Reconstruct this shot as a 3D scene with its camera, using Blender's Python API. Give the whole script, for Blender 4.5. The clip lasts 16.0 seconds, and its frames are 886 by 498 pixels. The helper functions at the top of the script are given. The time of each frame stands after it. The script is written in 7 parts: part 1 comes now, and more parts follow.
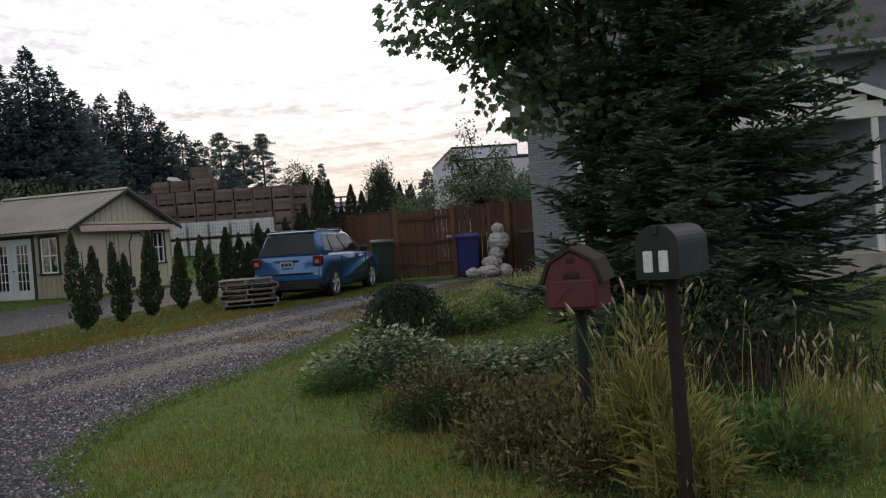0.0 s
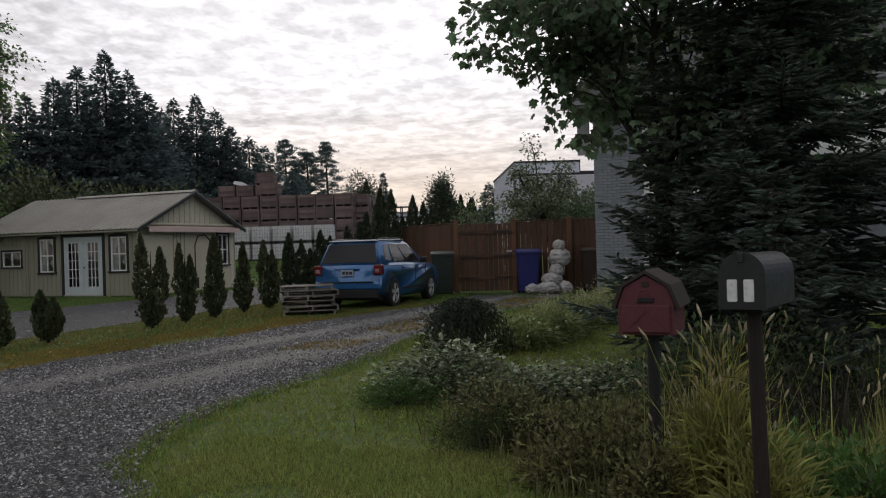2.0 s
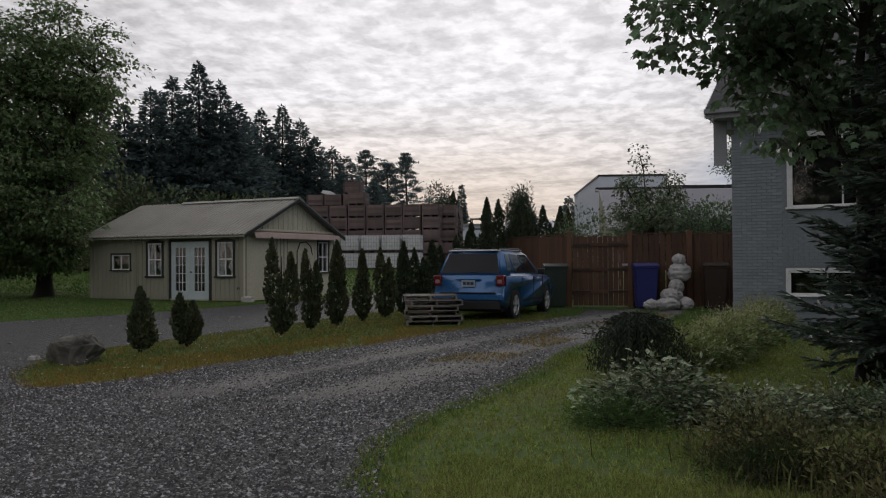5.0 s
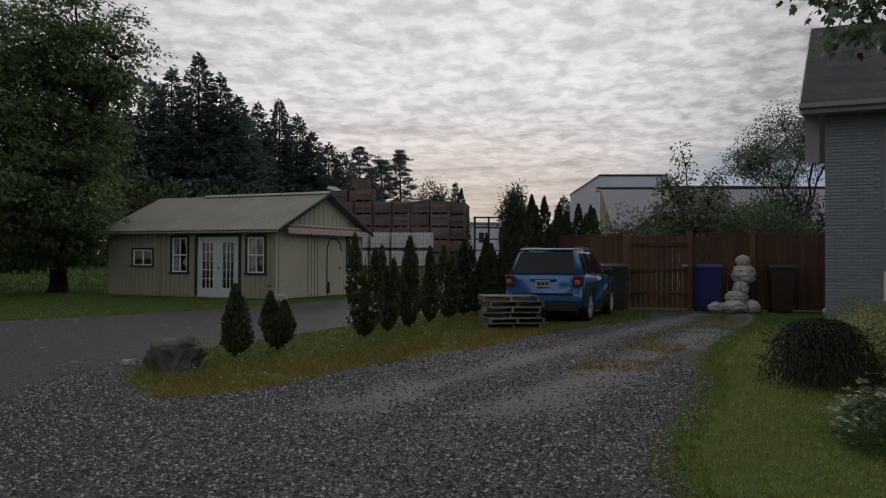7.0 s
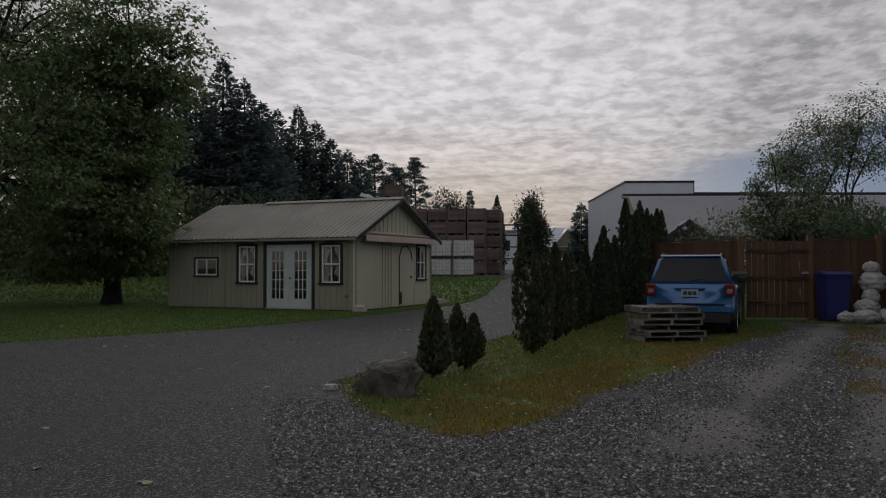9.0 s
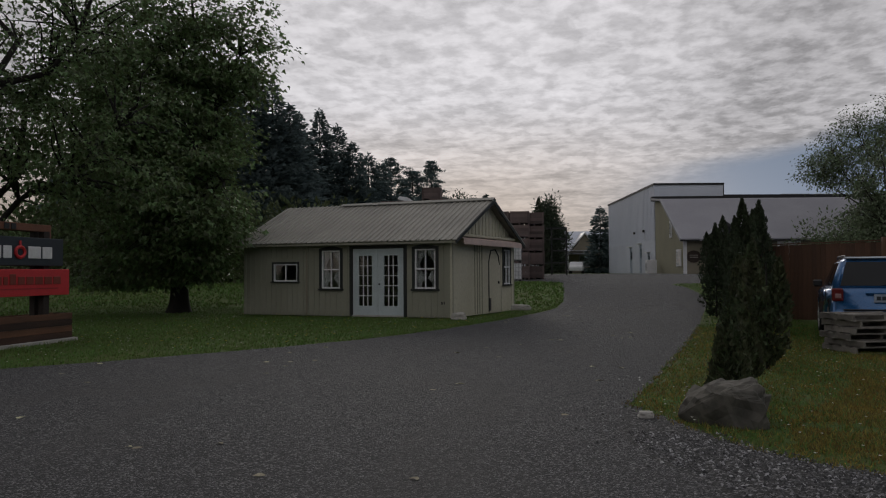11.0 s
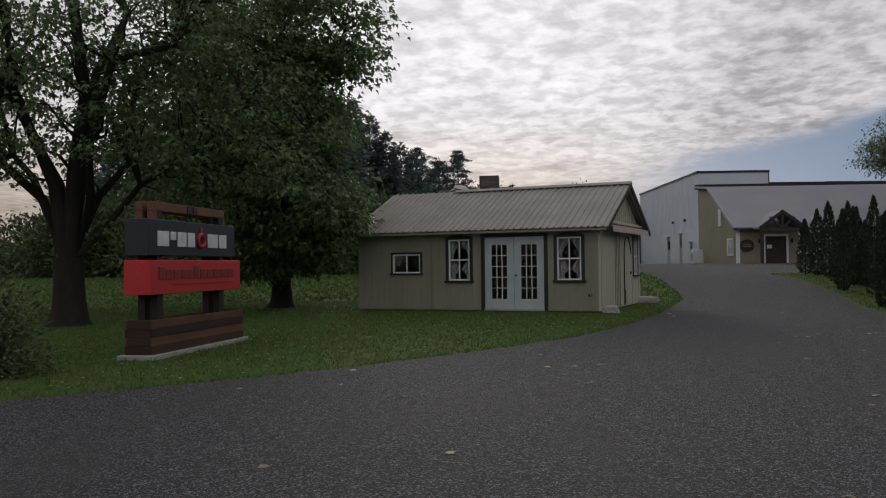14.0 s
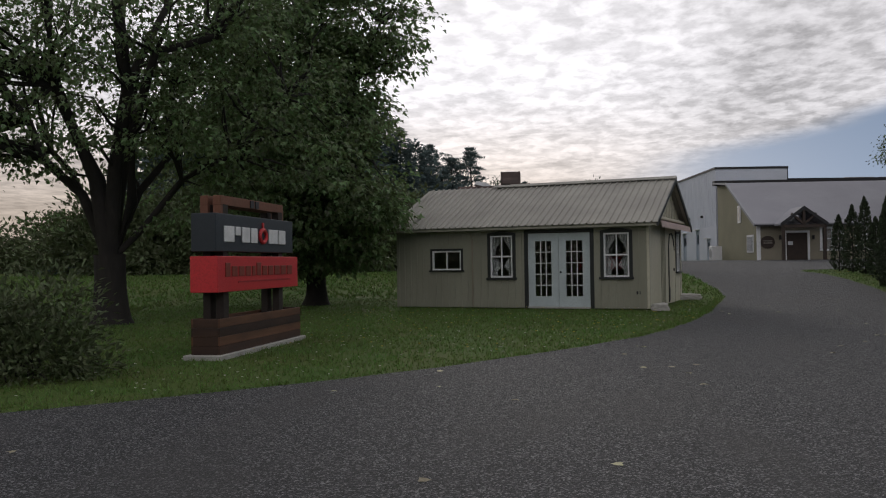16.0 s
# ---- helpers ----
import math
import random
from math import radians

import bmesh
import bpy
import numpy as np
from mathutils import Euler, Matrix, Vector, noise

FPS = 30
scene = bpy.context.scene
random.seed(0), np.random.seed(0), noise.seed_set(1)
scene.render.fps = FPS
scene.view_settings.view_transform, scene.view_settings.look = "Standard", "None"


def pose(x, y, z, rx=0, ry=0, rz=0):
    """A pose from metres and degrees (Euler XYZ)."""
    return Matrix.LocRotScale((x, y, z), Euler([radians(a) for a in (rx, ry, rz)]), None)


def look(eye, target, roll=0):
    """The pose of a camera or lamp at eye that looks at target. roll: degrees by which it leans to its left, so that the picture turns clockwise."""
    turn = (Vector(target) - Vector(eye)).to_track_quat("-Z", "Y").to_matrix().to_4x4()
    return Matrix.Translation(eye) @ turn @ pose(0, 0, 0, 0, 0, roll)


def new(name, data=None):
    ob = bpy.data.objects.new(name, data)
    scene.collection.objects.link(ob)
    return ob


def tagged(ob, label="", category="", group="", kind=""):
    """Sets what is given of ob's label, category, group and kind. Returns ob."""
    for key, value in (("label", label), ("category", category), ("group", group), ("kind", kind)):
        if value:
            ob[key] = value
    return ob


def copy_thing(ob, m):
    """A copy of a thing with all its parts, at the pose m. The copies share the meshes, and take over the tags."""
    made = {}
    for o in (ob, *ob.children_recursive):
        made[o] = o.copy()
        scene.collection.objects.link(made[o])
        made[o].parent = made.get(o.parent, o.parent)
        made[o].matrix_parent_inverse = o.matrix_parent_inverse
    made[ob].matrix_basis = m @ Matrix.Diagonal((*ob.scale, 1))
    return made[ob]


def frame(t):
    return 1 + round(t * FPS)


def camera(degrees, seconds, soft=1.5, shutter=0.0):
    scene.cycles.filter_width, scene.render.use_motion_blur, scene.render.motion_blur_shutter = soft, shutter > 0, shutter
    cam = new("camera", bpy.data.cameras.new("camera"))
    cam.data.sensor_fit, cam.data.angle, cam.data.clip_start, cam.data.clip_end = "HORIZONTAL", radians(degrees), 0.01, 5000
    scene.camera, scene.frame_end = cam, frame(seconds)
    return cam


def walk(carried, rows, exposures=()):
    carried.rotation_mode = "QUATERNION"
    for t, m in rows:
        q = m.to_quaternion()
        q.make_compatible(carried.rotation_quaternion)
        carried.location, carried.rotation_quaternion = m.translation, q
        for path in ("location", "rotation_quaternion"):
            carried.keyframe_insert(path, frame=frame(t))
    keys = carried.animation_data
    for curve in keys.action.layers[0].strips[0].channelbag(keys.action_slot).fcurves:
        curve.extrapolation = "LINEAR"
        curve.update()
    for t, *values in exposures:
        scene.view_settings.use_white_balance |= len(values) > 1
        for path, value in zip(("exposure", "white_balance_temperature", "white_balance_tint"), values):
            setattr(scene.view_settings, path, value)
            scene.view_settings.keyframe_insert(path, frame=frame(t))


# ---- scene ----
cam = camera(55.8, 16.0, 1.15)
METRES, EYE, TILT, LEAN, TURN = 15.9, 1.36, 0.0, 0.0, 0.0
ROWS = [
    (0.0, 0.0, 0.0, 0.0, -0.08, -1.2, 4.01),
    (0.5, -0.0011, 0.0007, 0.0001, 0.76, -0.88, 3.51),
    (1.0, -0.0022, 0.0013, 0.0001, 1.84, -0.6, 2.47),
    (1.5, -0.0031, 0.0019, 0.0004, 2.49, -0.51, 1.99),
    (2.0, -0.0047, 0.004, 0.0014, 3.89, -0.14, 1.66),
    (2.5, -0.0085, 0.0045, 0.0014, 5.5, 0.75, 1.37),
    (3.0, -0.015, 0.0068, 0.0007, 8.04, 1.13, 1.14),
    (3.5, -0.0243, 0.0098, 0.0003, 9.12, 1.19, 0.93),
    (4.0, -0.0405, 0.0156, -0.0001, 9.15, 1.08, 0.76),
    (6.5, -0.178, 0.0617, -0.0005, 7.46, 0.6, -0.16),
    (7.0, -0.2178, 0.0747, -0.0005, 7.21, 0.71, -0.22),
    (7.5, -0.2604, 0.0882, -0.0004, 7.12, 0.86, -0.14),
    (8.0, -0.3061, 0.1045, -0.0007, 7.04, 0.96, -0.09),
    (8.5, -0.3537, 0.1214, -0.001, 7.0, 1.11, 0.07),
    (9.0, -0.4033, 0.1386, -0.0012, 6.92, 1.3, 0.05),
    (11.5, -0.6637, 0.2269, -0.0006, 6.4, 1.64, 0.48),
    (12.0, -0.7151, 0.2455, -0.0007, 6.25, 1.5, 0.65),
    (12.5, -0.761, 0.2619, -0.0008, 6.19, 1.37, 0.78),
    (13.0, -0.8055, 0.2773, -0.001, 6.27, 1.26, 0.85),
    (13.5, -0.8447, 0.2915, -0.0014, 6.35, 1.13, 0.83),
    (14.0, -0.8761, 0.3019, -0.0013, 6.38, 1.08, 0.72),
    (14.5, -0.9001, 0.3106, -0.0014, 6.39, 1.04, 0.66),
    (15.0, -0.9167, 0.3152, -0.0014, 6.45, 0.96, 0.58),
    (15.5, -0.9317, 0.3206, -0.0017, 6.62, 0.96, 0.75),
    (16.0, -0.9445, 0.3254, -0.0017, 6.73, 0.91, 0.79),
]
walk(cam, [(t, pose(0, 0, EYE, TILT, LEAN, TURN) @ pose(METRES * x, METRES * y, METRES * z, 90 + pitch, roll, yaw)) for t, x, y, z, yaw, pitch, roll in ROWS],
     [(0.0, 0.32), (1.5, 0.18), (2.5, 0.0), (3.2, -0.05), (4.0, -0.09), (5.5, -0.22), (7.0, -0.42), (8.0, -0.53), (9.0, -0.62), (10.5, -0.63), (12.5, -0.36), (14.0, -0.22), (15.2, -0.20), (16.0, 0.0)])

# world: overcast altocumulus with the sun veiled low in the north-west
SUN_AZ, SUN_EL = radians(-9.0), radians(17.0)      # azimuth from +y towards +x
SUN_DIR = Vector((math.sin(SUN_AZ) * math.cos(SUN_EL), math.cos(SUN_AZ) * math.cos(SUN_EL), math.sin(SUN_EL)))


def make_world():
    w = bpy.data.worlds.new("overcast_sky")
    scene.world = w
    w.use_nodes = True
    nt = w.node_tree
    nt.nodes.clear()
    N, L = nt.nodes.new, nt.links.new

    def math_node(op, a, b=None, c=None, clamp=False):
        n = N("ShaderNodeMath")
        n.operation, n.use_clamp = op, clamp
        for i, v in enumerate((a, b, c)):
            if v is None:
                continue
            if isinstance(v, (int, float)):
                n.inputs[i].default_value = v
            else:
                L(v, n.inputs[i])
        return n.outputs[0]

    def mix(fac, a, b, blend="MIX"):
        n = N("ShaderNodeMix")
        n.data_type, n.blend_type = "RGBA", blend
        for i, v in ((0, fac), (6, a), (7, b)):
            if isinstance(v, (int, float)):
                n.inputs[i].default_value = v
            elif isinstance(v, tuple):
                n.inputs[i].default_value = (*v, 1)
            else:
                L(v, n.inputs[i])
        return n.outputs[2]

    def ramp(v, lo, hi, out_lo=0.0, out_hi=1.0):
        n = N("ShaderNodeMapRange")
        n.interpolation_type = "SMOOTHSTEP"
        L(v, n.inputs[0])
        for i, k in enumerate((lo, hi, out_lo, out_hi)):
            n.inputs[i + 1].default_value = k
        return n.outputs[0]

    tc = N("ShaderNodeTexCoord")
    sep = N("ShaderNodeSeparateXYZ")
    L(tc.outputs["Generated"], sep.inputs[0])
    dx, dy, dz = sep.outputs
    # the cloud deck as a level sheet, so that its ripples close up towards the horizon
    inv = math_node("DIVIDE", 1.0, math_node("ADD", math_node("MAXIMUM", dz, 0.0), 0.07))
    deck = N("ShaderNodeCombineXYZ")
    L(math_node("MULTIPLY", dx, inv), deck.inputs[0])
    L(math_node("MULTIPLY", dy, inv), deck.inputs[1])

    def clouds(scale, detail, rough, dist=0.0, stretch=(1, 1, 1), turn=0.0):
        m = N("ShaderNodeMapping")
        m.inputs["Scale"].default_value = stretch
        m.inputs["Rotation"].default_value = (0, 0, turn)
        L(deck.outputs[0], m.inputs[0])
        n = N("ShaderNodeTexNoise")
        n.inputs["Scale"].default_value = scale
        n.inputs["Detail"].default_value = detail
        n.inputs["Roughness"].default_value = rough
        n.inputs["Distortion"].default_value = dist
        L(m.outputs[0], n.inputs["Vector"])
        return n.outputs[0]

    small = clouds(11.0, 4.0, 0.55, 0.25, (0.8, 0.58, 1), 0.08)
    fleck = clouds(30.0, 3.0, 0.6, 0.0, (0.8, 0.6, 1), 0.08)
    mid = clouds(2.9, 5.0, 0.60, 0.2, (0.85, 0.65, 1), 0.1)
    big = clouds(0.55, 2.0, 0.5)
    sky = N("ShaderNodeTexSky")
    sky.sky_type, sky.sun_disc = "NISHITA", False
    sky.sun_elevation, sky.sun_rotation = SUN_EL, SUN_AZ
    lifted = N("ShaderNodeVectorMath")
    lifted.operation = "ADD"
    L(tc.outputs["Generated"], lifted.inputs[0])
    lifted.inputs[1].default_value = (0, 0, 0.45)
    L(lifted.outputs[0], sky.inputs[0])
    blue = mix(1.0, sky.outputs[0], (SKY, SKY, SKY), "MULTIPLY")
    # nearness to the veiled sun
    dot = N("ShaderNodeVectorMath")
    dot.operation = "DOT_PRODUCT"
    L(tc.outputs["Generated"], dot.inputs[0])
    dot.inputs[1].default_value = SUN_DIR
    glow = ramp(dot.outputs["Value"], 0.90, 0.995)
    wide = ramp(dot.outputs["Value"], -0.2, 1.0)
    # cloud brightness: ripples, thick and thin
    rip = math_node("MULTIPLY", ramp(small, 0.36, 0.63), ramp(dz, 0.03, 0.16, 0.3, 1.0))
    # long thin dark bands low over the horizon
    flat = N("ShaderNodeCombineXYZ")
    L(math_node("MULTIPLY", dx, 2.6), flat.inputs[0])
    L(math_node("MULTIPLY", math_node("MULTIPLY_ADD", dx, -0.04, dz), 42.0), flat.inputs[1])
    band = N("ShaderNodeTexNoise")
    band.inputs["Scale"].default_value, band.inputs["Detail"].default_value, band.inputs["Roughness"].default_value = 1.0, 4.0, 0.6
    L(flat.outputs[0], band.inputs["Vector"])
    streak = math_node("MULTIPLY", ramp(band.outputs[0], 0.50, 0.66), math_node("MULTIPLY", ramp(dz, 0.04, 0.08), ramp(dz, 0.19, 0.12)))
    patch = ramp(mid, 0.34, 0.66)
    thick = ramp(big, 0.35, 0.65)
    shade = math_node("MULTIPLY_ADD", rip, 0.21, 0.30)
    shade = math_node("MULTIPLY_ADD", patch, 0.12, shade)
    shade = math_node("MULTIPLY_ADD", math_node("MULTIPLY", ramp(fleck, 0.35, 0.65), ramp(dz, 0.03, 0.16, 0.3, 1.0)), 0.07, shade)
    shade = math_node("MULTIPLY_ADD", thick, 0.06, shade)
    shade = math_node("MULTIPLY", shade, math_node("MULTIPLY_ADD", wide, 0.35, 0.80))
    shade = math_node("MULTIPLY_ADD", glow, 0.30, shade)
    shade = math_node("MULTIPLY", shade, math_node("MULTIPLY_ADD", streak, -0.30, 1.0))
    shade = math_node("MULTIPLY_ADD", ramp(dot.outputs["Value"], 0.3, -0.6), BACK, shade)    # cloud lit full-on, opposite the sun
    shade = math_node("MULTIPLY", shade, CLOUD)
    warm = ramp(dz, 0.21, 0.03)
    warm = math_node("MULTIPLY", warm, ramp(dx, 0.36, -0.1))
    tint = mix(warm, (1.0, 0.975, 1.01), (1.0, 0.84, 0.71))
    grey = N("ShaderNodeCombineXYZ")
    for i in range(3):
        L(shade, grey.inputs[i])
    cloud = mix(1.0, tint, grey.outputs[0], "MULTIPLY")
    # an opening of blue low in the east, under the edge of the cloud deck
    edge = math_node("MULTIPLY_ADD", dx, 0.21, 0.082)
    edge = math_node("ADD", edge, math_node("MULTIPLY_ADD", big, 0.05, -0.025))
    gap = math_node("MULTIPLY", ramp(math_node("SUBTRACT", dz, edge), 0.012, -0.012), ramp(dx, 0.05, 0.24))
    gap = math_node("MULTIPLY", gap, ramp(dz, 0.02, 0.045))
    col = mix(gap, cloud, blue)
    # haze at the horizon, dim ground half
    col = mix(ramp(dz, 0.0, -0.05), col, (0.12, 0.13, 0.11))
    bg = N("ShaderNodeBackground")
    bg.inputs[1].default_value = 1.0
    L(col, bg.inputs[0])
    out = N("ShaderNodeOutputWorld")
    L(bg.outputs[0], out.inputs[0])


SKY, CLOUD, BACK = 0.11, 1.06, 0.24
make_world()
sun = new("sun", bpy.data.lights.new("sun", "SUN"))
sun.data.energy, sun.data.angle, sun.data.color = 0.6, radians(12), (1.0, 0.93, 0.84)
sun.matrix_world = look(SUN_DIR * 50, (0, 0, 0))

# ---- materials ----
def material(name, base, alt=None, scale=4.0, rough=0.8, metal=0.0, bump=0.2, fine=40.0, spread=(0.35, 0.65), alt2=None, island=0.0, spec=0.5, coat=0.0, sheer=0.0, stretch=(1, 1, 1), rand=0.0):
    m = bpy.data.materials.new(name)
    m.use_nodes = True
    nt = m.node_tree
    b = nt.nodes["Principled BSDF"]
    N, L = nt.nodes.new, nt.links.new
    alt = alt or tuple(c * 0.75 for c in base)
    tc = N("ShaderNodeTexCoord")
    mp = N("ShaderNodeMapping")
    mp.inputs["Scale"].default_value = stretch
    L(tc.outputs["Object"], mp.inputs[0])
    n1, n2 = N("ShaderNodeTexNoise"), N("ShaderNodeTexNoise")
    for n, s in ((n1, scale), (n2, fine)):
        n.inputs["Scale"].default_value, n.inputs["Detail"].default_value = s, 4.0
        L(mp.outputs[0], n.inputs["Vector"])

    def mr(src, lo, hi):
        r = N("ShaderNodeMapRange")
        L(src, r.inputs[0])
        r.inputs[1].default_value, r.inputs[2].default_value = lo, hi
        return r.outputs[0]

    def mix(f, a, c):
        x = N("ShaderNodeMix")
        x.data_type = "RGBA"
        for i, v in ((0, f), (6, a), (7, c)):
            if isinstance(v, tuple):
                x.inputs[i].default_value = (*v, 1)
            elif isinstance(v, float):
                x.inputs[i].default_value = v
            else:
                L(v, x.inputs[i])
        return x.outputs[2]

    col = mix(mr(n1.outputs[0], *spread), base, alt)
    col = mix(mr(n2.outputs[0], 0.45, 0.75), col, alt2 or tuple(c * 0.7 for c in base))
    if island:
        g = N("ShaderNodeNewGeometry")
        h = N("ShaderNodeHueSaturation")
        L(col, h.inputs["Color"])
        L(mr2(N, L, g.outputs["Random Per Island"], 1 - island, 1 + island), h.inputs["Value"])
        L(mr2(N, L, g.outputs["Random Per Island"], 0.5 - island * 0.05, 0.5 + island * 0.05), h.inputs["Hue"])
        col = h.outputs[0]
    if rand:
        o = N("ShaderNodeObjectInfo")
        h = N("ShaderNodeHueSaturation")
        L(col, h.inputs["Color"])
        L(mr2(N, L, o.outputs["Random"], 1 - rand, 1 + rand), h.inputs["Value"])
        col = h.outputs[0]
    L(col, b.inputs["Base Color"])
    rr = N("ShaderNodeMapRange")
    L(n2.outputs[0], rr.inputs[0])
    rr.inputs[3].default_value, rr.inputs[4].default_value = max(rough - 0.12, 0.02), min(rough + 0.12, 1)
    L(rr.outputs[0], b.inputs["Roughness"])
    b.inputs["Metallic"].default_value = metal
    b.inputs["Specular IOR Level"].default_value = spec
    b.inputs["Coat Weight"].default_value = coat
    b.inputs["Coat Roughness"].default_value = 0.08
    if sheer:
        tr = N("ShaderNodeBsdfTranslucent")
        L(col, tr.inputs[0])
        ms = N("ShaderNodeMixShader")
        ms.inputs[0].default_value = sheer
        L(b.outputs[0], ms.inputs[1]), L(tr.outputs[0], ms.inputs[2])
        L(ms.outputs[0], nt.nodes["Material Output"].inputs[0])
    if bump:
        bp = N("ShaderNodeBump")
        bp.inputs["Strength"].default_value, bp.inputs["Distance"].default_value = bump, 0.01
        L(n2.outputs[0], bp.inputs["Height"])
        L(bp.outputs[0], b.inputs["Normal"])
    return m


def mr2(N, L, src, lo, hi):
    r = N("ShaderNodeMapRange")
    L(src, r.inputs[0])
    r.inputs[3].default_value, r.inputs[4].default_value = lo, hi
    return r.outputs[0]


def glass_material(name, rough=0.02):
    m = bpy.data.materials.new(name)
    m.use_nodes = True
    b = m.node_tree.nodes["Principled BSDF"]
    b.inputs["Base Color"].default_value = (0.82, 0.86, 0.88, 1)
    b.inputs["Roughness"].default_value = rough
    b.inputs["Transmission Weight"].default_value = 1.0
    b.inputs["IOR"].default_value = 1.5
    return m


def dark_glass_material(name):
    """Privacy glass over a dark interior."""
    m = bpy.data.materials.new(name)
    m.use_nodes = True
    b = m.node_tree.nodes["Principled BSDF"]
    b.inputs["Base Color"].default_value = (0.012, 0.014, 0.016, 1)
    b.inputs["Roughness"].default_value = 0.04
    b.inputs["Specular IOR Level"].default_value = 0.28
    return m


M_car_glass = dark_glass_material("tinted_car_glass")
M_lawn = material("lawn_soil", (0.055, 0.105, 0.02), (0.08, 0.098, 0.026), 0.7, 0.95, spec=0.15, bump=0.6, fine=25, alt2=(0.035, 0.055, 0.014))


TRACK_LEAN, TRACK_AT, TRACK_GAP = 0.389, -8.62, 1.4      # the wheel tracks: x = TRACK_AT + TRACK_LEAN * y


def gravel_material(name, cell, dark, mid, light, worn, worn_amount, bump, turn=-18, tracks=False):
    """Stones in cells of their own, with smoother worn tracks."""
    m = bpy.data.materials.new(name)
    m.use_nodes = True
    nt = m.node_tree
    b = nt.nodes["Principled BSDF"]
    N, L = nt.nodes.new, nt.links.new
    tc = N("ShaderNodeTexCoord")
    vo = N("ShaderNodeTexVoronoi")
    vo.inputs["Scale"].default_value = cell
    big, fine = N("ShaderNodeTexNoise"), N("ShaderNodeTexNoise")
    mp = N("ShaderNodeMapping")
    mp.inputs["Rotation"].default_value, mp.inputs["Scale"].default_value = (0, 0, radians(turn)), (1.0, 0.35, 1)
    L(tc.outputs["Object"], mp.inputs[0]), L(mp.outputs[0], big.inputs["Vector"])
    big.inputs["Scale"].default_value, big.inputs["Detail"].default_value = 0.75, 3
    fine.inputs["Scale"].default_value, fine.inputs["Detail"].default_value = 120, 3
    for n in (vo, fine):
        L(tc.outputs["Object"], n.inputs["Vector"])
    sep = N("ShaderNodeSeparateColor")
    L(vo.outputs["Color"], sep.inputs[0])
    cr = N("ShaderNodeValToRGB")
    cr.color_ramp.elements[0].color, cr.color_ramp.elements[1].color = (*dark, 1), (*light, 1)
    cr.color_ramp.elements[0].position = 0.1
    e = cr.color_ramp.elements.new(0.72)
    e.color = (*mid, 1)
    L(sep.outputs[0], cr.inputs[0])
    r = N("ShaderNodeMapRange")
    r.inputs[1].default_value, r.inputs[2].default_value = 0.52, 0.66
    L(big.outputs[0], r.inputs[0])
    k = N("ShaderNodeMath")
    k.operation = "MULTIPLY"
    k.inputs[1].default_value = worn_amount
    L(r.outputs[0], k.inputs[0])
    if tracks:
        # two soft-edged wheel tracks along the drive, broken by the coarse noise
        def mt(op, a, c):
            n = N("ShaderNodeMath")
            n.operation = op
            for i, v in enumerate((a, c)):
                if isinstance(v, float):
                    n.inputs[i].default_value = v
                else:
                    L(v, n.inputs[i])
            return n.outputs[0]

        xyz = N("ShaderNodeSeparateXYZ")
        L(tc.outputs["Object"], xyz.inputs[0])
        u = mt("ADD", mt("SUBTRACT", xyz.outputs[0], mt("MULTIPLY", xyz.outputs[1], TRACK_LEAN)), -TRACK_AT)
        d = mt("MINIMUM", mt("ABSOLUTE", u, 0.0), mt("ABSOLUTE", mt("SUBTRACT", u, TRACK_GAP), 0.0))
        d = mt("SUBTRACT", d, mt("MULTIPLY", mt("SUBTRACT", big.outputs[0], 0.5), 2.6))
        soft = N("ShaderNodeMapRange")
        soft.interpolation_type = "SMOOTHSTEP"
        L(d, soft.inputs[0])
        for i, v in enumerate((0.62, 0.12, 0.0, worn_amount)):
            soft.inputs[i + 1].default_value = v
        along = N("ShaderNodeMapRange")
        along.interpolation_type = "SMOOTHSTEP"
        L(xyz.outputs[1], along.inputs[0])
        for i, v in enumerate((7.6, 9.4, 0.15, 1.0)):
            along.inputs[i + 1].default_value = v
        k = N("ShaderNodeMath")
        k.operation = "MULTIPLY"
        L(soft.outputs[0], k.inputs[0]), L(along.outputs[0], k.inputs[1])
    mx = N("ShaderNodeMix")
    mx.data_type = "RGBA"
    L(k.outputs[0], mx.inputs[0]), L(cr.outputs[0], mx.inputs[6])
    mx.inputs[7].default_value = (*worn, 1)
    L(mx.outputs[2], b.inputs["Base Color"])
    b.inputs["Roughness"].default_value = 0.85
    inv = N("ShaderNodeMath")
    inv.operation = "SUBTRACT"
    inv.inputs[0].default_value = 1.0
    L(vo.outputs["Distance"], inv.inputs[1])
    bp = N("ShaderNodeBump")
    bp.inputs["Strength"].default_value, bp.inputs["Distance"].default_value = bump, 0.02
    L(inv.outputs[0], bp.inputs["Height"])
    L(bp.outputs[0], b.inputs["Normal"])
    return m


M_gravel = gravel_material("crushed_gravel", 58, (0.007, 0.0075, 0.0085), (0.026, 0.027, 0.030), (0.22, 0.22, 0.225), (0.165, 0.161, 0.153), 0.8, 0.9, 20, True)
M_asphalt = gravel_material("worn_asphalt", 85, (0.012, 0.0127, 0.015), (0.035, 0.0365, 0.0415), (0.25, 0.252, 0.26), (0.050, 0.049, 0.049), 0.45, 0.9, 71)
M_stone = material("gravel_stone", (0.17, 0.17, 0.175), (0.10, 0.10, 0.105), 3, 0.8)


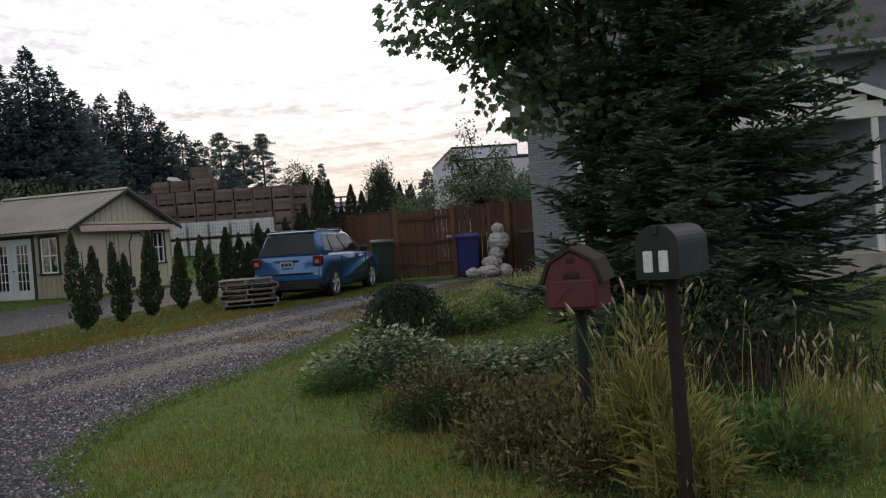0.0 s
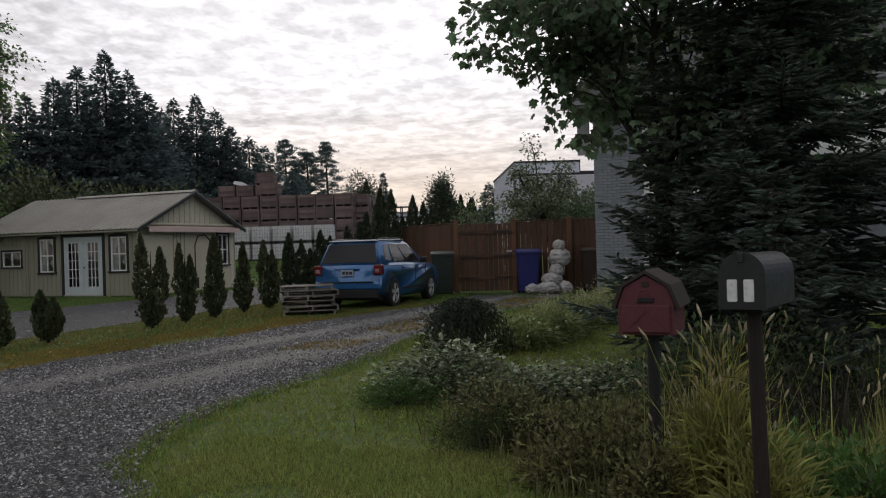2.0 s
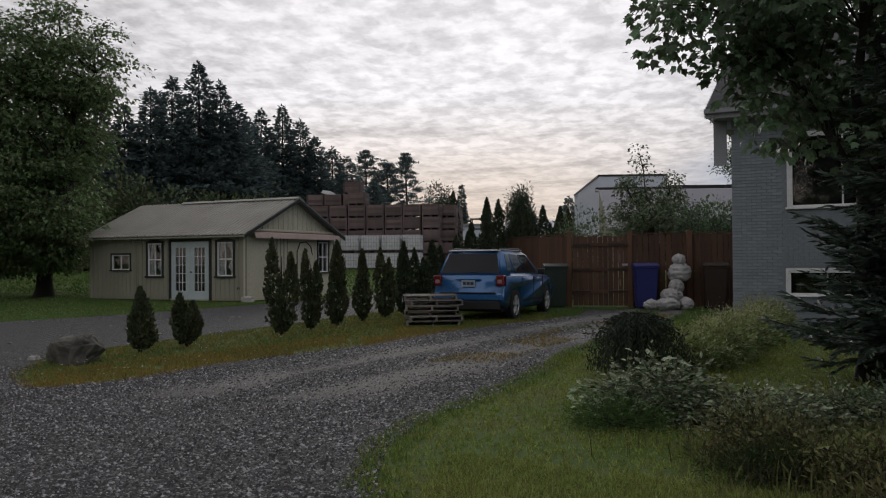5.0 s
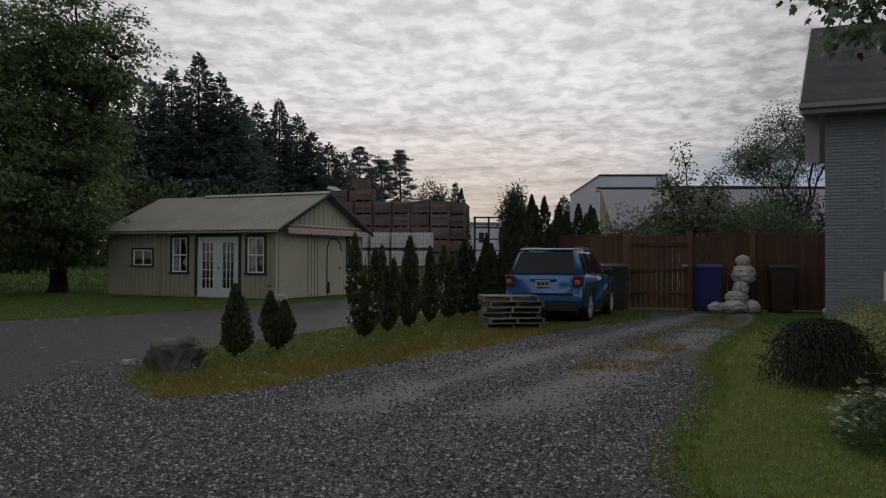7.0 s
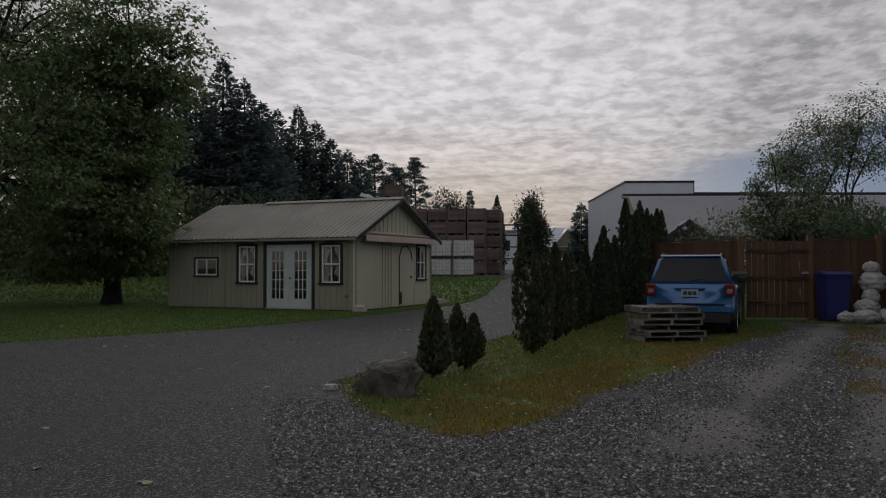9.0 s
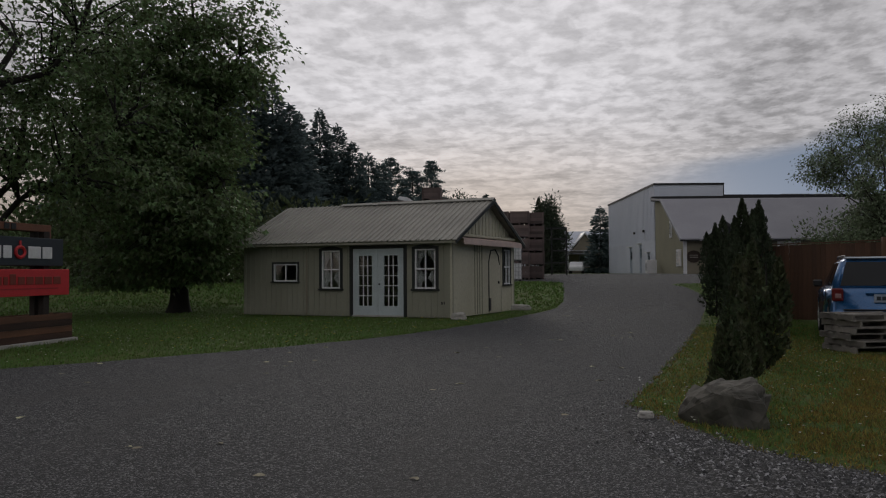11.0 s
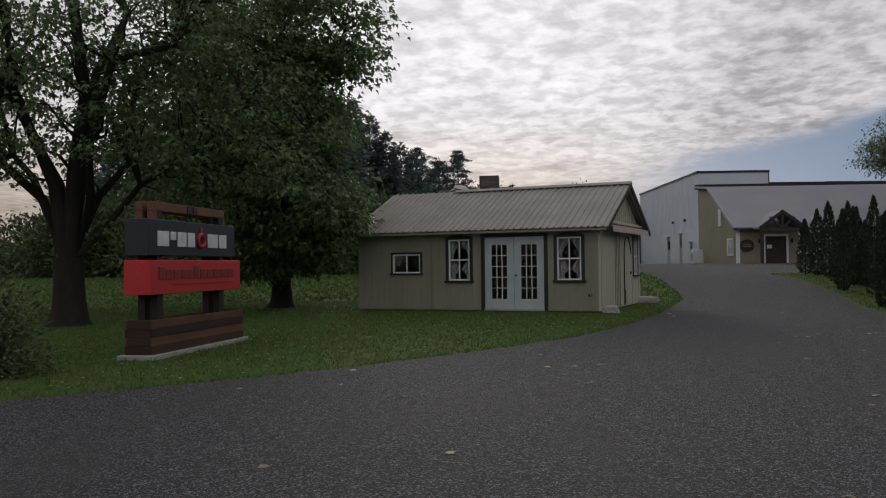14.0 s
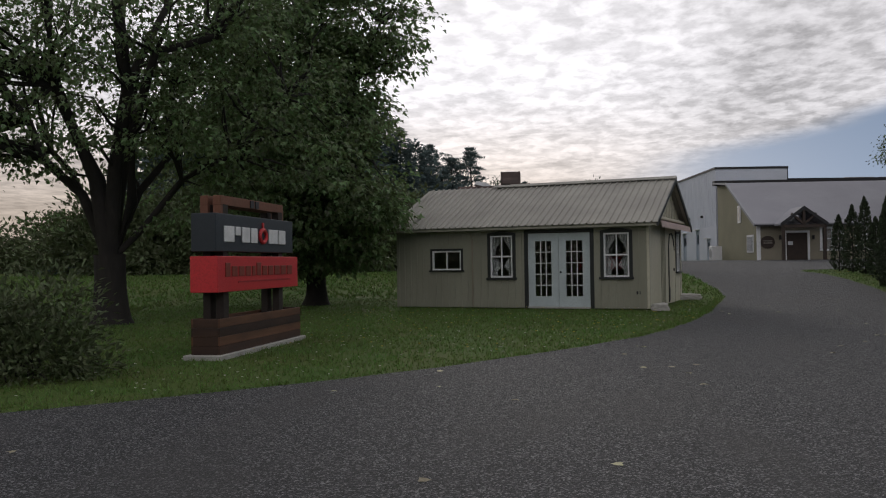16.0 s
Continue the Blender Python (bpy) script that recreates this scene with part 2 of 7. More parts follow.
def stone_colours(m):
    """Mostly dark broken stones, a few of them pale."""
    nt = m.node_tree
    g, cr = nt.nodes.new("ShaderNodeNewGeometry"), nt.nodes.new("ShaderNodeValToRGB")
    e = cr.color_ramp.elements
    e[0].color, e[1].color = (0.022, 0.023, 0.026, 1), (0.44, 0.44, 0.45, 1)
    for pos, v in ((0.4, 0.035), (0.68, 0.11), (0.86, 0.30)):
        e.new(pos).color = (v, v, v * 1.04, 1)
    nt.links.new(g.outputs["Random Per Island"], cr.inputs[0])
    nt.links.new(cr.outputs[0], nt.nodes["Principled BSDF"].inputs["Base Color"])


stone_colours(M_stone)
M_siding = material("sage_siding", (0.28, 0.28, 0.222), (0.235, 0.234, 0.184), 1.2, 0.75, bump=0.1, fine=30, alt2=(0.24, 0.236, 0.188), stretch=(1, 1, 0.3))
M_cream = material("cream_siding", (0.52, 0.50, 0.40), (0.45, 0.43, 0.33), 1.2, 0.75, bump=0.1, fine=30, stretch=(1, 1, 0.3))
M_roof_metal = material("ribbed_metal_roof", (0.34, 0.33, 0.29), (0.27, 0.26, 0.23), 0.9, 0.5, metal=0.3, bump=0.05)
M_dark_trim = material("dark_green_trim", (0.012, 0.016, 0.016), rough=0.6, bump=0.05)
M_white = material("white_paint", (0.76, 0.77, 0.78), (0.68, 0.69, 0.7), 2, 0.5, bump=0.03)
M_glass = glass_material("window_glass")
M_curtain = material("net_curtain", (0.50, 0.50, 0.48), rough=0.95)
M_brick = material("grey_painted_brick", (0.262, 0.295, 0.325), (0.222, 0.25, 0.28), 1.0, 0.75, bump=0.25, rand=0.10)
M_shingle = material("grey_asphalt_shingle", (0.17, 0.17, 0.18), (0.12, 0.12, 0.13), 1.5, 0.9, bump=0.5, fine=30, rand=0.12)
M_fence = material("stained_cedar_board", (0.105, 0.050, 0.027), (0.068, 0.033, 0.019), 2.0, 0.75, bump=0.3, fine=18, stretch=(6, 6, 0.6), rand=0.28)
M_old_wood = material("weathered_grey_wood", (0.27, 0.25, 0.225), (0.10, 0.09, 0.08), 3, 0.9, bump=0.4, fine=25, rand=0.35)
M_bin_wood = material("red_brown_bin_wood", (0.155, 0.112, 0.104), (0.10, 0.078, 0.074), 1.2, 0.85, bump=0.2, rand=0.35)
M_tote = material("white_tote_plastic", (0.75, 0.76, 0.78), rough=0.5, bump=0.02)
M_galv = material("galvanised_steel", (0.45, 0.46, 0.48), rough=0.45, metal=0.8, bump=0.02)
M_white_clad = material("white_metal_cladding", (0.62, 0.66, 0.74), (0.56, 0.6, 0.68), 0.4, 0.55, bump=0.03)
M_olive = material("olive_board_siding", (0.25, 0.24, 0.155), (0.215, 0.205, 0.135), 0.5, 0.8, bump=0.1)
M_taupe = material("taupe_board_siding", (0.27, 0.24, 0.18), (0.22, 0.2, 0.15), 0.5, 0.8, bump=0.1)
M_barn_roof = material("grey_barn_roof", (0.27, 0.27, 0.30), (0.23, 0.23, 0.26), 0.4, 0.6, bump=0.1)
M_black = material("black_paint", (0.012, 0.012, 0.014), rough=0.55, bump=0.03)
M_bark = material("dark_bark", (0.025, 0.021, 0.018), (0.013, 0.011, 0.01), 6, 0.95, bump=1.0, fine=20, stretch=(1, 1, 0.3))
M_leaf_maple = material("maple_leaf", (0.12, 0.18, 0.075), (0.095, 0.15, 0.06), 0.5, 0.38, bump=0, island=0.6, sheer=0.42, alt2=(0.17, 0.21, 0.085))
M_leaf_dark = material("dark_broad_leaf", (0.115, 0.17, 0.095), (0.09, 0.14, 0.075), 0.5, 0.42, bump=0, island=0.55, sheer=0.45)
M_needle = material("spruce_needle", (0.095, 0.132, 0.106), (0.07, 0.10, 0.08), 0.5, 0.5, bump=0, island=0.6, sheer=0.3)
# far needles kept paler and bluer: distance haze is put into the colour
M_needle_hazed = material("hazed_conifer_needle", (0.135, 0.178, 0.176), (0.108, 0.148, 0.146), 0.2, 0.85, bump=0, island=0.35, spec=0.15, sheer=0.42)
M_thuja = material("cedar_foliage", (0.032, 0.056, 0.021), (0.05, 0.056, 0.021), 1.6, 0.75, bump=0, island=0.5, alt2=(0.055, 0.048, 0.02))
M_blue = material("blue_metallic_paint", (0.024, 0.125, 0.32), (0.022, 0.118, 0.30), 3, 0.3, metal=0.35, bump=0, coat=1.0)
M_tyre = material("tyre_rubber", (0.015, 0.015, 0.016), rough=0.85)
M_alloy = material("silver_alloy", (0.66, 0.67, 0.69), rough=0.35, metal=0.35, bump=0)
M_tail = material("red_lamp_lens", (0.15, 0.016, 0.018), rough=0.15, bump=0)
M_sign_red = material("red_sign_panel", (0.58, 0.03, 0.036), (0.52, 0.026, 0.032), 2, 0.45, bump=0.03)
M_sign_grey = material("slate_sign_panel", (0.018, 0.027, 0.036), (0.015, 0.023, 0.031), 2, 0.5, bump=0.03)
M_rust_wood = material("brown_stained_plank", (0.06, 0.027, 0.015), (0.024, 0.012, 0.008), 1.6, 0.7, bump=0.3, fine=22, stretch=(0.5, 0.5, 5), rand=0.25)
M_concrete = material("pale_concrete", (0.42, 0.41, 0.38), (0.33, 0.32, 0.3), 3, 0.9, bump=0.4)
M_rock = material("lichened_boulder", (0.15, 0.14, 0.12), (0.058, 0.054, 0.048), 2.6, 0.92, bump=0.9, fine=14, alt2=(0.06, 0.06, 0.05))
# dimmed a little: the big maple's shade over the sign lawn is in the colour
M_grass = material("grass_blade", (0.076, 0.168, 0.030), (0.10, 0.165, 0.036), 0.6, 0.6, bump=0, island=0.5, sheer=0.3, alt2=(0.14, 0.16, 0.04))
M_cedar_dark = material("dark_cedar_foliage", (0.018, 0.034, 0.014), (0.026, 0.042, 0.016), 1.2, 0.75, bump=0, island=0.45, alt2=(0.035, 0.04, 0.015))
M_leaf_apple = material("grey_green_leaf", (0.14, 0.18, 0.10), (0.10, 0.14, 0.07), 0.8, 0.5, bump=0, island=0.5, sheer=0.3)
M_leaf_far = material("far_dark_leaf", (0.07, 0.095, 0.06), (0.055, 0.078, 0.05), 0.5, 0.7, bump=0, island=0.4, sheer=0.25)
M_leaf_thicket = material("thicket_leaf", (0.075, 0.10, 0.042), (0.095, 0.12, 0.05), 0.25, 0.7, bump=0, island=0.4, sheer=0.15)
# pale leaf edges, raised so that the sky's highlights sit in the colour
M_leaf_pale = material("variegated_highlit_leaf", (0.27, 0.31, 0.20), (0.035, 0.068, 0.022), 14.0, 0.55, bump=0, island=0.7, sheer=0.2, spread=(0.42, 0.58))
M_leaf_hosta = material("yellow_green_leaf", (0.29, 0.33, 0.13), (0.13, 0.19, 0.06), 2.5, 0.36, bump=0, island=0.5, sheer=0.25)
M_leaf_fern = material("fresh_fern_green", (0.085, 0.165, 0.036), (0.06, 0.12, 0.028), 2.0, 0.6, bump=0, island=0.4, sheer=0.25)
M_weed = material("dried_weed", (0.125, 0.115, 0.042), (0.07, 0.085, 0.028), 2.0, 0.85, bump=0, island=0.55)
M_reed = material("yellowing_reed", (0.30, 0.29, 0.085), (0.18, 0.22, 0.055), 2.0, 0.7, bump=0, island=0.5, sheer=0.25, alt2=(0.3, 0.26, 0.11))
M_head = material("pale_seed_head", (0.42, 0.36, 0.24), (0.34, 0.28, 0.17), 9.0, 0.9, bump=0.3)
M_dry_grass = material("dry_orange_grass", (0.27, 0.18, 0.042), (0.19, 0.165, 0.045), 1.0, 0.8, bump=0, island=0.5, sheer=0.2)
M_petal = material("white_petal", (0.7, 0.7, 0.62), rough=0.7, bump=0)
M_petal_yellow = material("yellow_petal", (0.6, 0.48, 0.05), rough=0.7, bump=0)
M_weep = material("weeping_conifer_needle", (0.016, 0.027, 0.013), (0.023, 0.033, 0.014), 2.0, 0.75, bump=0, island=0.5)
# the blue car's roof, with the bright sky's reflection put into its colour
M_car_roof = material("sky_sheen_roof_paint", (0.56, 0.63, 0.7), rough=0.25, metal=0.2, bump=0, coat=1.0)
M_tail_white = material("clear_lamp_lens", (0.34, 0.2, 0.2), rough=0.15, bump=0)
M_mail_black = material("black_enamelled_steel", (0.013, 0.015, 0.016), (0.02, 0.022, 0.023), 8, 0.45, bump=0.05)
M_mail_red = material("faded_red_plastic", (0.12, 0.026, 0.036), (0.095, 0.022, 0.03), 6, 0.6, bump=0.08)
M_mail_roof = material("weathered_dark_roof", (0.034, 0.022, 0.019), (0.024, 0.018, 0.016), 8, 0.8)
M_post = material("weathered_brown_post", (0.019, 0.013, 0.0105), (0.013, 0.0095, 0.008), 4, 0.85, bump=0.4, fine=25, stretch=(5, 5, 0.5))
M_post_dark = material("dark_metal_post", (0.012, 0.015, 0.013), rough=0.6)
M_awning = material("faded_awning_canvas", (0.56, 0.44, 0.40), (0.48, 0.38, 0.35), 3, 0.9, bump=0.1)
M_mortar = material("painted_mortar", (0.24, 0.27, 0.30), (0.21, 0.236, 0.265), 2, 0.9, bump=0.2)
M_soffit = material("pale_grey_trim", (0.30, 0.31, 0.33), (0.26, 0.27, 0.29), 2, 0.6, bump=0.03)
M_door_blue = material("pale_blue_door", (0.35, 0.42, 0.52), rough=0.5, bump=0.02)
M_door_brown = material("dark_brown_timber", (0.045, 0.028, 0.02), (0.03, 0.02, 0.015), 2, 0.7, bump=0.2)
M_fence_post = material("lighter_cedar_post", (0.15, 0.075, 0.04), (0.11, 0.055, 0.03), 2, 0.75, bump=0.3, stretch=(6, 6, 0.6))
M_bin_blue = material("dark_blue_plastic", (0.018, 0.025, 0.16), (0.015, 0.02, 0.13), 2, 0.5, bump=0.02)
M_bin_green = material("dark_green_plastic", (0.018, 0.034, 0.026), rough=0.5, bump=0.02)
M_bin_brown = material("dark_brown_plastic", (0.035, 0.02, 0.014), rough=0.5, bump=0.02)
M_bag = material("white_sack_plastic", (0.50, 0.49, 0.48), (0.34, 0.33, 0.325), 5, 0.5, bump=0.3, fine=18)
M_plank_light = material("lighter_stained_plank", (0.15, 0.068, 0.034), (0.06, 0.028, 0.015), 1.6, 0.7, bump=0.3, fine=22, stretch=(0.5, 0.5, 5), rand=0.2)
M_sign_post = material("dark_sign_post", (0.026, 0.017, 0.013), (0.02, 0.013, 0.01), 3, 0.75, bump=0.2)
M_frame_wood = material("russet_frame_wood", (0.17, 0.065, 0.035), (0.12, 0.05, 0.028), 2, 0.7, bump=0.2)
M_sign_letter = material("pale_sign_block", (0.8, 0.8, 0.8), rough=0.5, bump=0.02)
M_sign_bronze = material("dull_bronze_block", (0.26, 0.05, 0.032), rough=0.45, metal=0.2, bump=0.02)
M_sign_red_dark = material("darker_red_bar", (0.36, 0.02, 0.025), rough=0.5, bump=0.02)
M_grass_dark = material("dark_grass_blade", (0.035, 0.065, 0.018), (0.045, 0.062, 0.02), 1.0, 0.7, bump=0, island=0.45, sheer=0.2)
M_weed_dark = material("dark_dead_stalk", (0.036, 0.027, 0.02), (0.025, 0.021, 0.015), 2.0, 0.85, bump=0, island=0.5)
M_leaf_straw = material("straw_seed_tuft", (0.46, 0.42, 0.30), (0.30, 0.28, 0.18), 3.0, 0.8, bump=0, island=0.5, sheer=0.2)
M_door_grey = material("grey_white_door_paint", (0.48, 0.55, 0.57), (0.42, 0.48, 0.5), 2, 0.5, bump=0.03)
# yellower front lawn; its extra light over grass_blade is put into the colour
M_grass_front = material("sunlit_lawn_blade", (0.165, 0.255, 0.038), (0.25, 0.255, 0.06), 0.9, 0.6, bump=0, island=0.5, sheer=0.3, alt2=(0.24, 0.24, 0.08))
M_straw = material("straw_lawn_blade", (0.27, 0.29, 0.085), (0.19, 0.25, 0.06), 1.0, 0.8, bump=0, island=0.5, sheer=0.25)

# ---- mesh helpers ----
def part(name, bm, mat, parent=None, label=""):
    me = bpy.data.meshes.new(name)
    bm.to_mesh(me)
    bm.free()
    me.materials.append(mat)
    ob = new(name, me)
    if parent:
        ob.parent = parent
    if label:
        ob["label"] = label
    return ob


def raw(name, verts, faces, mat, parent=None, smooth=False):
    me = bpy.data.meshes.new(name)
    me.from_pydata(verts if isinstance(verts, list) else verts.tolist(), [], faces if isinstance(faces, list) else faces.tolist())
    me.materials.append(mat)
    if smooth:
        me.shade_smooth()
    ob = new(name, me)
    if parent:
        ob.parent = parent
    return ob


def thing(name, m, label, category, group="", kind=""):
    ob = new(name)
    ob.matrix_world = m
    return tagged(ob, label, category, group, kind)


def box(bm, x0, x1, y0, y1, z0, z1, bevel=0.0):
    m = Matrix.Translation(((x0 + x1) / 2, (y0 + y1) / 2, (z0 + z1) / 2)) @ Matrix.Diagonal((abs(x1 - x0), abs(y1 - y0), abs(z1 - z0), 1))
    r = bmesh.ops.create_cube(bm, size=1, matrix=m)
    if bevel:
        edges = list({e for v in r["verts"] for e in v.link_edges})
        bmesh.ops.bevel(bm, geom=edges, offset=bevel, segments=1, affect="EDGES")
    return bm


def boxes(*rows, bevel=0.0):
    bm = bmesh.new()
    for r in rows:
        box(bm, *r, bevel=bevel)
    return bm


def tube(bm, pts, radii, n=8, cap=True):
    """A tube through points with a radius at each."""
    rings = []
    pts = [Vector(p) for p in pts]
    for i, p in enumerate(pts):
        d = (pts[min(i + 1, len(pts) - 1)] - pts[max(i - 1, 0)]).normalized()
        a = d.orthogonal().normalized() if abs(d.z) < 0.95 else Vector((1, 0, 0)).cross(d).normalized()
        b = d.cross(a)
        rings.append([bm.verts.new(p + radii[i] * (math.cos(2 * math.pi * k / n) * a + math.sin(2 * math.pi * k / n) * b)) for k in range(n)])
    for r, s in zip(rings, rings[1:]):
        for k in range(n):
            bm.faces.new((r[k], r[(k + 1) % n], s[(k + 1) % n], s[k]))
    if cap:
        bm.faces.new(rings[0][::-1]), bm.faces.new(rings[-1])
    return bm


def prism(bm, outline, axis, a, b):
    """Extrude an outline of 2D points along an axis from a to b."""
    def at(p, k):
        return {"x": (k, p[0], p[1]), "y": (p[0], k, p[1]), "z": (p[0], p[1], k)}[axis]
    lo = [bm.verts.new(at(p, a)) for p in outline]
    hi = [bm.verts.new(at(p, b)) for p in outline]
    n = len(outline)
    bm.faces.new(lo), bm.faces.new(hi[::-1])
    for i in range(n):
        bm.faces.new((lo[i], hi[i], hi[(i + 1) % n], lo[(i + 1) % n]))
    bmesh.ops.recalc_face_normals(bm, faces=bm.faces)
    return bm


def smooth01(a, b, v):
    k = min(max((v - a) / (b - a), 0), 1)
    return k * k * (3 - 2 * k)


def gz(x, y):
    """Height of the ground: level by the road, rising gently towards the yard."""
    return 0.75 * smooth01(30, 48, y) + 0.4 * smooth01(48, 80, y)

# ---- ground, road and drive ----
def grid_sheet(xs, ys, lift=0.0):
    v = [(x, y, gz(x, y) + lift) for y in ys for x in xs]
    nx = len(xs)
    f = [(j * nx + i, j * nx + i + 1, (j + 1) * nx + i + 1, (j + 1) * nx + i) for j in range(len(ys) - 1) for i in range(nx - 1)]
    return v, f


def steps(*stops):
    out = []
    for a, b, s in stops:
        n = max(1, round((b - a) / s))
        out += [a + (b - a) * i / n for i in range(n)]
    return out + [stops[-1][1]]


gv, gf = grid_sheet(steps((-3000, -200, 700), (-200, -60, 20), (-60, 40, 4), (40, 200, 20), (200, 3000, 700)),
                    steps((-2000, -100, 500), (-100, 0, 20), (0, 30, 5), (30, 84, 1.5), (84, 200, 20), (200, 4000, 900)))
tagged(raw("ground", gv, gf, M_lawn, smooth=True), "mown green lawn with yellowed patches", "lawn", kind="structure")


def lerp_edge(edge, y):
    for (x0, y0), (x1, y1) in zip(edge, edge[1:]):
        if y0 <= y <= y1:
            return x0 + (x1 - x0) * (y - y0) / (y1 - y0)
    return edge[-1][0]


def lane(name, left, right, ys, lift, mat, wob, across=8):
    v, f = [], []
    for y in ys:
        a = lerp_edge(left, y) + wob * (noise.noise((y * 1.3, 7, lift * 99)) + 0.6 * noise.noise((y * 4.1, 3, lift * 99)))
        b = lerp_edge(right, y) + wob * (noise.noise((y * 1.3, 17, lift * 99)) + 0.6 * noise.noise((y * 4.1, 13, lift * 99)))
        for i in range(across + 1):
            x = a + (b - a) * i / across
            v.append((x, y, gz(x, y) + lift))
    n = across + 1
    for j in range(len(ys) - 1):
        for i in range(across):
            f.append((j * n + i, j * n + i + 1, (j + 1) * n + i + 1, (j + 1) * n + i))
    return raw(name, v, f, mat, smooth=True)


LANE_L = [(-34, 2), (-27, 8.0), (-21.6, 11.2), (-19.9, 12.3), (-18.7, 13.3), (-17.3, 14.6), (-16.2, 15.8), (-14.7, 17.8), (-13.2, 20.1), (-11.9, 23.3), (-10.9, 26.5), (-9.9, 30.5), (-9.1, 33.3), (-8.8, 36), (-8.6, 42), (-8.5, 49), (-9.6, 51.8), (-14, 52.8), (-25, 53.3), (-30, 54), (-30, 84), (-30, 90)]
LANE_R = [(-6, 2), (-7.2, 5), (-8.1, 7.1), (-8.6, 8.6), (-9.0, 9.8), (-9.05, 11), (-8.75, 12.2), (-8.2, 14.3), (-7.35, 17.8), (-6.6, 21), (-5.7, 25), (-4.9, 29), (-4.0, 33), (-3.4, 36), (-3.0, 40), (-3.0, 43), (-3.3, 45), (-2.9, 46.2), (1.5, 47.2), (8, 48), (30, 50), (30, 90)]
tagged(lane("road", LANE_L, LANE_R, steps((2, 60, 0.3), (60, 90, 1.5)), 0.012, M_asphalt, 0.10, 16), "dark grey asphalt access lane curving past a shed", "road", kind="structure")
GR_L = [(-9.4, 2), (-9.1, 5), (-8.9, 7), (-9.1, 8.62), (-7.0, 8.85), (-6.4, 9.5), (-6.0, 11.1), (-5.4, 12.1), (-4.6, 13.6), (-3.9, 15.7), (-3.2, 17.5), (-2.2, 19), (-1.2, 21), (-0.9, 24)]
GR_R = [(-1.6, 2), (-2.0, 4.5), (-2.6, 5.4), (-2.75, 6.4), (-2.6, 7.6), (-2.15, 9), (-1.8, 10.4), (-1.35, 13), (-0.3, 16.5), (0.7, 19), (1.5, 22), (1.8, 24)]
GR_L.sort(key=lambda p: p[1])
tagged(lane("gravel_drive", GR_L, GR_R, steps((2, 24, 0.15)), 0.008, M_gravel, 0.16, 10), "grey crushed-stone driveway with worn wheel tracks", "driveway", kind="structure")
tagged(lane("gravel_apron", [(-9.0, 8.5), (-9.2, 10), (-9.2, 12.2)], [(-7.0, 8.5), (-7.2, 8.9), (-7.75, 9.4), (-8.15, 10.0), (-8.5, 11), (-8.9, 12.2)], steps((8.5, 12.2, 0.1)), 0.009, M_gravel, 0.10, 6), "grey crushed-stone shoulder beside the asphalt", "driveway", kind="structure")
# the street that the lane and the drive run into
st = boxes((-120, 60, -7.5, 1.3, -0.05, 0.004))
street = part("street", st, M_asphalt)
street.matrix_world = pose(-6, 2.1, 0, 0, 0, -19)
tagged(street, "dark grey asphalt street beside the lawns", "street", kind="structure")

# ---- leaves, trees and plants ----
LEAF = (np.array([(0, 0, 0), (0.3, 0.45, 0.06), (0, 1, -0.08), (-0.3, 0.45, 0.06)]), [(0, 1, 2), (0, 2, 3)])
SPRAY = (np.array([(0, 0, 0), (0.5, 0.5, 0.0), (0, 1, 0), (-0.5, 0.5, 0.0)]), [(0, 1, 2), (0, 2, 3)])
LOBED = (np.array([(0, 0.3, 0.05), (0, 0, 0), (0.42, 0.08, -0.04), (0.38, 0.3, 0.0), (0.5, 0.62, -0.08), (0.25, 0.62, 0.0), (0, 1, -0.12), (-0.25, 0.62, 0.0), (-0.5, 0.62, -0.08), (-0.38, 0.3, 0.0), (-0.42, 0.08, -0.04)]),
         [(0, i, i + 1) for i in range(1, 10)] + [(0, 10, 1)])
STAR = (np.array([(0, 0, 0), (0.46, 0.16, 0.0), (0.22, 0.45, 0.04), (0, 1, -0.1), (-0.22, 0.45, 0.04), (-0.46, 0.16, 0.0)]), [(0, 1, 2), (0, 2, 3), (0, 3, 4), (0, 4, 5)])
BLADE = (np.array([(-0.5, 0, 0), (0.5, 0, 0), (0.35, 0.6, 0.05), (-0.35, 0.6, 0.05), (0, 1, 0.2)]), [(0, 1, 2, 3), (3, 2, 4)])


def unit(a):
    return a / np.maximum(np.linalg.norm(a, axis=1), 1e-6)[:, None]


def scatter(shape, c, d, nrm, length, width):
    """One copy of a flat shape at each place c, along d, facing nrm."""
    tv, tf = shape
    n = len(c)
    d = unit(d)
    x = unit(np.cross(d, nrm))
    z = np.cross(x, d)
    length, width = np.broadcast_to(length, n), np.broadcast_to(width, n)
    v = (c[:, None, :] + tv[None, :, 0, None] * (x * width[:, None])[:, None, :] + tv[None, :, 1, None] * (d * length[:, None])[:, None, :]
         + tv[None, :, 2, None] * (z * length[:, None])[:, None, :]).reshape(-1, 3)
    k = len(tv)
    f = []
    for t in tf:
        f += (np.arange(n)[:, None] * k + np.array(t)[None, :]).tolist()
    return v, f


def limb(bm, pts, r0, r1, n=7):
    k = len(pts)
    tube(bm, pts, [r0 + (r1 - r0) * i / (k - 1) for i in range(k)], n, False)


def bent(a, b, rng, sag=0.0, n=4, wob=0.05):
    a, b = np.array(a, float), np.array(b, float)
    d = np.linalg.norm(b - a)
    out = []
    for i in range(n + 1):
        k = i / n
        p = a + (b - a) * k + rng.normal(size=3) * d * wob * math.sin(math.pi * k)
        p[2] += sag * d * math.sin(math.pi * k)
        out.append(tuple(p))
    return out


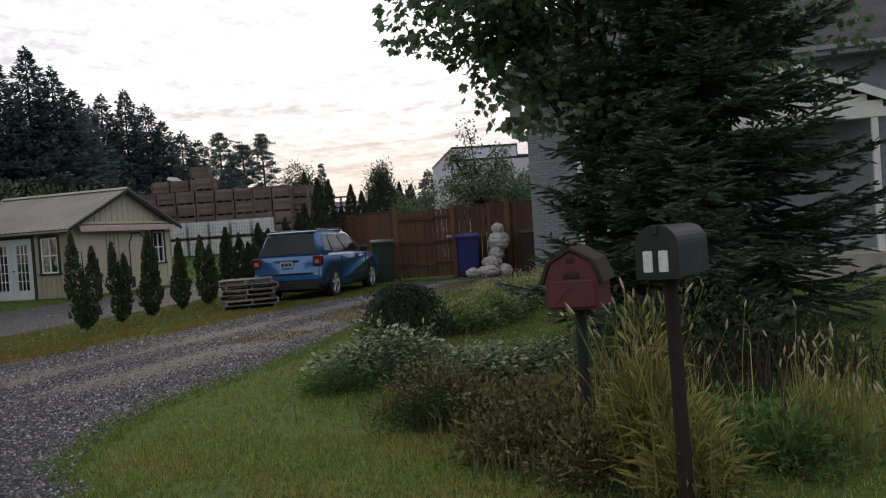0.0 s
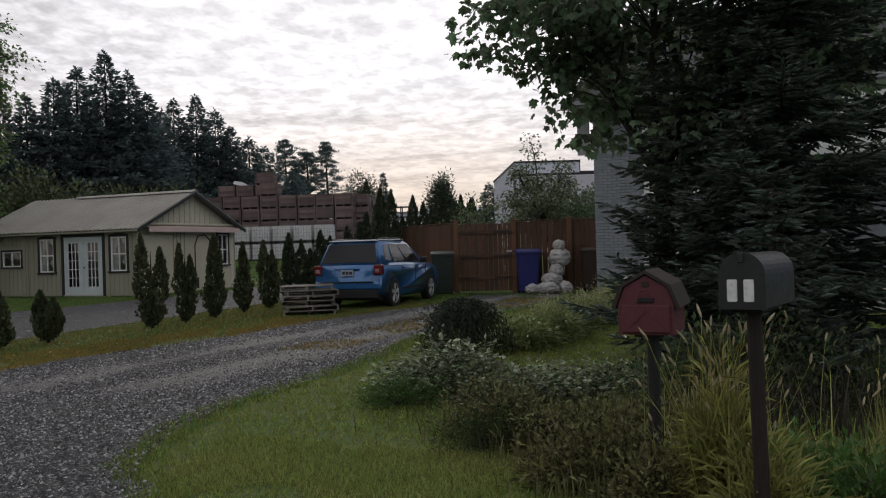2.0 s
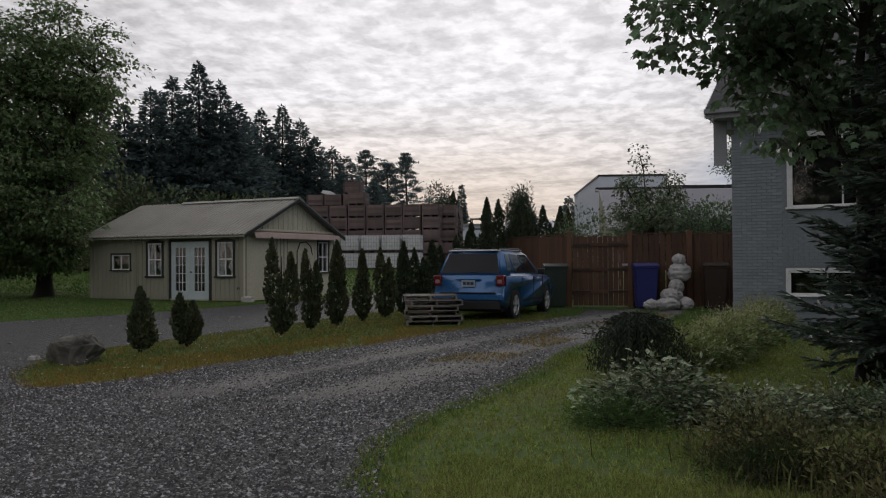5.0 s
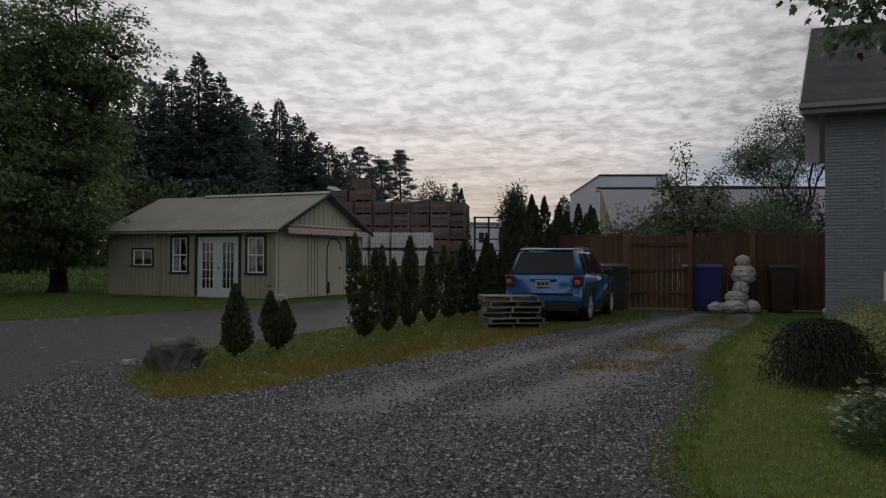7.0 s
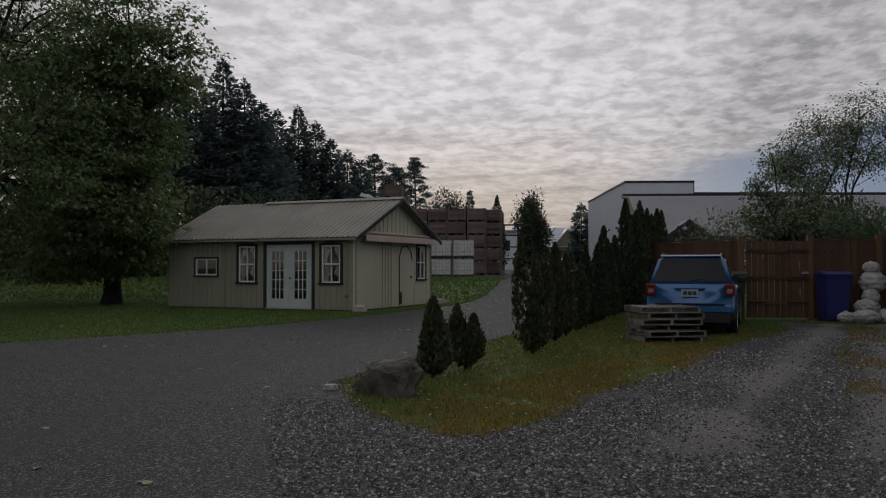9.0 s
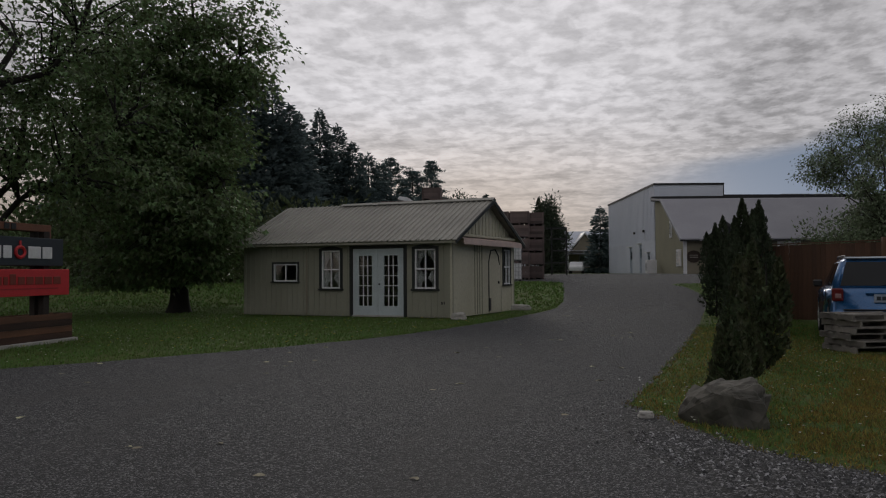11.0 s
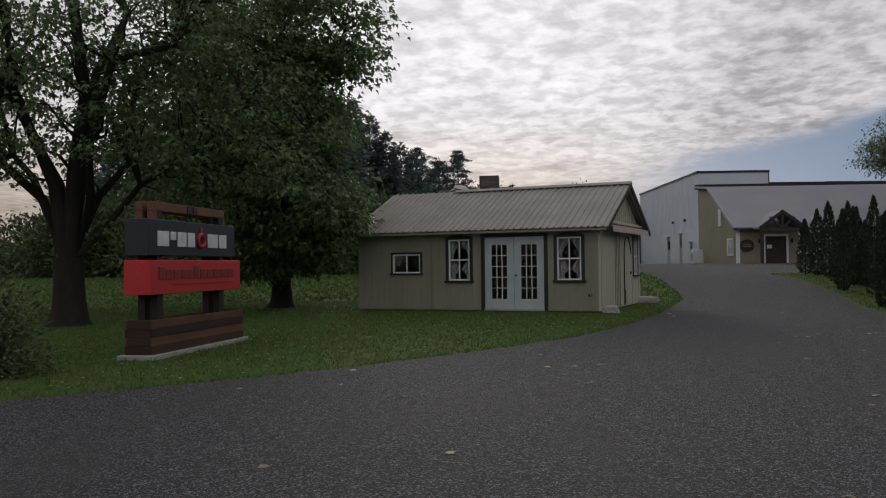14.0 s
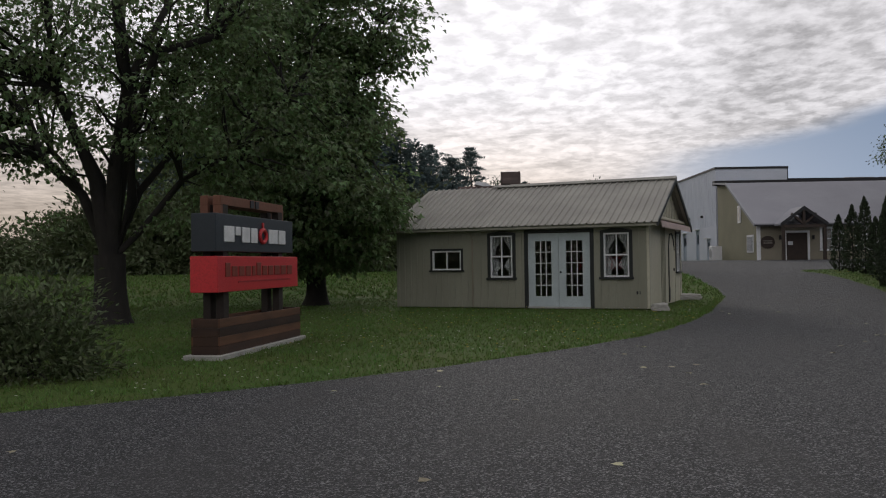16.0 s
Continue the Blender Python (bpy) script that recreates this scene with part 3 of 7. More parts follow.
def broad_tree(name, x, y, label, lobes, fork, trunk_r, stems, clumps, per, size, mat, seed, shape=STAR, spread=0.45, twigs=True, flat=0.42):
    """Trunk and limbs, and a crown of leaf sprays gathered inside ellipsoid lobes (cx, cy, cz, rx, ry, up, down, share)."""
    rng = np.random.default_rng(seed)
    t = thing(name, pose(x, y, gz(x, y) - 0.03), label, "tree")
    bm = bmesh.new()
    tube(bm, [(0, 0, -0.05), (0, 0, 0.08), (0.01, 0, 0.2), (0.02, 0, 0.38), (0.01, 0.01, 0.65), (0, 0.02, fork * 0.7), (0, 0, fork)], [trunk_r * k for k in (1.75, 1.5, 1.3, 1.15, 1.04, 0.96, 0.98)], 16, False)
    share = np.array([l[7] for l in lobes], float)
    share /= share.sum()
    cs, outs = [], []
    for l, s in zip(lobes, share):
        m = int(clumps * s)
        u = unit(rng.normal(size=(m, 3)))
        lump = np.array([1 + 0.42 * noise.noise((p[0] * 2.3 + seed, p[1] * 2.3, p[2] * 2.3)) for p in u])
        r = rng.uniform(0.12, 1.0, m) ** 0.42 * lump
        q = u * r[:, None] * np.array([l[3], l[4], 1.0])
        q[:, 2] = np.where(u[:, 2] > 0, u[:, 2] * l[5], u[:, 2] * l[6]) * r
        cs.append(q + np.array(l[:3]))
        outs.append(u)
    c, out = np.concatenate(cs), np.concatenate(outs)
    # main stems, then a branch to many of the sprays from the nearest stem
    lines = []
    for ax, ay, az, rr in stems:
        pts = bent((0, 0, fork - 0.15), (ax, ay, az), rng, 0.05, 6, 0.04)
        limb(bm, pts, trunk_r * rr, trunk_r * 0.12, 9)
        lines.append(np.array(pts))
    joints = np.concatenate([l[1:] for l in lines])
    for i in rng.permutation(len(c))[: len(c) // 2 if twigs else 0]:
        dist = np.linalg.norm(joints - c[i] + (0, 0, 0.8), axis=1)
        j = joints[int(np.argmin(dist))]
        limb(bm, bent(j, c[i], rng, 0.06, 3, 0.05), min(0.05, trunk_r * 0.14), 0.008, 4)
    part("trunk", bm, M_bark, t).data.shade_smooth()
    n = len(c) * per
    q = np.repeat(c, per, 0)
    o = np.repeat(out, per, 0)
    off = np.clip(rng.normal(size=(n, 3)), -1.5, 1.5) * (spread, spread, spread * flat)
    off[:, 2] -= 0.28 * np.linalg.norm(off[:, :2], axis=1)
    q = q + off
    d = unit(unit(off) * 0.9 + o * 0.5 + rng.normal(size=(n, 3)) * 0.5)
    d[:, 2] -= 0.45
    nrm = rng.normal(size=(n, 3)) * 0.55 + (0, 0, 1)
    L = size * rng.uniform(0.65, 1.25, n)
    v, f = scatter(shape, q, d, nrm, L, L * 1.05)
    raw("crown", v, f, mat, t)
    return t


def conifer(name, x, y, height, radius, seed, mat, label, group="", power=0.8, spray=0.46, droop=0.22):
    """A tapered trunk with whorls of drooping boughs, each a flat fan of needle sprays that turns up at its tip."""
    rng = np.random.default_rng(seed)
    t = thing(name, pose(x, y, gz(x, y) - 0.05), label, "tree", group)
    part("trunk", tube(bmesh.new(), [(0, 0, 0), (0, 0, height * 0.5), (0, 0, height * 0.97)], [height * 0.015 + 0.05, height * 0.009 + 0.03, 0.02], 7, False), M_bark, t)
    P, D, S = [], [], []
    levels = int(height / 0.30)
    for i in range(levels):
        k = (i + rng.uniform(0, 0.9)) / levels
        z = height * (0.03 + 0.96 * k) + rng.uniform(-0.3, 0.3) * (1 - k)
        full = radius * (1 - k) ** power + 0.12
        bulge = 1 + 0.28 * noise.noise((seed * 1.7, k * 7.0, 0.5))
        boughs = 9 if k < 0.75 else 7
        turn = rng.uniform(0, 6.28)
        for j in range(boughs):
            a = turn + 6.283 * (j + rng.uniform(-0.3, 0.3)) / boughs
            out = full * bulge * rng.uniform(0.5, 1.12)
            m = int(6 + 10 * min(out, 5.0))
            q = rng.uniform(0.12, 1.0, m) ** 0.8
            w = rng.normal(size=m) * 0.26 * out * (1.05 - q) * (0.4 + q)
            r = out * q
            ca, sa = math.cos(a), math.sin(a)
            zz = z - droop * out * q + 0.16 * out * q ** 3 - 0.25 * np.abs(w) + rng.normal(size=m) * 0.13
            P.append(np.stack([ca * r - sa * w, sa * r + ca * w, zz], 1))
            side = np.sign(w) * 0.55
            D.append(np.stack([ca - sa * side, sa + ca * side, -0.35 + 0.5 * q], 1) + rng.normal(size=(m, 3)) * 0.25)
            S.append(spray * (0.55 + 0.45 * (1 - k)) * rng.uniform(0.6, 1.25, m))
    tip = int(14 + height)
    P.append(np.stack([rng.normal(size=tip) * 0.07, rng.normal(size=tip) * 0.07, height * (0.93 + 0.07 * rng.uniform(size=tip))], 1))
    D.append(rng.normal(size=(tip, 3)) * 0.6 + (0, 0, 0.8))
    S.append(np.full(tip, spray * 0.5))
    P, D, S = np.concatenate(P), np.concatenate(D), np.concatenate(S)
    v, f = scatter(SPRAY, P, D, rng.normal(size=P.shape) * 0.7 + (0, 0, 0.9), S * 1.5, S * 0.7)
    raw("crown", v, f, mat, t)
    return t


def pine(x, y, height, radius, seed):
    """An open pine: bent boughs with tufts of needles at their ends."""
    rng = np.random.default_rng(seed)
    t = thing("pine_tree", pose(x, y, gz(x, y) - 0.05), "open-crowned dark pine far behind the yard", "tree", "pines behind the yard")
    bm = bmesh.new()
    tube(bm, [(0, 0, 0), (0.2, 0, height * 0.5), (0, 0.1, height * 0.97)], [0.28, 0.18, 0.04], 7, False)
    C = []
    for i in range(62):
        k = (i + 0.5) / 62
        z = height * (0.12 + 0.86 * k)
        a = i * 2.4 + rng.uniform(-0.4, 0.4)
        L = radius * (1 - k) ** 0.6 * rng.uniform(0.55, 1.2)
        end = np.array((math.cos(a) * L, math.sin(a) * L, z + 0.28 * L))
        limb(bm, bent((0, 0, z), end, rng, -0.08, 3, 0.03), 0.05, 0.02, 4)
        for q in (0.5, 0.72, 0.9, 1.02):
            C.append(np.array((0, 0, z)) * (1 - q) + end * q + rng.normal(size=3) * 0.16)
    part("trunk", bm, M_bark, t)
    C = np.repeat(np.array(C), 40, 0)
    off = unit(rng.normal(size=C.shape)) * rng.uniform(0.05, 0.55, len(C))[:, None] * (1, 1, 0.36)
    v, f = scatter(SPRAY, C + off, off + (0, 0, 0.28), rng.normal(size=C.shape), 0.34, 0.10)
    raw("crown", v, f, M_needle_hazed, t)


def spruce(x, y, height, radius, seed, label, m):
    """A near spruce: whorled boughs with twigs and side shoots, each shoot a flat brush of needles."""
    rng = np.random.default_rng(seed)
    t = thing("spruce_tree", pose(x, y, 0), label, "tree")
    bm = tube(bmesh.new(), [(0, 0, 0), (0, 0, height * 0.5), (0, 0, height * 0.98)], [0.016 * height, 0.011 * height, 0.008], 9, False)
    C, D, S = [], [], []
    for i in range(m):
        k = (i + rng.uniform(0, 1)) / m
        z = 0.08 * height + 0.9 * height * k ** 1.15
        a = i * 2.39996 + rng.uniform(-0.35, 0.35)
        L = radius * (1 - (z / height)) ** 0.85 * rng.uniform(0.72, 1.12) + 0.12
        ca, sa = math.cos(a), math.sin(a)
        pts = []
        ns = max(4, int(L / 0.085))
        rise = rng.uniform(-0.22, 0.26)
        for j in range(ns + 1):
            q = j / ns
            pts.append(np.array((ca * L * q, sa * L * q, z + L * (rise * q - 0.30 * q + 0.34 * q * q))))
        limb(bm, [tuple(p) for p in pts[:: max(1, ns // 4)]], 0.018, 0.005, 4)
        for j in range(1, ns + 1):
            q = j / ns
            fwd = pts[j] - pts[j - 1]
            fwd = fwd / np.linalg.norm(fwd)
            side = np.array((-sa, ca, 0))
            C.append(pts[j - 1]), D.append(fwd), S.append(0.13)
            tl = L * 0.42 * (1 - q) ** 0.75 * (0.35 + 0.65 * min(1, q * 4)) + 0.07
            for s in (-1, 1):
                w = fwd * 0.75 + side * s * rng.uniform(0.75, 1.1) + np.array((0, 0, rng.uniform(-0.45, 0.25)))
                w = w / np.linalg.norm(w)
                nt = max(1, int(tl / 0.075))
                for h in range(nt):
                    p = pts[j] + w * tl * (h / nt)
                    C.append(p), D.append(w), S.append(0.11)
                    if h:
                        for s2 in (-1, 1):
                            e = w + s2 * np.cross(w, (0, 0, 1)) * 0.8 + np.array((0, 0, rng.uniform(-0.3, 0.1)))
                            C.append(p), D.append(e), S.append(0.05 + 0.07 * (1 - h / nt))
    part("trunk", bm, M_bark, t)
    C, D, S = np.array(C), np.array(D), np.array(S) * rng.uniform(0.85, 1.25, len(S))
    v1, f1 = scatter(SPRAY, C, D, rng.normal(size=C.shape) * 0.35 + (0, 0, 1), S * 1.25, 0.036)
    v2, f2 = scatter(SPRAY, C, D, rng.normal(size=C.shape) + (1, 1, 0), S * 1.25, 0.030)
    raw("crown", np.concatenate([v1, v2]), f1 + (np.array(f2) + len(v1)).tolist(), M_needle, t)
    return t


def thuja(x, y, height, radius, seed, label, n=1500, twin=0.0, thin=0.3, mat=None):
    """A columnar cedar: flat upright sprays round one or two leaders."""
    rng = np.random.default_rng(seed)
    t = thing("cedar", pose(x, y, gz(x, y) - 0.02), label, "shrub", "cedars along the lane")
    part("trunk", tube(bmesh.new(), [(0, 0, 0), (0.01, 0, height * 0.35), (0, 0, height * 0.8)], [0.032, 0.022, 0.006], 6, False), M_bark, t)
    k = rng.uniform(0, 1, n) ** 0.95
    a = rng.uniform(0, 2 * math.pi, n)
    prof = np.clip((k + 0.06) * 4.5, 0.25, 1) ** 0.7 * (1 - k ** 1.7) ** 0.75
    bump = np.array([noise.noise((math.cos(p) * 1.3 + seed * 3.1, math.sin(p) * 1.3, q * height * 3.2)) for p, q in zip(a, k)])
    r = radius * prof * (1 + 0.55 * bump) * rng.uniform(0.12, 1.0, n) ** 0.45
    lead = np.where(rng.uniform(size=n) < 0.5, -1, 1) * radius * twin * np.minimum(1, k * 1.6)
    hh = np.where(lead < 0, height, height * (0.86 if twin else 1))
    c = np.stack([np.cos(a) * r + lead, np.sin(a) * r, 0.10 + k * (hh - 0.14)], 1)
    keep = (bump > -thin) | (rng.uniform(size=n) < 0.4)
    c, a = c[keep], a[keep]
    m = len(c)
    d = np.stack([np.cos(a) * 0.5, np.sin(a) * 0.5, np.ones(m)], 1) + rng.normal(size=(m, 3)) * 0.35
    nrm = np.stack([-np.sin(a), np.cos(a), np.zeros(m)], 1) + rng.normal(size=(m, 3)) * 0.8
    L = (0.06 + 0.016 * height) * rng.uniform(0.6, 1.4, m)
    v, f = scatter(STAR, c - unit(d) * L[:, None] * 0.5, d, nrm, L, L * 0.8)
    raw("crown", v, f, mat or M_thuja, t)
    return t


broad_tree("maple_tree", -25.0, 23.6, "large spreading maple with dense green leaves",
           [(-0.6, 0, 8.6, 5.8, 5.8, 6.0, 5.2, 1.0), (2.6, 1.0, 5.0, 3.1, 3.1, 3.0, 2.6, 0.34), (-5.0, -1.0, 5.6, 4.4, 4.0, 3.0, 3.0, 0.42)],
           1.65, 0.36, [(-5.2, 0.4, 8.5, 0.36), (-2.2, -1.8, 11.5, 0.62), (-0.6, 2.0, 13, 0.40), (2.0, -1.4, 12, 0.54), (3.6, 0.6, 9.0, 0.42), (3.8, 1.6, 5.5, 0.24), (-4.6, 3.0, 7.0, 0.26), (1.0, 4.4, 9.0, 0.3)],
           740, 62, 0.125, M_leaf_maple, 3, spread=0.40, flat=0.24)
broad_tree("maple_tree", -22.2, 31.3, "leafy maple standing close beside the shed", [(-0.5, 0, 7.0, 2.7, 3.2, 5.6, 4.0, 1.6), (0.9, -1.6, 3.4, 2.3, 2.2, 2.3, 2.3, 0.42), (2.2, -0.4, 9.0, 1.6, 1.6, 2.2, 1.7, 0.17), (2.1, -2.6, 2.9, 1.0, 1.0, 1.0, 0.9, 0.1), (-0.6, 0.2, 2.7, 1.9, 1.8, 1.4, 1.4, 0.24), (-1.4, -0.5, 2.0, 2.0, 1.9, 1.0, 1.0, 0.22), (0.8, -1.0, 2.0, 1.5, 1.5, 1.0, 0.9, 0.14), (-2.8, 0, 6.5, 2.6, 2.6, 4.5, 3.6, 0.5)], 2.0, 0.3,
           [(-2.2, 0, 8, 0.5), (0, 1, 11.5, 0.6), (2.2, 0, 9, 0.4), (2.0, -1.2, 4.5, 0.3)], 1080, 56, 0.17, M_leaf_maple, 4, spread=0.46, flat=0.24)
broad_tree("maple_tree", 1.9, 10.3, "dark young maple in front of the house", [(0.3, 0.2, 5.6, 2.5, 2.4, 3.4, 3.0, 1.0), (-1.25, 0.6, 4.6, 1.4, 1.4, 1.5, 1.4, 0.3), (1.8, 0.8, 4.2, 1.7, 1.6, 1.8, 1.7, 0.3), (-0.4, 0.2, 3.5, 0.9, 1.0, 1.0, 0.8, 0.12), (0.5, -0.1, 3.0, 0.9, 0.8, 1.0, 1.0, 0.2), (-1.15, 0.2, 3.4, 0.5, 0.6, 0.9, 0.7, 0.07)],
           2.2, 0.10, [(-1.5, 0.4, 4.9, 0.5), (-0.3, -0.6, 7.5, 0.6), (1.0, 0.9, 7.6, 0.6), (2.0, 0.2, 5.0, 0.5)], 310, 44, 0.115, M_leaf_dark, 5, LOBED, 0.24)
spruce(3.05, 9.5, 7.0, 2.4, 7, "dense dark spruce standing beside the mailboxes", 150)
spruce(1.9, 9.9, 3.8, 0.85, 8, "slim dark spruce against the house wall", 80)
spruce(2.35, 8.5, 2.75, 0.95, 9, "small upright young spruce in front of larger ones", 90)
spruce(2.3, 7.5, 1.85, 0.75, 10, "small upright young spruce in front of larger ones", 70)
for i, (x, y, h, r, tw) in enumerate(((-7.76, 12.3, 1.04, 0.22, 0.0), (-7.45, 13.2, 0.92, 0.22, 0.5), (-6.6, 15.3, 1.85, 0.24, 0.75), (-6.45, 16.6, 1.66, 0.19, 0.6), (-6.22, 17.7, 1.85, 0.25, 0), (-6.0, 19.0, 1.68, 0.22, 0), (-5.75, 20.2, 1.72, 0.26, 0.4), (-5.5, 21.3, 1.9, 0.28, 0), (-5.3, 22.3, 1.75, 0.30, 0.4), (-5.1, 23.3, 2.0, 0.33, 0), (-4.9, 24.3, 1.85, 0.33, 0.4), (-4.7, 25.3, 2.15, 0.36, 0), (-4.45, 26.2, 2.3, 0.38, 0))):
    thuja(x, y, h, r, 20 + i, "small young cedar beside the boulder" if i < 2 else "slim patchy green-brown cedar planted beside the lane", 2000, tw, mat=M_cedar_dark if i > 6 else None)
for i in range(17):
    y = 26.3 + 18.5 * i / 16
    thuja(lerp_edge(LANE_R, y) + 1.6, y, 3.0 + 0.5 * math.sin(i * 2.3), 0.47, 60 + i, "tall dark-green cedar in a close hedge row", 1700, mat=M_cedar_dark)
thuja(-4.0, 27.7, 3.45, 0.42, 96, "tall dark-green cedar at the end of the fence", 2300, mat=M_cedar_dark)
thuja(-4.6, 28.4, 2.7, 0.42, 95, "tall dark-green cedar at the end of the fence", 2000, mat=M_cedar_dark)
thuja(-3.0, 36.2, 3.0, 0.42, 94, "tall narrow dark cedar behind the fence", 1700, mat=M_cedar_dark)
thuja(-1.85, 38.4, 3.1, 0.38, 97, "tall narrow dark cedar behind the fence", 1400, mat=M_cedar_dark)
thuja(-9.7, 60.9, 5.6, 0.8, 98, "tall narrow dark cedar behind the fence", 1700, mat=M_cedar_dark)
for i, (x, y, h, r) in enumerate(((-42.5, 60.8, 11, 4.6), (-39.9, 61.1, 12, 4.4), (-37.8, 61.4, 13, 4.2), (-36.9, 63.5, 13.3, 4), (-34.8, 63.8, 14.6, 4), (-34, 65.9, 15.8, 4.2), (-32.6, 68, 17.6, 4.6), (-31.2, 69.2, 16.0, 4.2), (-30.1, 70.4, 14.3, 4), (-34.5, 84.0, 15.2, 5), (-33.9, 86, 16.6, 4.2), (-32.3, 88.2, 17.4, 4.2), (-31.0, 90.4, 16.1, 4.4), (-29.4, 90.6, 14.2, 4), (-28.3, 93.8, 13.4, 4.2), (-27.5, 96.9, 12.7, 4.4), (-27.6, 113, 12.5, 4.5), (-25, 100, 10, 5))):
    conifer("conifer_tree", x, y, h, r * 1.18, 100 + i, M_needle_hazed, "tall dark conifer behind the yard", group="conifers behind the yard", power=0.72)
for i, (x, y, h) in enumerate(((-29.6, 114.8, 15.8), (-26.8, 116, 14.4), (-24.4, 117.4, 15.6))):
    pine(x, y, h, 4.4, 140 + i)


def bush(name, x, y, label, rx, ry, h, clumps, per, size, mat, seed, shape=LEAF, z0=0.0, spread=0.16, lean=0.4, stems=14, category="shrub", width=0.75, level=1.0):
    """A shrub: stems from the ground and leaf clumps in an uneven dome."""
    rng = np.random.default_rng(seed)
    t = thing(name, pose(x, y, gz(x, y) - 0.02), label, category)
    u = unit(rng.normal(size=(clumps, 3)))
    u[:, 2] = np.abs(u[:, 2])
    lump = np.array([1 + 0.35 * noise.noise((p[0] * 2 + seed, p[1] * 2, p[2] * 2)) for p in u])
    r = rng.uniform(0.2, 1, clumps) ** 0.5 * lump
    c = u * r[:, None] * (rx, ry, h - z0) + (0, 0, z0)
    bm = bmesh.new()
    for i in range(stems):
        limb(bm, bent((rng.normal() * rx * 0.2, rng.normal() * ry * 0.2, 0), c[i % clumps], rng, 0.1, 3), 0.004 + h * 0.006, 0.003, 4)
    part("stem_tangle", bm, M_bark, t)["kind"] = "stuff"
    q = np.repeat(c, per, 0)
    off = rng.normal(size=q.shape) * spread
    d = off / spread * 0.5 + np.repeat(u, per, 0) * lean + rng.normal(size=q.shape) * 0.35
    d[:, 2] *= level
    L = size * rng.uniform(0.6, 1.3, len(q))
    p = q + off
    p[:, 2] = np.maximum(p[:, 2], 0.02)
    v, f = scatter(shape, p, d, rng.normal(size=q.shape) * 0.5 + (0, 0, 1), L, L * width)
    raw("leaves", v, f, mat, t)
    return t


# trees and bushes behind the fence
broad_tree("apple_tree", 1.9, 31.5, "thin-leaved apple tree behind the fence", [(0, 0, 2.6, 2.0, 1.6, 1.1, 1.3, 1.0), (-1.3, 0, 3.4, 0.35, 0.3, 1.2, 0.9, 0.13), (-0.7, 0, 4.0, 0.3, 0.3, 1.6, 0.9, 0.13), (0.4, 0, 3.4, 0.4, 0.4, 1.2, 0.9, 0.13)], 1.2, 0.12,
           [(-1.3, 0, 4.2, 0.4), (-0.7, 0, 5.2, 0.4), (1.2, 0.3, 3.2, 0.5), (0.4, 0, 4.2, 0.4)], 290, 34, 0.12, M_leaf_apple, 11, LEAF, 0.20)
broad_tree("locust_tree", 17.2, 73.0, "tall airy small-leaved tree beside the office", [(-1.8, 0, 9.6, 3.6, 3.2, 3.4, 3.0, 1.0), (2.8, 0, 11.4, 3.8, 3.4, 3.6, 3.6, 0.9), (-4.2, 0, 8.4, 1.8, 1.6, 1.6, 1.4, 0.25)], 3.5, 0.22,
           [(-3.6, 0, 9.6, 0.5), (-1.5, 0.5, 12.2, 0.55), (1.6, 0, 13.6, 0.6), (4.4, 0, 12.0, 0.5), (-5.2, 0, 8.4, 0.3)], 440, 40, 0.2, M_leaf_apple, 12, LEAF, 0.6)
bush("lilac_bush", 12.2, 60.0, "dark olive bush between the fence and the office", 3.4, 2.6, 5.4, 150, 60, 0.3, M_leaf_far, 19, spread=0.4)
bush("lilac_bush", 3.7, 29.5, "dense dark green bush behind the fence", 1.7, 1.4, 3.3, 130, 90, 0.16, M_leaf_dark, 13, spread=0.24)
bush("lilac_bush", -0.95, 30.0, "loose pale green bush behind the fence", 1.35, 1.1, 3.0, 120, 44, 0.12, M_leaf_apple, 14, spread=0.24)
bush("far_tree", -8.4, 122, "round-headed tree beyond the hedge", 2.4, 2.4, 10.6, 190, 90, 0.4, M_leaf_far, 15, spread=0.5, category="tree")
bush("far_tree", -20.3, 125, "round-headed tree beyond the harvest bins", 3.8, 3.0, 11.2, 190, 90, 0.4, M_leaf_far, 16, spread=0.6, category="tree")
conifer("conifer_tree", -1.4, 118, 9.0, 2.3, 161, M_needle_hazed, "dark conifer beside the warehouse", power=0.5)
conifer("conifer_tree", -17.3, 125, 11.6, 1.7, 162, M_needle_hazed, "narrow dark conifer beyond the harvest bins", power=0.8)
# thicket behind the big maple and along the field
for i, (x, y, rx, h) in enumerate(((-24.5, 56, 4.5, 5.0), (-42.0, 55, 5, 5.2), (-36, 54, 5, 6), (-44, 66, 6, 4.6), (-52, 66, 6, 4.0), (-62, 66, 7, 4.6), (-72, 64, 7, 4.0), (-84, 62, 8, 4.8), (-96, 60, 8, 4.2), (-30, 54, 5, 5.5))):
    bush("thicket_bush", x, y, "dark leafy thicket at the field's edge", rx, rx * 0.7, h, 150, 56, 0.42 if y > 50 else 0.3, M_leaf_thicket, 200 + i, spread=0.5)
bush("roadside_shrub", -21.2, 14.6, "dark green shrub on the lawn beside the road", 1.0, 0.8, 1.25, 120, 40, 0.10, M_leaf_thicket, 31, spread=0.14)
bush("roadside_shrub", -22.3, 14.9, "dark green shrub on the lawn beside the road", 1.1, 0.8, 1.05, 110, 40, 0.10, M_leaf_thicket, 32, spread=0.14)

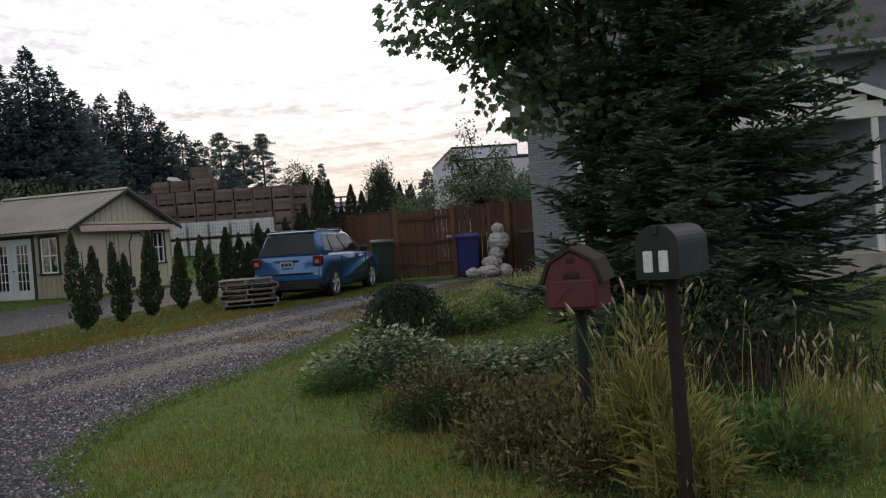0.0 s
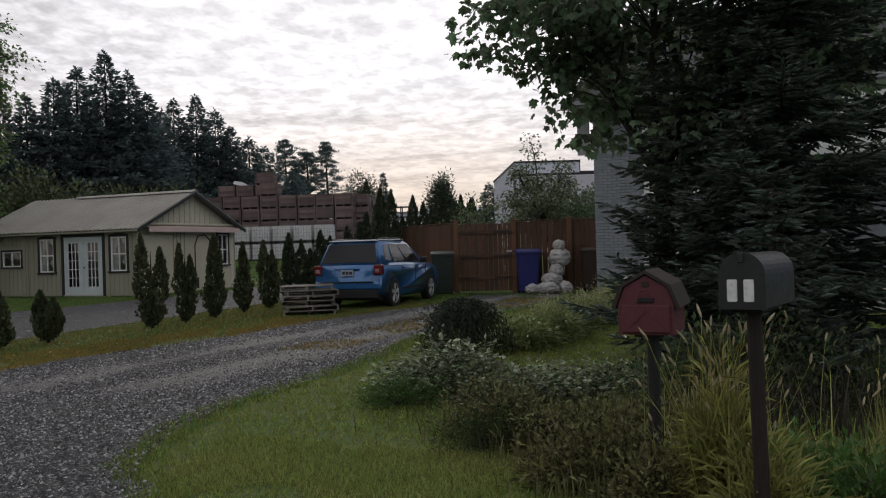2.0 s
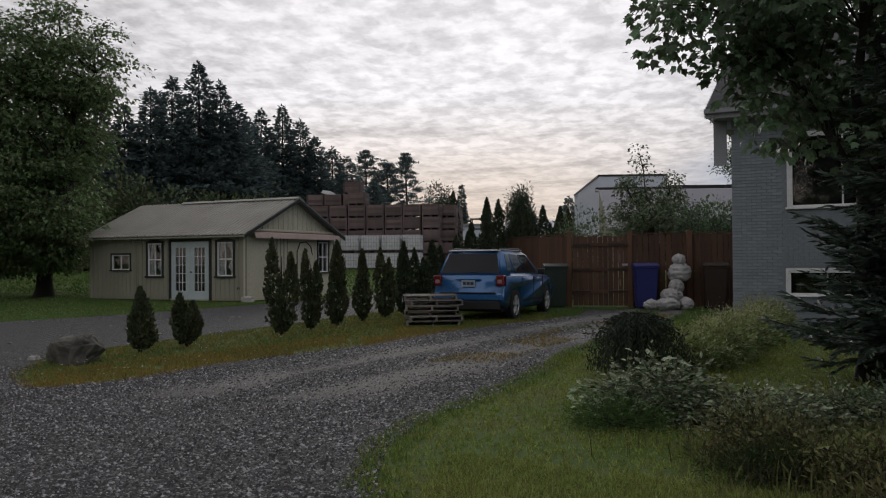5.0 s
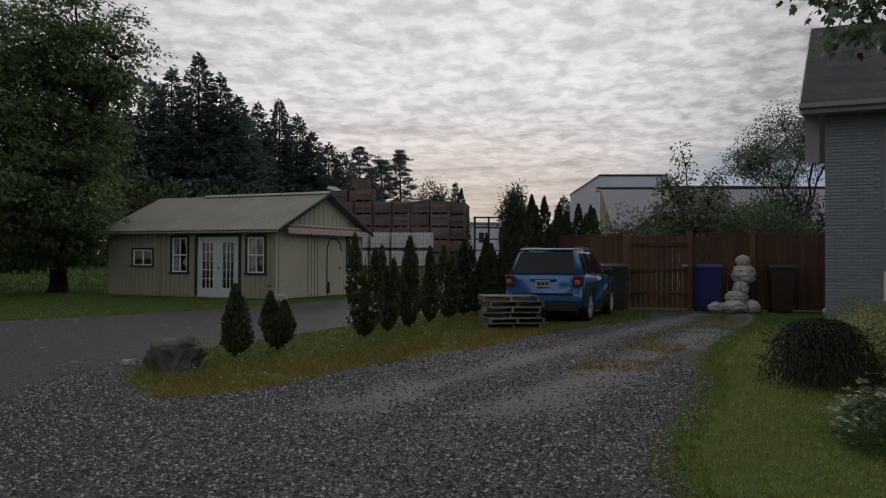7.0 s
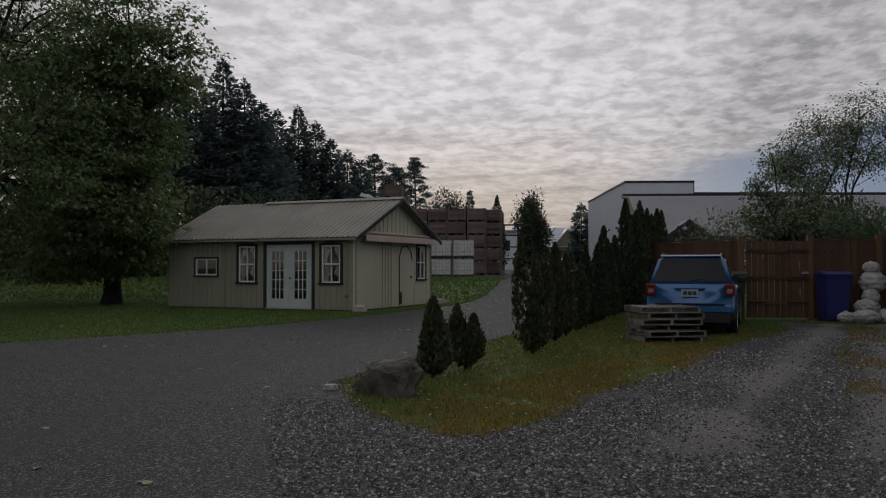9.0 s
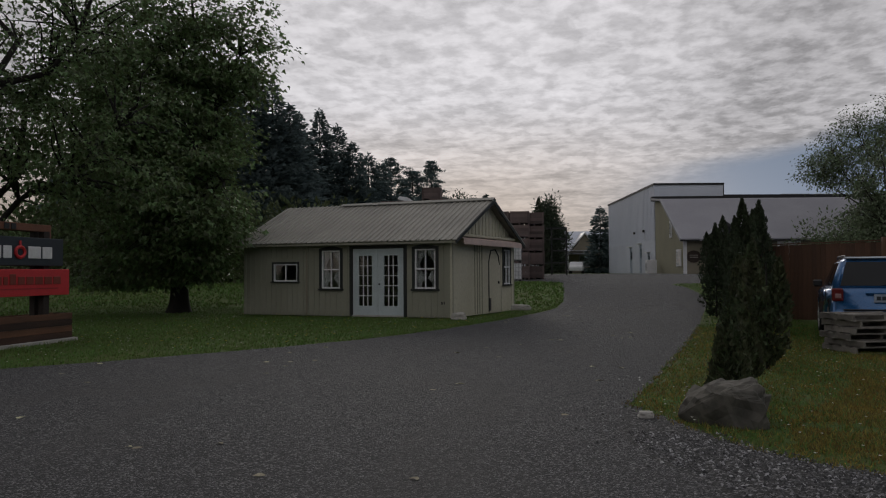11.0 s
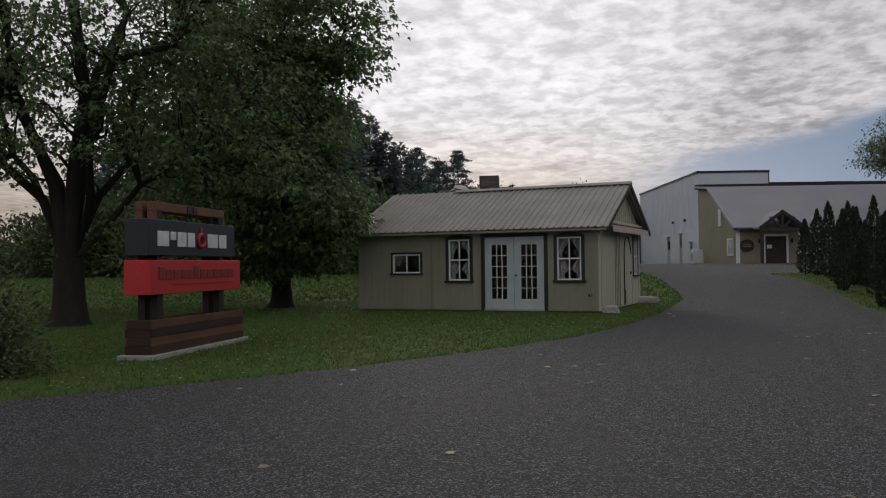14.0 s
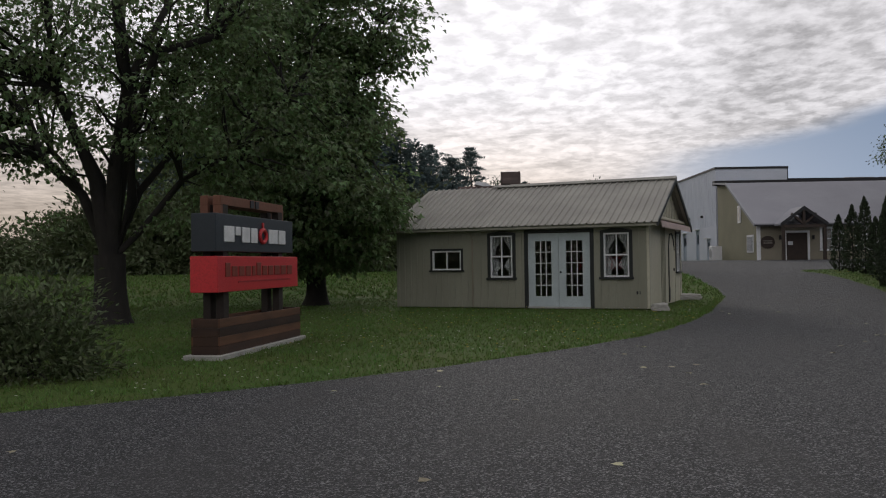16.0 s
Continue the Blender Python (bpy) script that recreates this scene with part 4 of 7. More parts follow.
# unseen trees added across the street: darker reflections, and a closed place behind the viewer
for i in range(9):
    bush("thicket_bush", -52 + 10 * i, -30 - 0.344 * (-52 + 10 * i), "unseen leafy trees across the street that darken window reflections", 6, 4, 6.5 + 1.2 * math.sin(i * 2.2), 110, 44, 0.6, M_leaf_thicket, 230 + i, spread=0.8)

# ---- shed ----
def wall_panel(x0, x1, z0, z1, y0, y1, holes=()):
    """A wall of real thickness in the xz plane with openings (xa, xb, za, zb) through it."""
    xs = sorted({x0, x1, *[h[0] for h in holes], *[h[1] for h in holes]})
    zs = sorted({z0, z1, *[h[2] for h in holes], *[h[3] for h in holes]})
    bm = bmesh.new()
    for a, b in zip(xs, xs[1:]):
        for c, d in zip(zs, zs[1:]):
            mx, mz = (a + b) / 2, (c + d) / 2
            if not any(h[0] < mx < h[1] and h[2] < mz < h[3] for h in holes):
                box(bm, a, b, y0, y1, c, d)
    bmesh.ops.remove_doubles(bm, verts=bm.verts, dist=1e-5)
    return bm


def window(parent, x0, x1, z0, z1, bars=(1, 1), trim=0.09, arch=False, curtain=False, frame_mat=None, turn=None, deep=0.06):
    """A window set in an opening of a wall whose outer face is y = 0: casing, sash, pane and curtains."""
    fm = frame_mat or M_dark_trim
    bm = boxes((x0 - trim, x0, -0.03, 0.0, z0, z1), (x1, x1 + trim, -0.03, 0.0, z0, z1))
    if arch:
        prism(bm, [(x0 - trim, z1)] + [(x0 - trim + (x1 - x0 + 2 * trim) * k / 10, z1 + trim * 0.7 + 0.06 * math.sin(math.pi * k / 10)) for k in range(11)] + [(x1 + trim, z1)], "y", -0.035, 0.0)
    else:
        box(bm, x0 - trim, x1 + trim, -0.03, 0.0, z1, z1 + trim)
    w = part("window", bm, fm, parent)
    part("sill", boxes((x0 - trim - 0.03, x1 + trim + 0.03, -0.07, 0.0, z0 - trim * 0.7, z0), bevel=0.006), fm, w)
    f = 0.042
    bm = boxes((x0, x0 + f, -0.012, deep, z0, z1), (x1 - f, x1, -0.012, deep, z0, z1), (x0 + f, x1 - f, -0.012, deep, z1 - f, z1), (x0 + f, x1 - f, -0.012, deep, z0, z0 + f))
    for i in range(bars[0]):
        c = x0 + (x1 - x0) * (i + 1) / (bars[0] + 1)
        box(bm, c - 0.015, c + 0.015, -0.006, deep - 0.01, z0 + f, z1 - f)
    for i in range(bars[1]):
        c = z0 + (z1 - z0) * (i + 1) / (bars[1] + 1)
        box(bm, x0 + f, x1 - f, -0.005, deep - 0.01, c - 0.02, c + 0.02)
    part("sash", bm, M_white, w)
    part("pane", boxes((x0 + 0.03, x1 - 0.03, 0.022, 0.028, z0 + 0.03, z1 - 0.03)), M_glass, w).visible_shadow = False
    if curtain:
        for s in (0, 1):
            bm = bmesh.new()
            n, m = 10, 8
            grid = []
            for j in range(m + 1):
                q = j / m
                gather = 0.46 - 0.34 * math.sin(math.pi * min(q * 1.25, 1)) ** 2 if q < 0.8 else 0.22
                row = []
                for i in range(n + 1):
                    k = i / n * gather * (x1 - x0)
                    x = x0 + 0.02 + k if s == 0 else x1 - 0.02 - k
                    row.append(bm.verts.new((x, 0.10 + 0.02 * math.sin(i * 2.1), z1 - 0.03 - q * (z1 - z0 - 0.06))))
                grid.append(row)
            for a, b in zip(grid, grid[1:]):
                for i in range(n):
                    bm.faces.new((a[i], a[i + 1], b[i + 1], b[i]))
            part("curtain", bm, M_curtain, w, "white net curtain tied back")
    if turn is not None:
        w.matrix_basis = turn
    return w


def ribbed_slope(x0, x1, ya, za, yb, zb, pitch):
    """One sheet of ribbed metal from the eave (ya, za) to the ridge (yb, zb)."""
    bm = bmesh.new()
    prof, x = [], x0
    while x < x1 - 1e-6:
        for dx, h in ((0.0, 0.0), (0.68, 0.0), (0.76, 0.032), (0.92, 0.032)):
            prof.append((min(x + dx * pitch, x1), h))
        x += pitch
    prof.append((x1, 0.0))
    lo = [bm.verts.new((p, ya, za + h)) for p, h in prof]
    hi = [bm.verts.new((p, yb, zb + h)) for p, h in prof]
    for i in range(len(prof) - 1):
        bm.faces.new((lo[i], lo[i + 1], hi[i + 1], hi[i]))
    r = bmesh.ops.extrude_face_region(bm, geom=bm.faces[:])
    for v in r["geom"]:
        if isinstance(v, bmesh.types.BMVert):
            v.co.z -= 0.02
    bmesh.ops.recalc_face_normals(bm, faces=bm.faces)
    return bm


def build_shed():
    W, D, H, R = 7.42, 5.4, 2.40, 3.62
    s = thing("shed", pose(-19.29, 29.80, 0, 0, 0, -17.8), "low sage-green wooden shed with a ribbed metal roof", "shed")
    wins = [(2.98, 3.64, 0.88, 2.06), (6.22, 6.90, 0.88, 2.06), (1.16, 2.07, 1.10, 1.66)]
    part("front_wall", wall_panel(0, W, 0.04, H, 0, 0.1, wins + [(4.09, 5.85, 0.04, 2.1)]), M_siding, s)
    part("rear_wall", boxes((0, W, D - 0.1, D, 0.04, H)), M_siding, s)
    part("end_wall", boxes((0, 0.1, 0.1, D - 0.1, 0.04, H)), M_siding, s)
    part("floor", boxes((0.1, W - 0.1, 0.1, D - 0.1, 0.02, 0.08)), M_old_wood, s)
    side_turn = pose(W, 0, 0, 0, 0, 90)
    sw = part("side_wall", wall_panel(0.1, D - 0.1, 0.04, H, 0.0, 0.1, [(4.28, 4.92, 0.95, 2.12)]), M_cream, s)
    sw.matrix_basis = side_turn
    for x in (0.0, W - 0.1):
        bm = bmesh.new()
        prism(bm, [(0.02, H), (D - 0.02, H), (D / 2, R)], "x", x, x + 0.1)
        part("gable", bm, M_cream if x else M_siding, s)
    k = (R - H) / (D / 2)
    ov = 0.34
    part("roof", ribbed_slope(-0.20, W + 0.30, -ov, H - ov * k + 0.06, D / 2, R + 0.06, 0.19), M_roof_metal, s)
    part("roof", ribbed_slope(-0.20, W + 0.30, D + ov, H - ov * k + 0.06, D / 2, R + 0.06, 0.19), M_roof_metal, s)
    cap = bmesh.new()
    prism(cap, [(D / 2 - 0.16, R + 0.035), (D / 2, R + 0.11), (D / 2 + 0.16, R + 0.035), (D / 2 + 0.16, R + 0.05), (D / 2, R + 0.13), (D / 2 - 0.16, R + 0.05)], "x", 2.1, W + 0.31)
    part("ridge_cap", cap, M_roof_metal, s)
    for ya, yb in ((-ov, D / 2), (D + ov, D / 2)):    # barge boards of the open gable
        bm = bmesh.new()
        za, zb = H - ov * k, R
        prism(bm, [(ya, za - 0.06), (ya, za + 0.05), (yb, zb + 0.05), (yb, zb - 0.06)], "x", W + 0.26, W + 0.30)
        part("barge_board", bm, M_dark_trim, s)
    part("fascia", boxes((-0.18, W + 0.26, -ov + 0.02, -ov + 0.04, H - ov * k - 0.035, H - ov * k + 0.02)), M_siding, s)
    for i in range(13):
        x = 0.1 + i * 0.58
        part("rafter_tail", boxes((x, x + 0.05, -ov + 0.04, 0.0, H - 0.16, H - 0.06)), M_siding, s)
    # boards and battens
    doors = [(3.95, 6.0)]
    for i in range(37):
        x = 0.02 + i * 0.203
        if 3.9 < x < 5.98:
            continue
        cuts = [w for w in wins if w[0] - 0.13 < x < w[1] + 0.10]
        spans = [(0.06, H - 0.02)] if not cuts else [(0.06, cuts[0][2] - 0.1), (cuts[0][3] + 0.17, H - 0.02)]
        for a, b in spans:
            if b - a > 0.08:
                part("batten", boxes((x, x + 0.034, -0.022, 0.0, a, b)), M_siding, s)
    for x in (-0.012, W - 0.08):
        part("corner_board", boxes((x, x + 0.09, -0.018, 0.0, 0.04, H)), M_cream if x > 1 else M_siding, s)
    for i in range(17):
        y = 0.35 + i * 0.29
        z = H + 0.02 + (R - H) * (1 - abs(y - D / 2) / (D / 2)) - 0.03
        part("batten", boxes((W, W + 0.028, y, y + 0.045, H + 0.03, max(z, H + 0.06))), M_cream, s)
    # the four darker sage strips stand in for dark grooves in the wall
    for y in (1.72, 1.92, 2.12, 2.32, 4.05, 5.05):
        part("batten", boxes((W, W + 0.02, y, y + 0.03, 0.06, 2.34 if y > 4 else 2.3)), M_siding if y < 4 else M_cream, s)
    for w in wins[:2]:
        window(s, *w, arch=True, curtain=True)
    window(s, *wins[2], bars=(1, 0), trim=0.06)
    window(s, 4.28, 4.92, 0.95, 2.12, trim=0.07, turn=side_turn)
    # french doors
    part("door_casing", boxes((3.99, 4.09, -0.035, 0.0, 0.04, 2.1)), M_dark_trim, s)
    part("door_casing", boxes((5.85, 5.95, -0.035, 0.0, 0.04, 2.1)), M_dark_trim, s)
    part("door_casing", boxes((3.99, 5.95, -0.04, 0.0, 2.1, 2.19)), M_dark_trim, s)
    for x in (4.10, 4.975):
        hole = (x + 0.20, x + 0.665, 0.36, 1.88)
        d = part("door", wall_panel(x, x + 0.865, 0.08, 2.09, -0.005, 0.04, [hole]), M_door_grey, s, "white glazed french door")
        for i in range(2):
            c = hole[0] + (hole[1] - hole[0]) * (i + 1) / 3
            part("glazing_bar", boxes((c - 0.011, c + 0.011, 0.0, 0.03, hole[2], hole[3])), M_white, d)
        for i in range(4):
            c = hole[2] + (hole[3] - hole[2]) * (i + 1) / 5
            part("glazing_bar", boxes((hole[0], hole[1], 0.002, 0.028, c - 0.011, c + 0.011)), M_white, d)
        part("pane", boxes((hole[0] - 0.01, hole[1] + 0.01, 0.012, 0.018, hole[2] - 0.01, hole[3] + 0.01)), M_glass, d).visible_shadow = False
        kx = x + 0.80 if x < 4.5 else x + 0.06
        if x > 4.5:
            part("door_knob", tube(bmesh.new(), [(kx, -0.05, 1.02), (kx, 0.0, 1.02)], [0.028, 0.02], 10), M_black, d)
    part("threshold", boxes((4.09, 5.85, -0.06, 0.06, 0.03, 0.08)), M_concrete, s)
    part("vent", boxes((7.08, 7.18, -0.02, 0.0, 0.42, 0.50)), M_black, s, "small black vent")
    # side door with an arched dark outline
    sd = bmesh.new()
    arc = [(2.92, 0.08), (2.92, 1.72), (3.10, 2.06), (3.50, 2.10), (3.80, 1.90), (3.88, 1.6)]
    for a, b in zip(arc, arc[1:]):
        tube(sd, [(W + 0.012, *a), (W + 0.012, *b)], [0.022, 0.022], 5)
    part("side_door_trim", sd, M_dark_trim, s)
    part("side_door", boxes((W + 0.001, W + 0.012, 2.95, 3.87, 0.08, 1.72)), M_cream, s)
    part("latch", boxes((W + 0.005, W + 0.05, 3.74, 3.80, 0.98, 1.06)), M_black, s)
    part("kick_plate", boxes((W + 0.014, W + 0.022, 2.96, 3.10, 0.12, 0.52)), M_black, s)
    # rolled awning over the side wall, with a scalloped valance
    aw = bmesh.new()
    n = 60
    top = [aw.verts.new((W + 0.02, 0.18 + 5.15 * i / n, 2.43)) for i in range(n + 1)]
    mid = [aw.verts.new((W + 0.30, 0.18 + 5.15 * i / n, 2.35)) for i in range(n + 1)]
    low = [aw.verts.new((W + 0.31, 0.18 + 5.15 * i / n, 2.20 - 0.025 * abs(math.sin(i * 0.8)))) for i in range(n + 1)]
    for a, b in ((top, mid), (mid, low)):
        for i in range(n):
            aw.faces.new((a[i], a[i + 1], b[i + 1], b[i]))
    part("awning", aw, M_awning, s, "faded pinkish striped awning")
    part("awning_box", boxes((W + 0.002, W + 0.16, 0.30, 5.10, 2.425, 2.51), bevel=0.02), M_cream, s)
    part("downpipe", tube(bmesh.new(), [(2.15, -0.02, 2.25), (2.38, -0.03, 2.12), (2.43, -0.03, 1.95), (2.43, -0.03, 0.06)], [0.022] * 4, 8), M_taupe, s)
    return s


build_shed()

# ---- fence ----
def build_fence():
    f = thing("fence", pose(0, 0, 0), "tall reddish-brown stained board fence", "fence")
    me = bpy.data.meshes.new("board")
    bm = boxes((-0.0705, 0.0705, -0.011, 0.011, 0.04, 2.05), bevel=0.004)
    bm.to_mesh(me)
    bm.free()
    me.materials.append(M_fence)
    runs = [((-3.8, 28.4), (-1.3, 24.75)), ((0.38, 24.6), (1.93, 24.5)), ((1.93, 24.5), (3.9, 24.4))]
    rng = random.Random(8)
    for (ax, ay), (bx, by) in runs:
        d = Vector((bx - ax, by - ay, 0))
        n = int(d.length / 0.142)
        rz = math.atan2(d.y, d.x)
        for i in range(n):
            b = new("board", me)
            b.parent = f
            b.matrix_basis = Matrix.Translation(Vector((ax, ay, rng.uniform(-0.012, 0.012))) + d * ((i + 0.5) / n)) @ Matrix.Rotation(rz, 4, "Z") @ Matrix.Rotation(rng.uniform(-0.004, 0.004), 4, "Y")
        for z in (0.35, 1.05, 1.7):
            r = part("rail", boxes((0, d.length, 0.013, 0.05, z, z + 0.09)), M_fence, f)
            r.matrix_basis = Matrix.Translation((ax, ay, 0)) @ Matrix.Rotation(rz, 4, "Z")
        r = part("cap_rail", boxes((0, d.length, -0.03, 0.05, 2.07, 2.10)), M_fence, f)
        r.matrix_basis = Matrix.Translation((ax, ay, 0)) @ Matrix.Rotation(rz, 4, "Z")
    for x, y in ((-1.35, 24.72), (0.33, 24.60), (1.93, 24.40), (-3.85, 28.45)):
        part("post", boxes((x - 0.07, x + 0.07, y - 0.07, y + 0.07, -0.1, 2.16), bevel=0.008), M_fence_post, f)
    g = thing("gate", pose(-1.25, 24.60, 0, 0, 0, -2), "brown board gate with black band hinges", "gate")
    for i in range(11):
        part("board", boxes((0.005 + i * 0.14, 0.132 + i * 0.14, -0.012, 0.012, 0.06, 2.02 + 0.015 * math.sin(i * 2.2))), M_fence, g)
    for z in (0.45, 1.08, 1.78):
        part("rail", boxes((0, 1.54, -0.05, -0.013, z - 0.05, z + 0.05)), M_fence, g)
        part("hinge", boxes((0.02, 0.5, -0.058, -0.05, z - 0.02, z + 0.02)), M_black, g)
        part("hinge", boxes((1.0, 1.5, -0.058, -0.05, z - 0.02, z + 0.02)), M_black, g)
    part("latch", boxes((1.36, 1.52, -0.066, -0.05, 1.18, 1.24)), M_galv, g)
    for z0, z1 in ((1.3, 1.5), (0.62, 0.8)):    # light through gaps where the boards part, put in as pale metal strips
        part("light_slot", boxes((1.30, 1.312, -0.054, -0.05, z0, z1)), M_galv, g)


build_fence()

# ---- buildings ----
def build_house():
    h = thing("house", pose(2.06, 18.9, 0.0, 0, 0, -18.9), "grey painted brick house with a shingled roof", "house")
    L, D, H = 13.0, 9.0, 4.45
    holes = [(1.15, 3.1, 2.40, 3.88), (1.10, 2.55, 0.60, 1.10)]
    part("front_wall", wall_panel(0.012, L, 0, H, 0.012, 0.25, holes), M_mortar, h)
    part("side_wall", boxes((0.012, 0.25, 0.25, D - 0.25, 0, H)), M_white_clad, h)
    part("side_wall", boxes((L - 0.25, L, 0.25, D - 0.25, 0, H)), M_brick, h)
    part("rear_wall", boxes((0.012, L, D - 0.25, D, 0, H)), M_brick, h)
    for x in (0.012, L - 0.25):
        bm = bmesh.new()
        prism(bm, [(0.02, H), (D - 0.02, H), (D / 2, H + 2.45)], "x", x, x + 0.24)
        part("gable", bm, M_white_clad, h)
    # roof planes with gutters
    for a, b in ((-0.5, D / 2), (D + 0.5, D / 2)):
        bm = bmesh.new()
        prism(bm, [(a, H - 0.02), (b, H + 2.72), (b, H + 2.60), (a, H - 0.12)], "x", -0.42, L + 0.4)
        part("roof", bm, M_shingle, h)
    for a, b in ((-0.5, D / 2), (D + 0.5, D / 2)):
        bm = bmesh.new()
        prism(bm, [(a, H + 0.02), (b, H + 2.76), (b, H + 2.54), (a, H - 0.16)], "x", -0.452, -0.425)
        part("rake_board", bm, M_white, h, "white rake board")
    # courses of shingles: thin lapped strips on the front plane
    bm = bmesh.new()
    for i in range(34):
        k = i / 34
        y, z = -0.5 + (D / 2 + 0.5) * k, H - 0.02 + 2.74 * k
        part("shingle_course", boxes((-0.42, L + 0.4, y, y + 0.16, z, z + 0.012 + 0.09)), M_shingle, h)
    part("soffit", boxes((-0.40, L + 0.38, -0.46, 0.012, H - 0.16, H - 0.12)), M_soffit, h)
    part("soffit", boxes((-0.40, 0.012, 0.012, D, H - 0.16, H - 0.12)), M_soffit, h)
    part("fascia", boxes((-0.42, L + 0.4, -0.53, -0.50, H - 0.18, H + 0.0)), M_soffit, h)
    bm = bmesh.new()
    prism(bm, [(-0.53, H - 0.10), (-0.63, H - 0.08), (-0.64, H + 0.01), (-0.60, H + 0.01), (-0.60, H - 0.05), (-0.53, H - 0.05)], "x", -0.44, L + 0.42)
    part("gutter", bm, M_soffit, h)
    part("corner_return", boxes((-0.36, -0.10, 0.03, 0.12, H - 1.1, H - 0.16)), M_soffit, h)
    window(h, *holes[0], bars=(1, 0), trim=0.06, frame_mat=M_white, deep=0.10)
    window(h, *holes[1], bars=(1, 0), trim=0.05, frame_mat=M_white, deep=0.10)
    # black sheet standing in for the shade of the unlit rooms
    part("interior", boxes((0.4, L - 0.4, 1.6, 1.7, 0.1, H - 0.2)), M_black, h)
    # porch with a small gabled roof
    q = 5.37
    p = bmesh.new()
    prism(p, [(q - 1.8, 3.08), (q - 1.8, 3.20), (q, 4.06), (q + 1.8, 3.20), (q + 1.8, 3.08), (q, 3.92)], "y", -1.75, 0.012)
    part("porch_roof", p, M_shingle, h)
    for s in (-1, 1):
        bm = bmesh.new()
        prism(bm, [(q + s * 1.84, 3.04), (q + s * 1.84, 3.20), (q, 4.08), (q, 3.90)], "y", -1.80, -1.75)
        part("porch_rake", bm, M_white, h, "white porch rake board")
    for k in range(6):    # lapped boards of the porch gable
        part("gable_board", boxes((q - 1.55 + 0.25 * k, q + 1.55 - 0.25 * k, -1.70 + 0.004 * (k % 2), -1.62, 3.05 + 0.135 * k, 3.18 + 0.135 * k)), M_white, h)
    part("porch_beam", boxes((q - 1.6, q + 1.6, -1.72, -1.58, 2.88, 3.05)), M_white, h)
    for x in (q - 1.5, q + 1.4):
        part("porch_post", boxes((x - 0.06, x + 0.06, -1.70, -1.58, 0.45, 2.88), bevel=0.01), M_white, h)
    part("porch_slab", boxes((q - 1.95, q + 2.65, -1.9, 0.0, -0.05, 0.45), bevel=0.015), M_concrete, h)
    part("porch_ceiling", boxes((q - 1.55, q + 1.55, -1.6, 0.0, 3.0, 3.05)), M_white, h)
    # bricks: the corner as single pieces, the rest joined
    me = bpy.data.meshes.new("brick")
    bm = boxes((0.005, 0.195, 0, 0.02, 0.004, 0.061), bevel=0.003)
    bm.to_mesh(me)
    bm.free()
    me.materials.append(M_brick)
    rest = bmesh.new()
    rng = np.random.default_rng(4)
    for r in range(4, 64):
        z = r * 0.0665
        for c in range(0, 20):
            x = (c - (0.5 if r % 2 else 0)) * 0.2
            if x < -0.01:
                x = 0.0
                if r % 2 == 0:
                    continue
            if any(a - 0.26 < x < b + 0.06 and lo - 0.11 < z < hi + 0.06 for a, b, lo, hi in holes):
                continue
            if c < 5 and r >= 6:
                b = new("brick", me)
                b.parent = h
                b.matrix_basis = Matrix.Translation((x, -0.004 - rng.uniform(0, 0.005), z))
            else:
                box(rest, x + 0.005, x + 0.195, -0.006 - rng.uniform(0, 0.004), 0.014, z + 0.004, z + 0.061)
    part("brickwork", rest, M_brick, h)["kind"] = "stuff"
    return h


build_house()


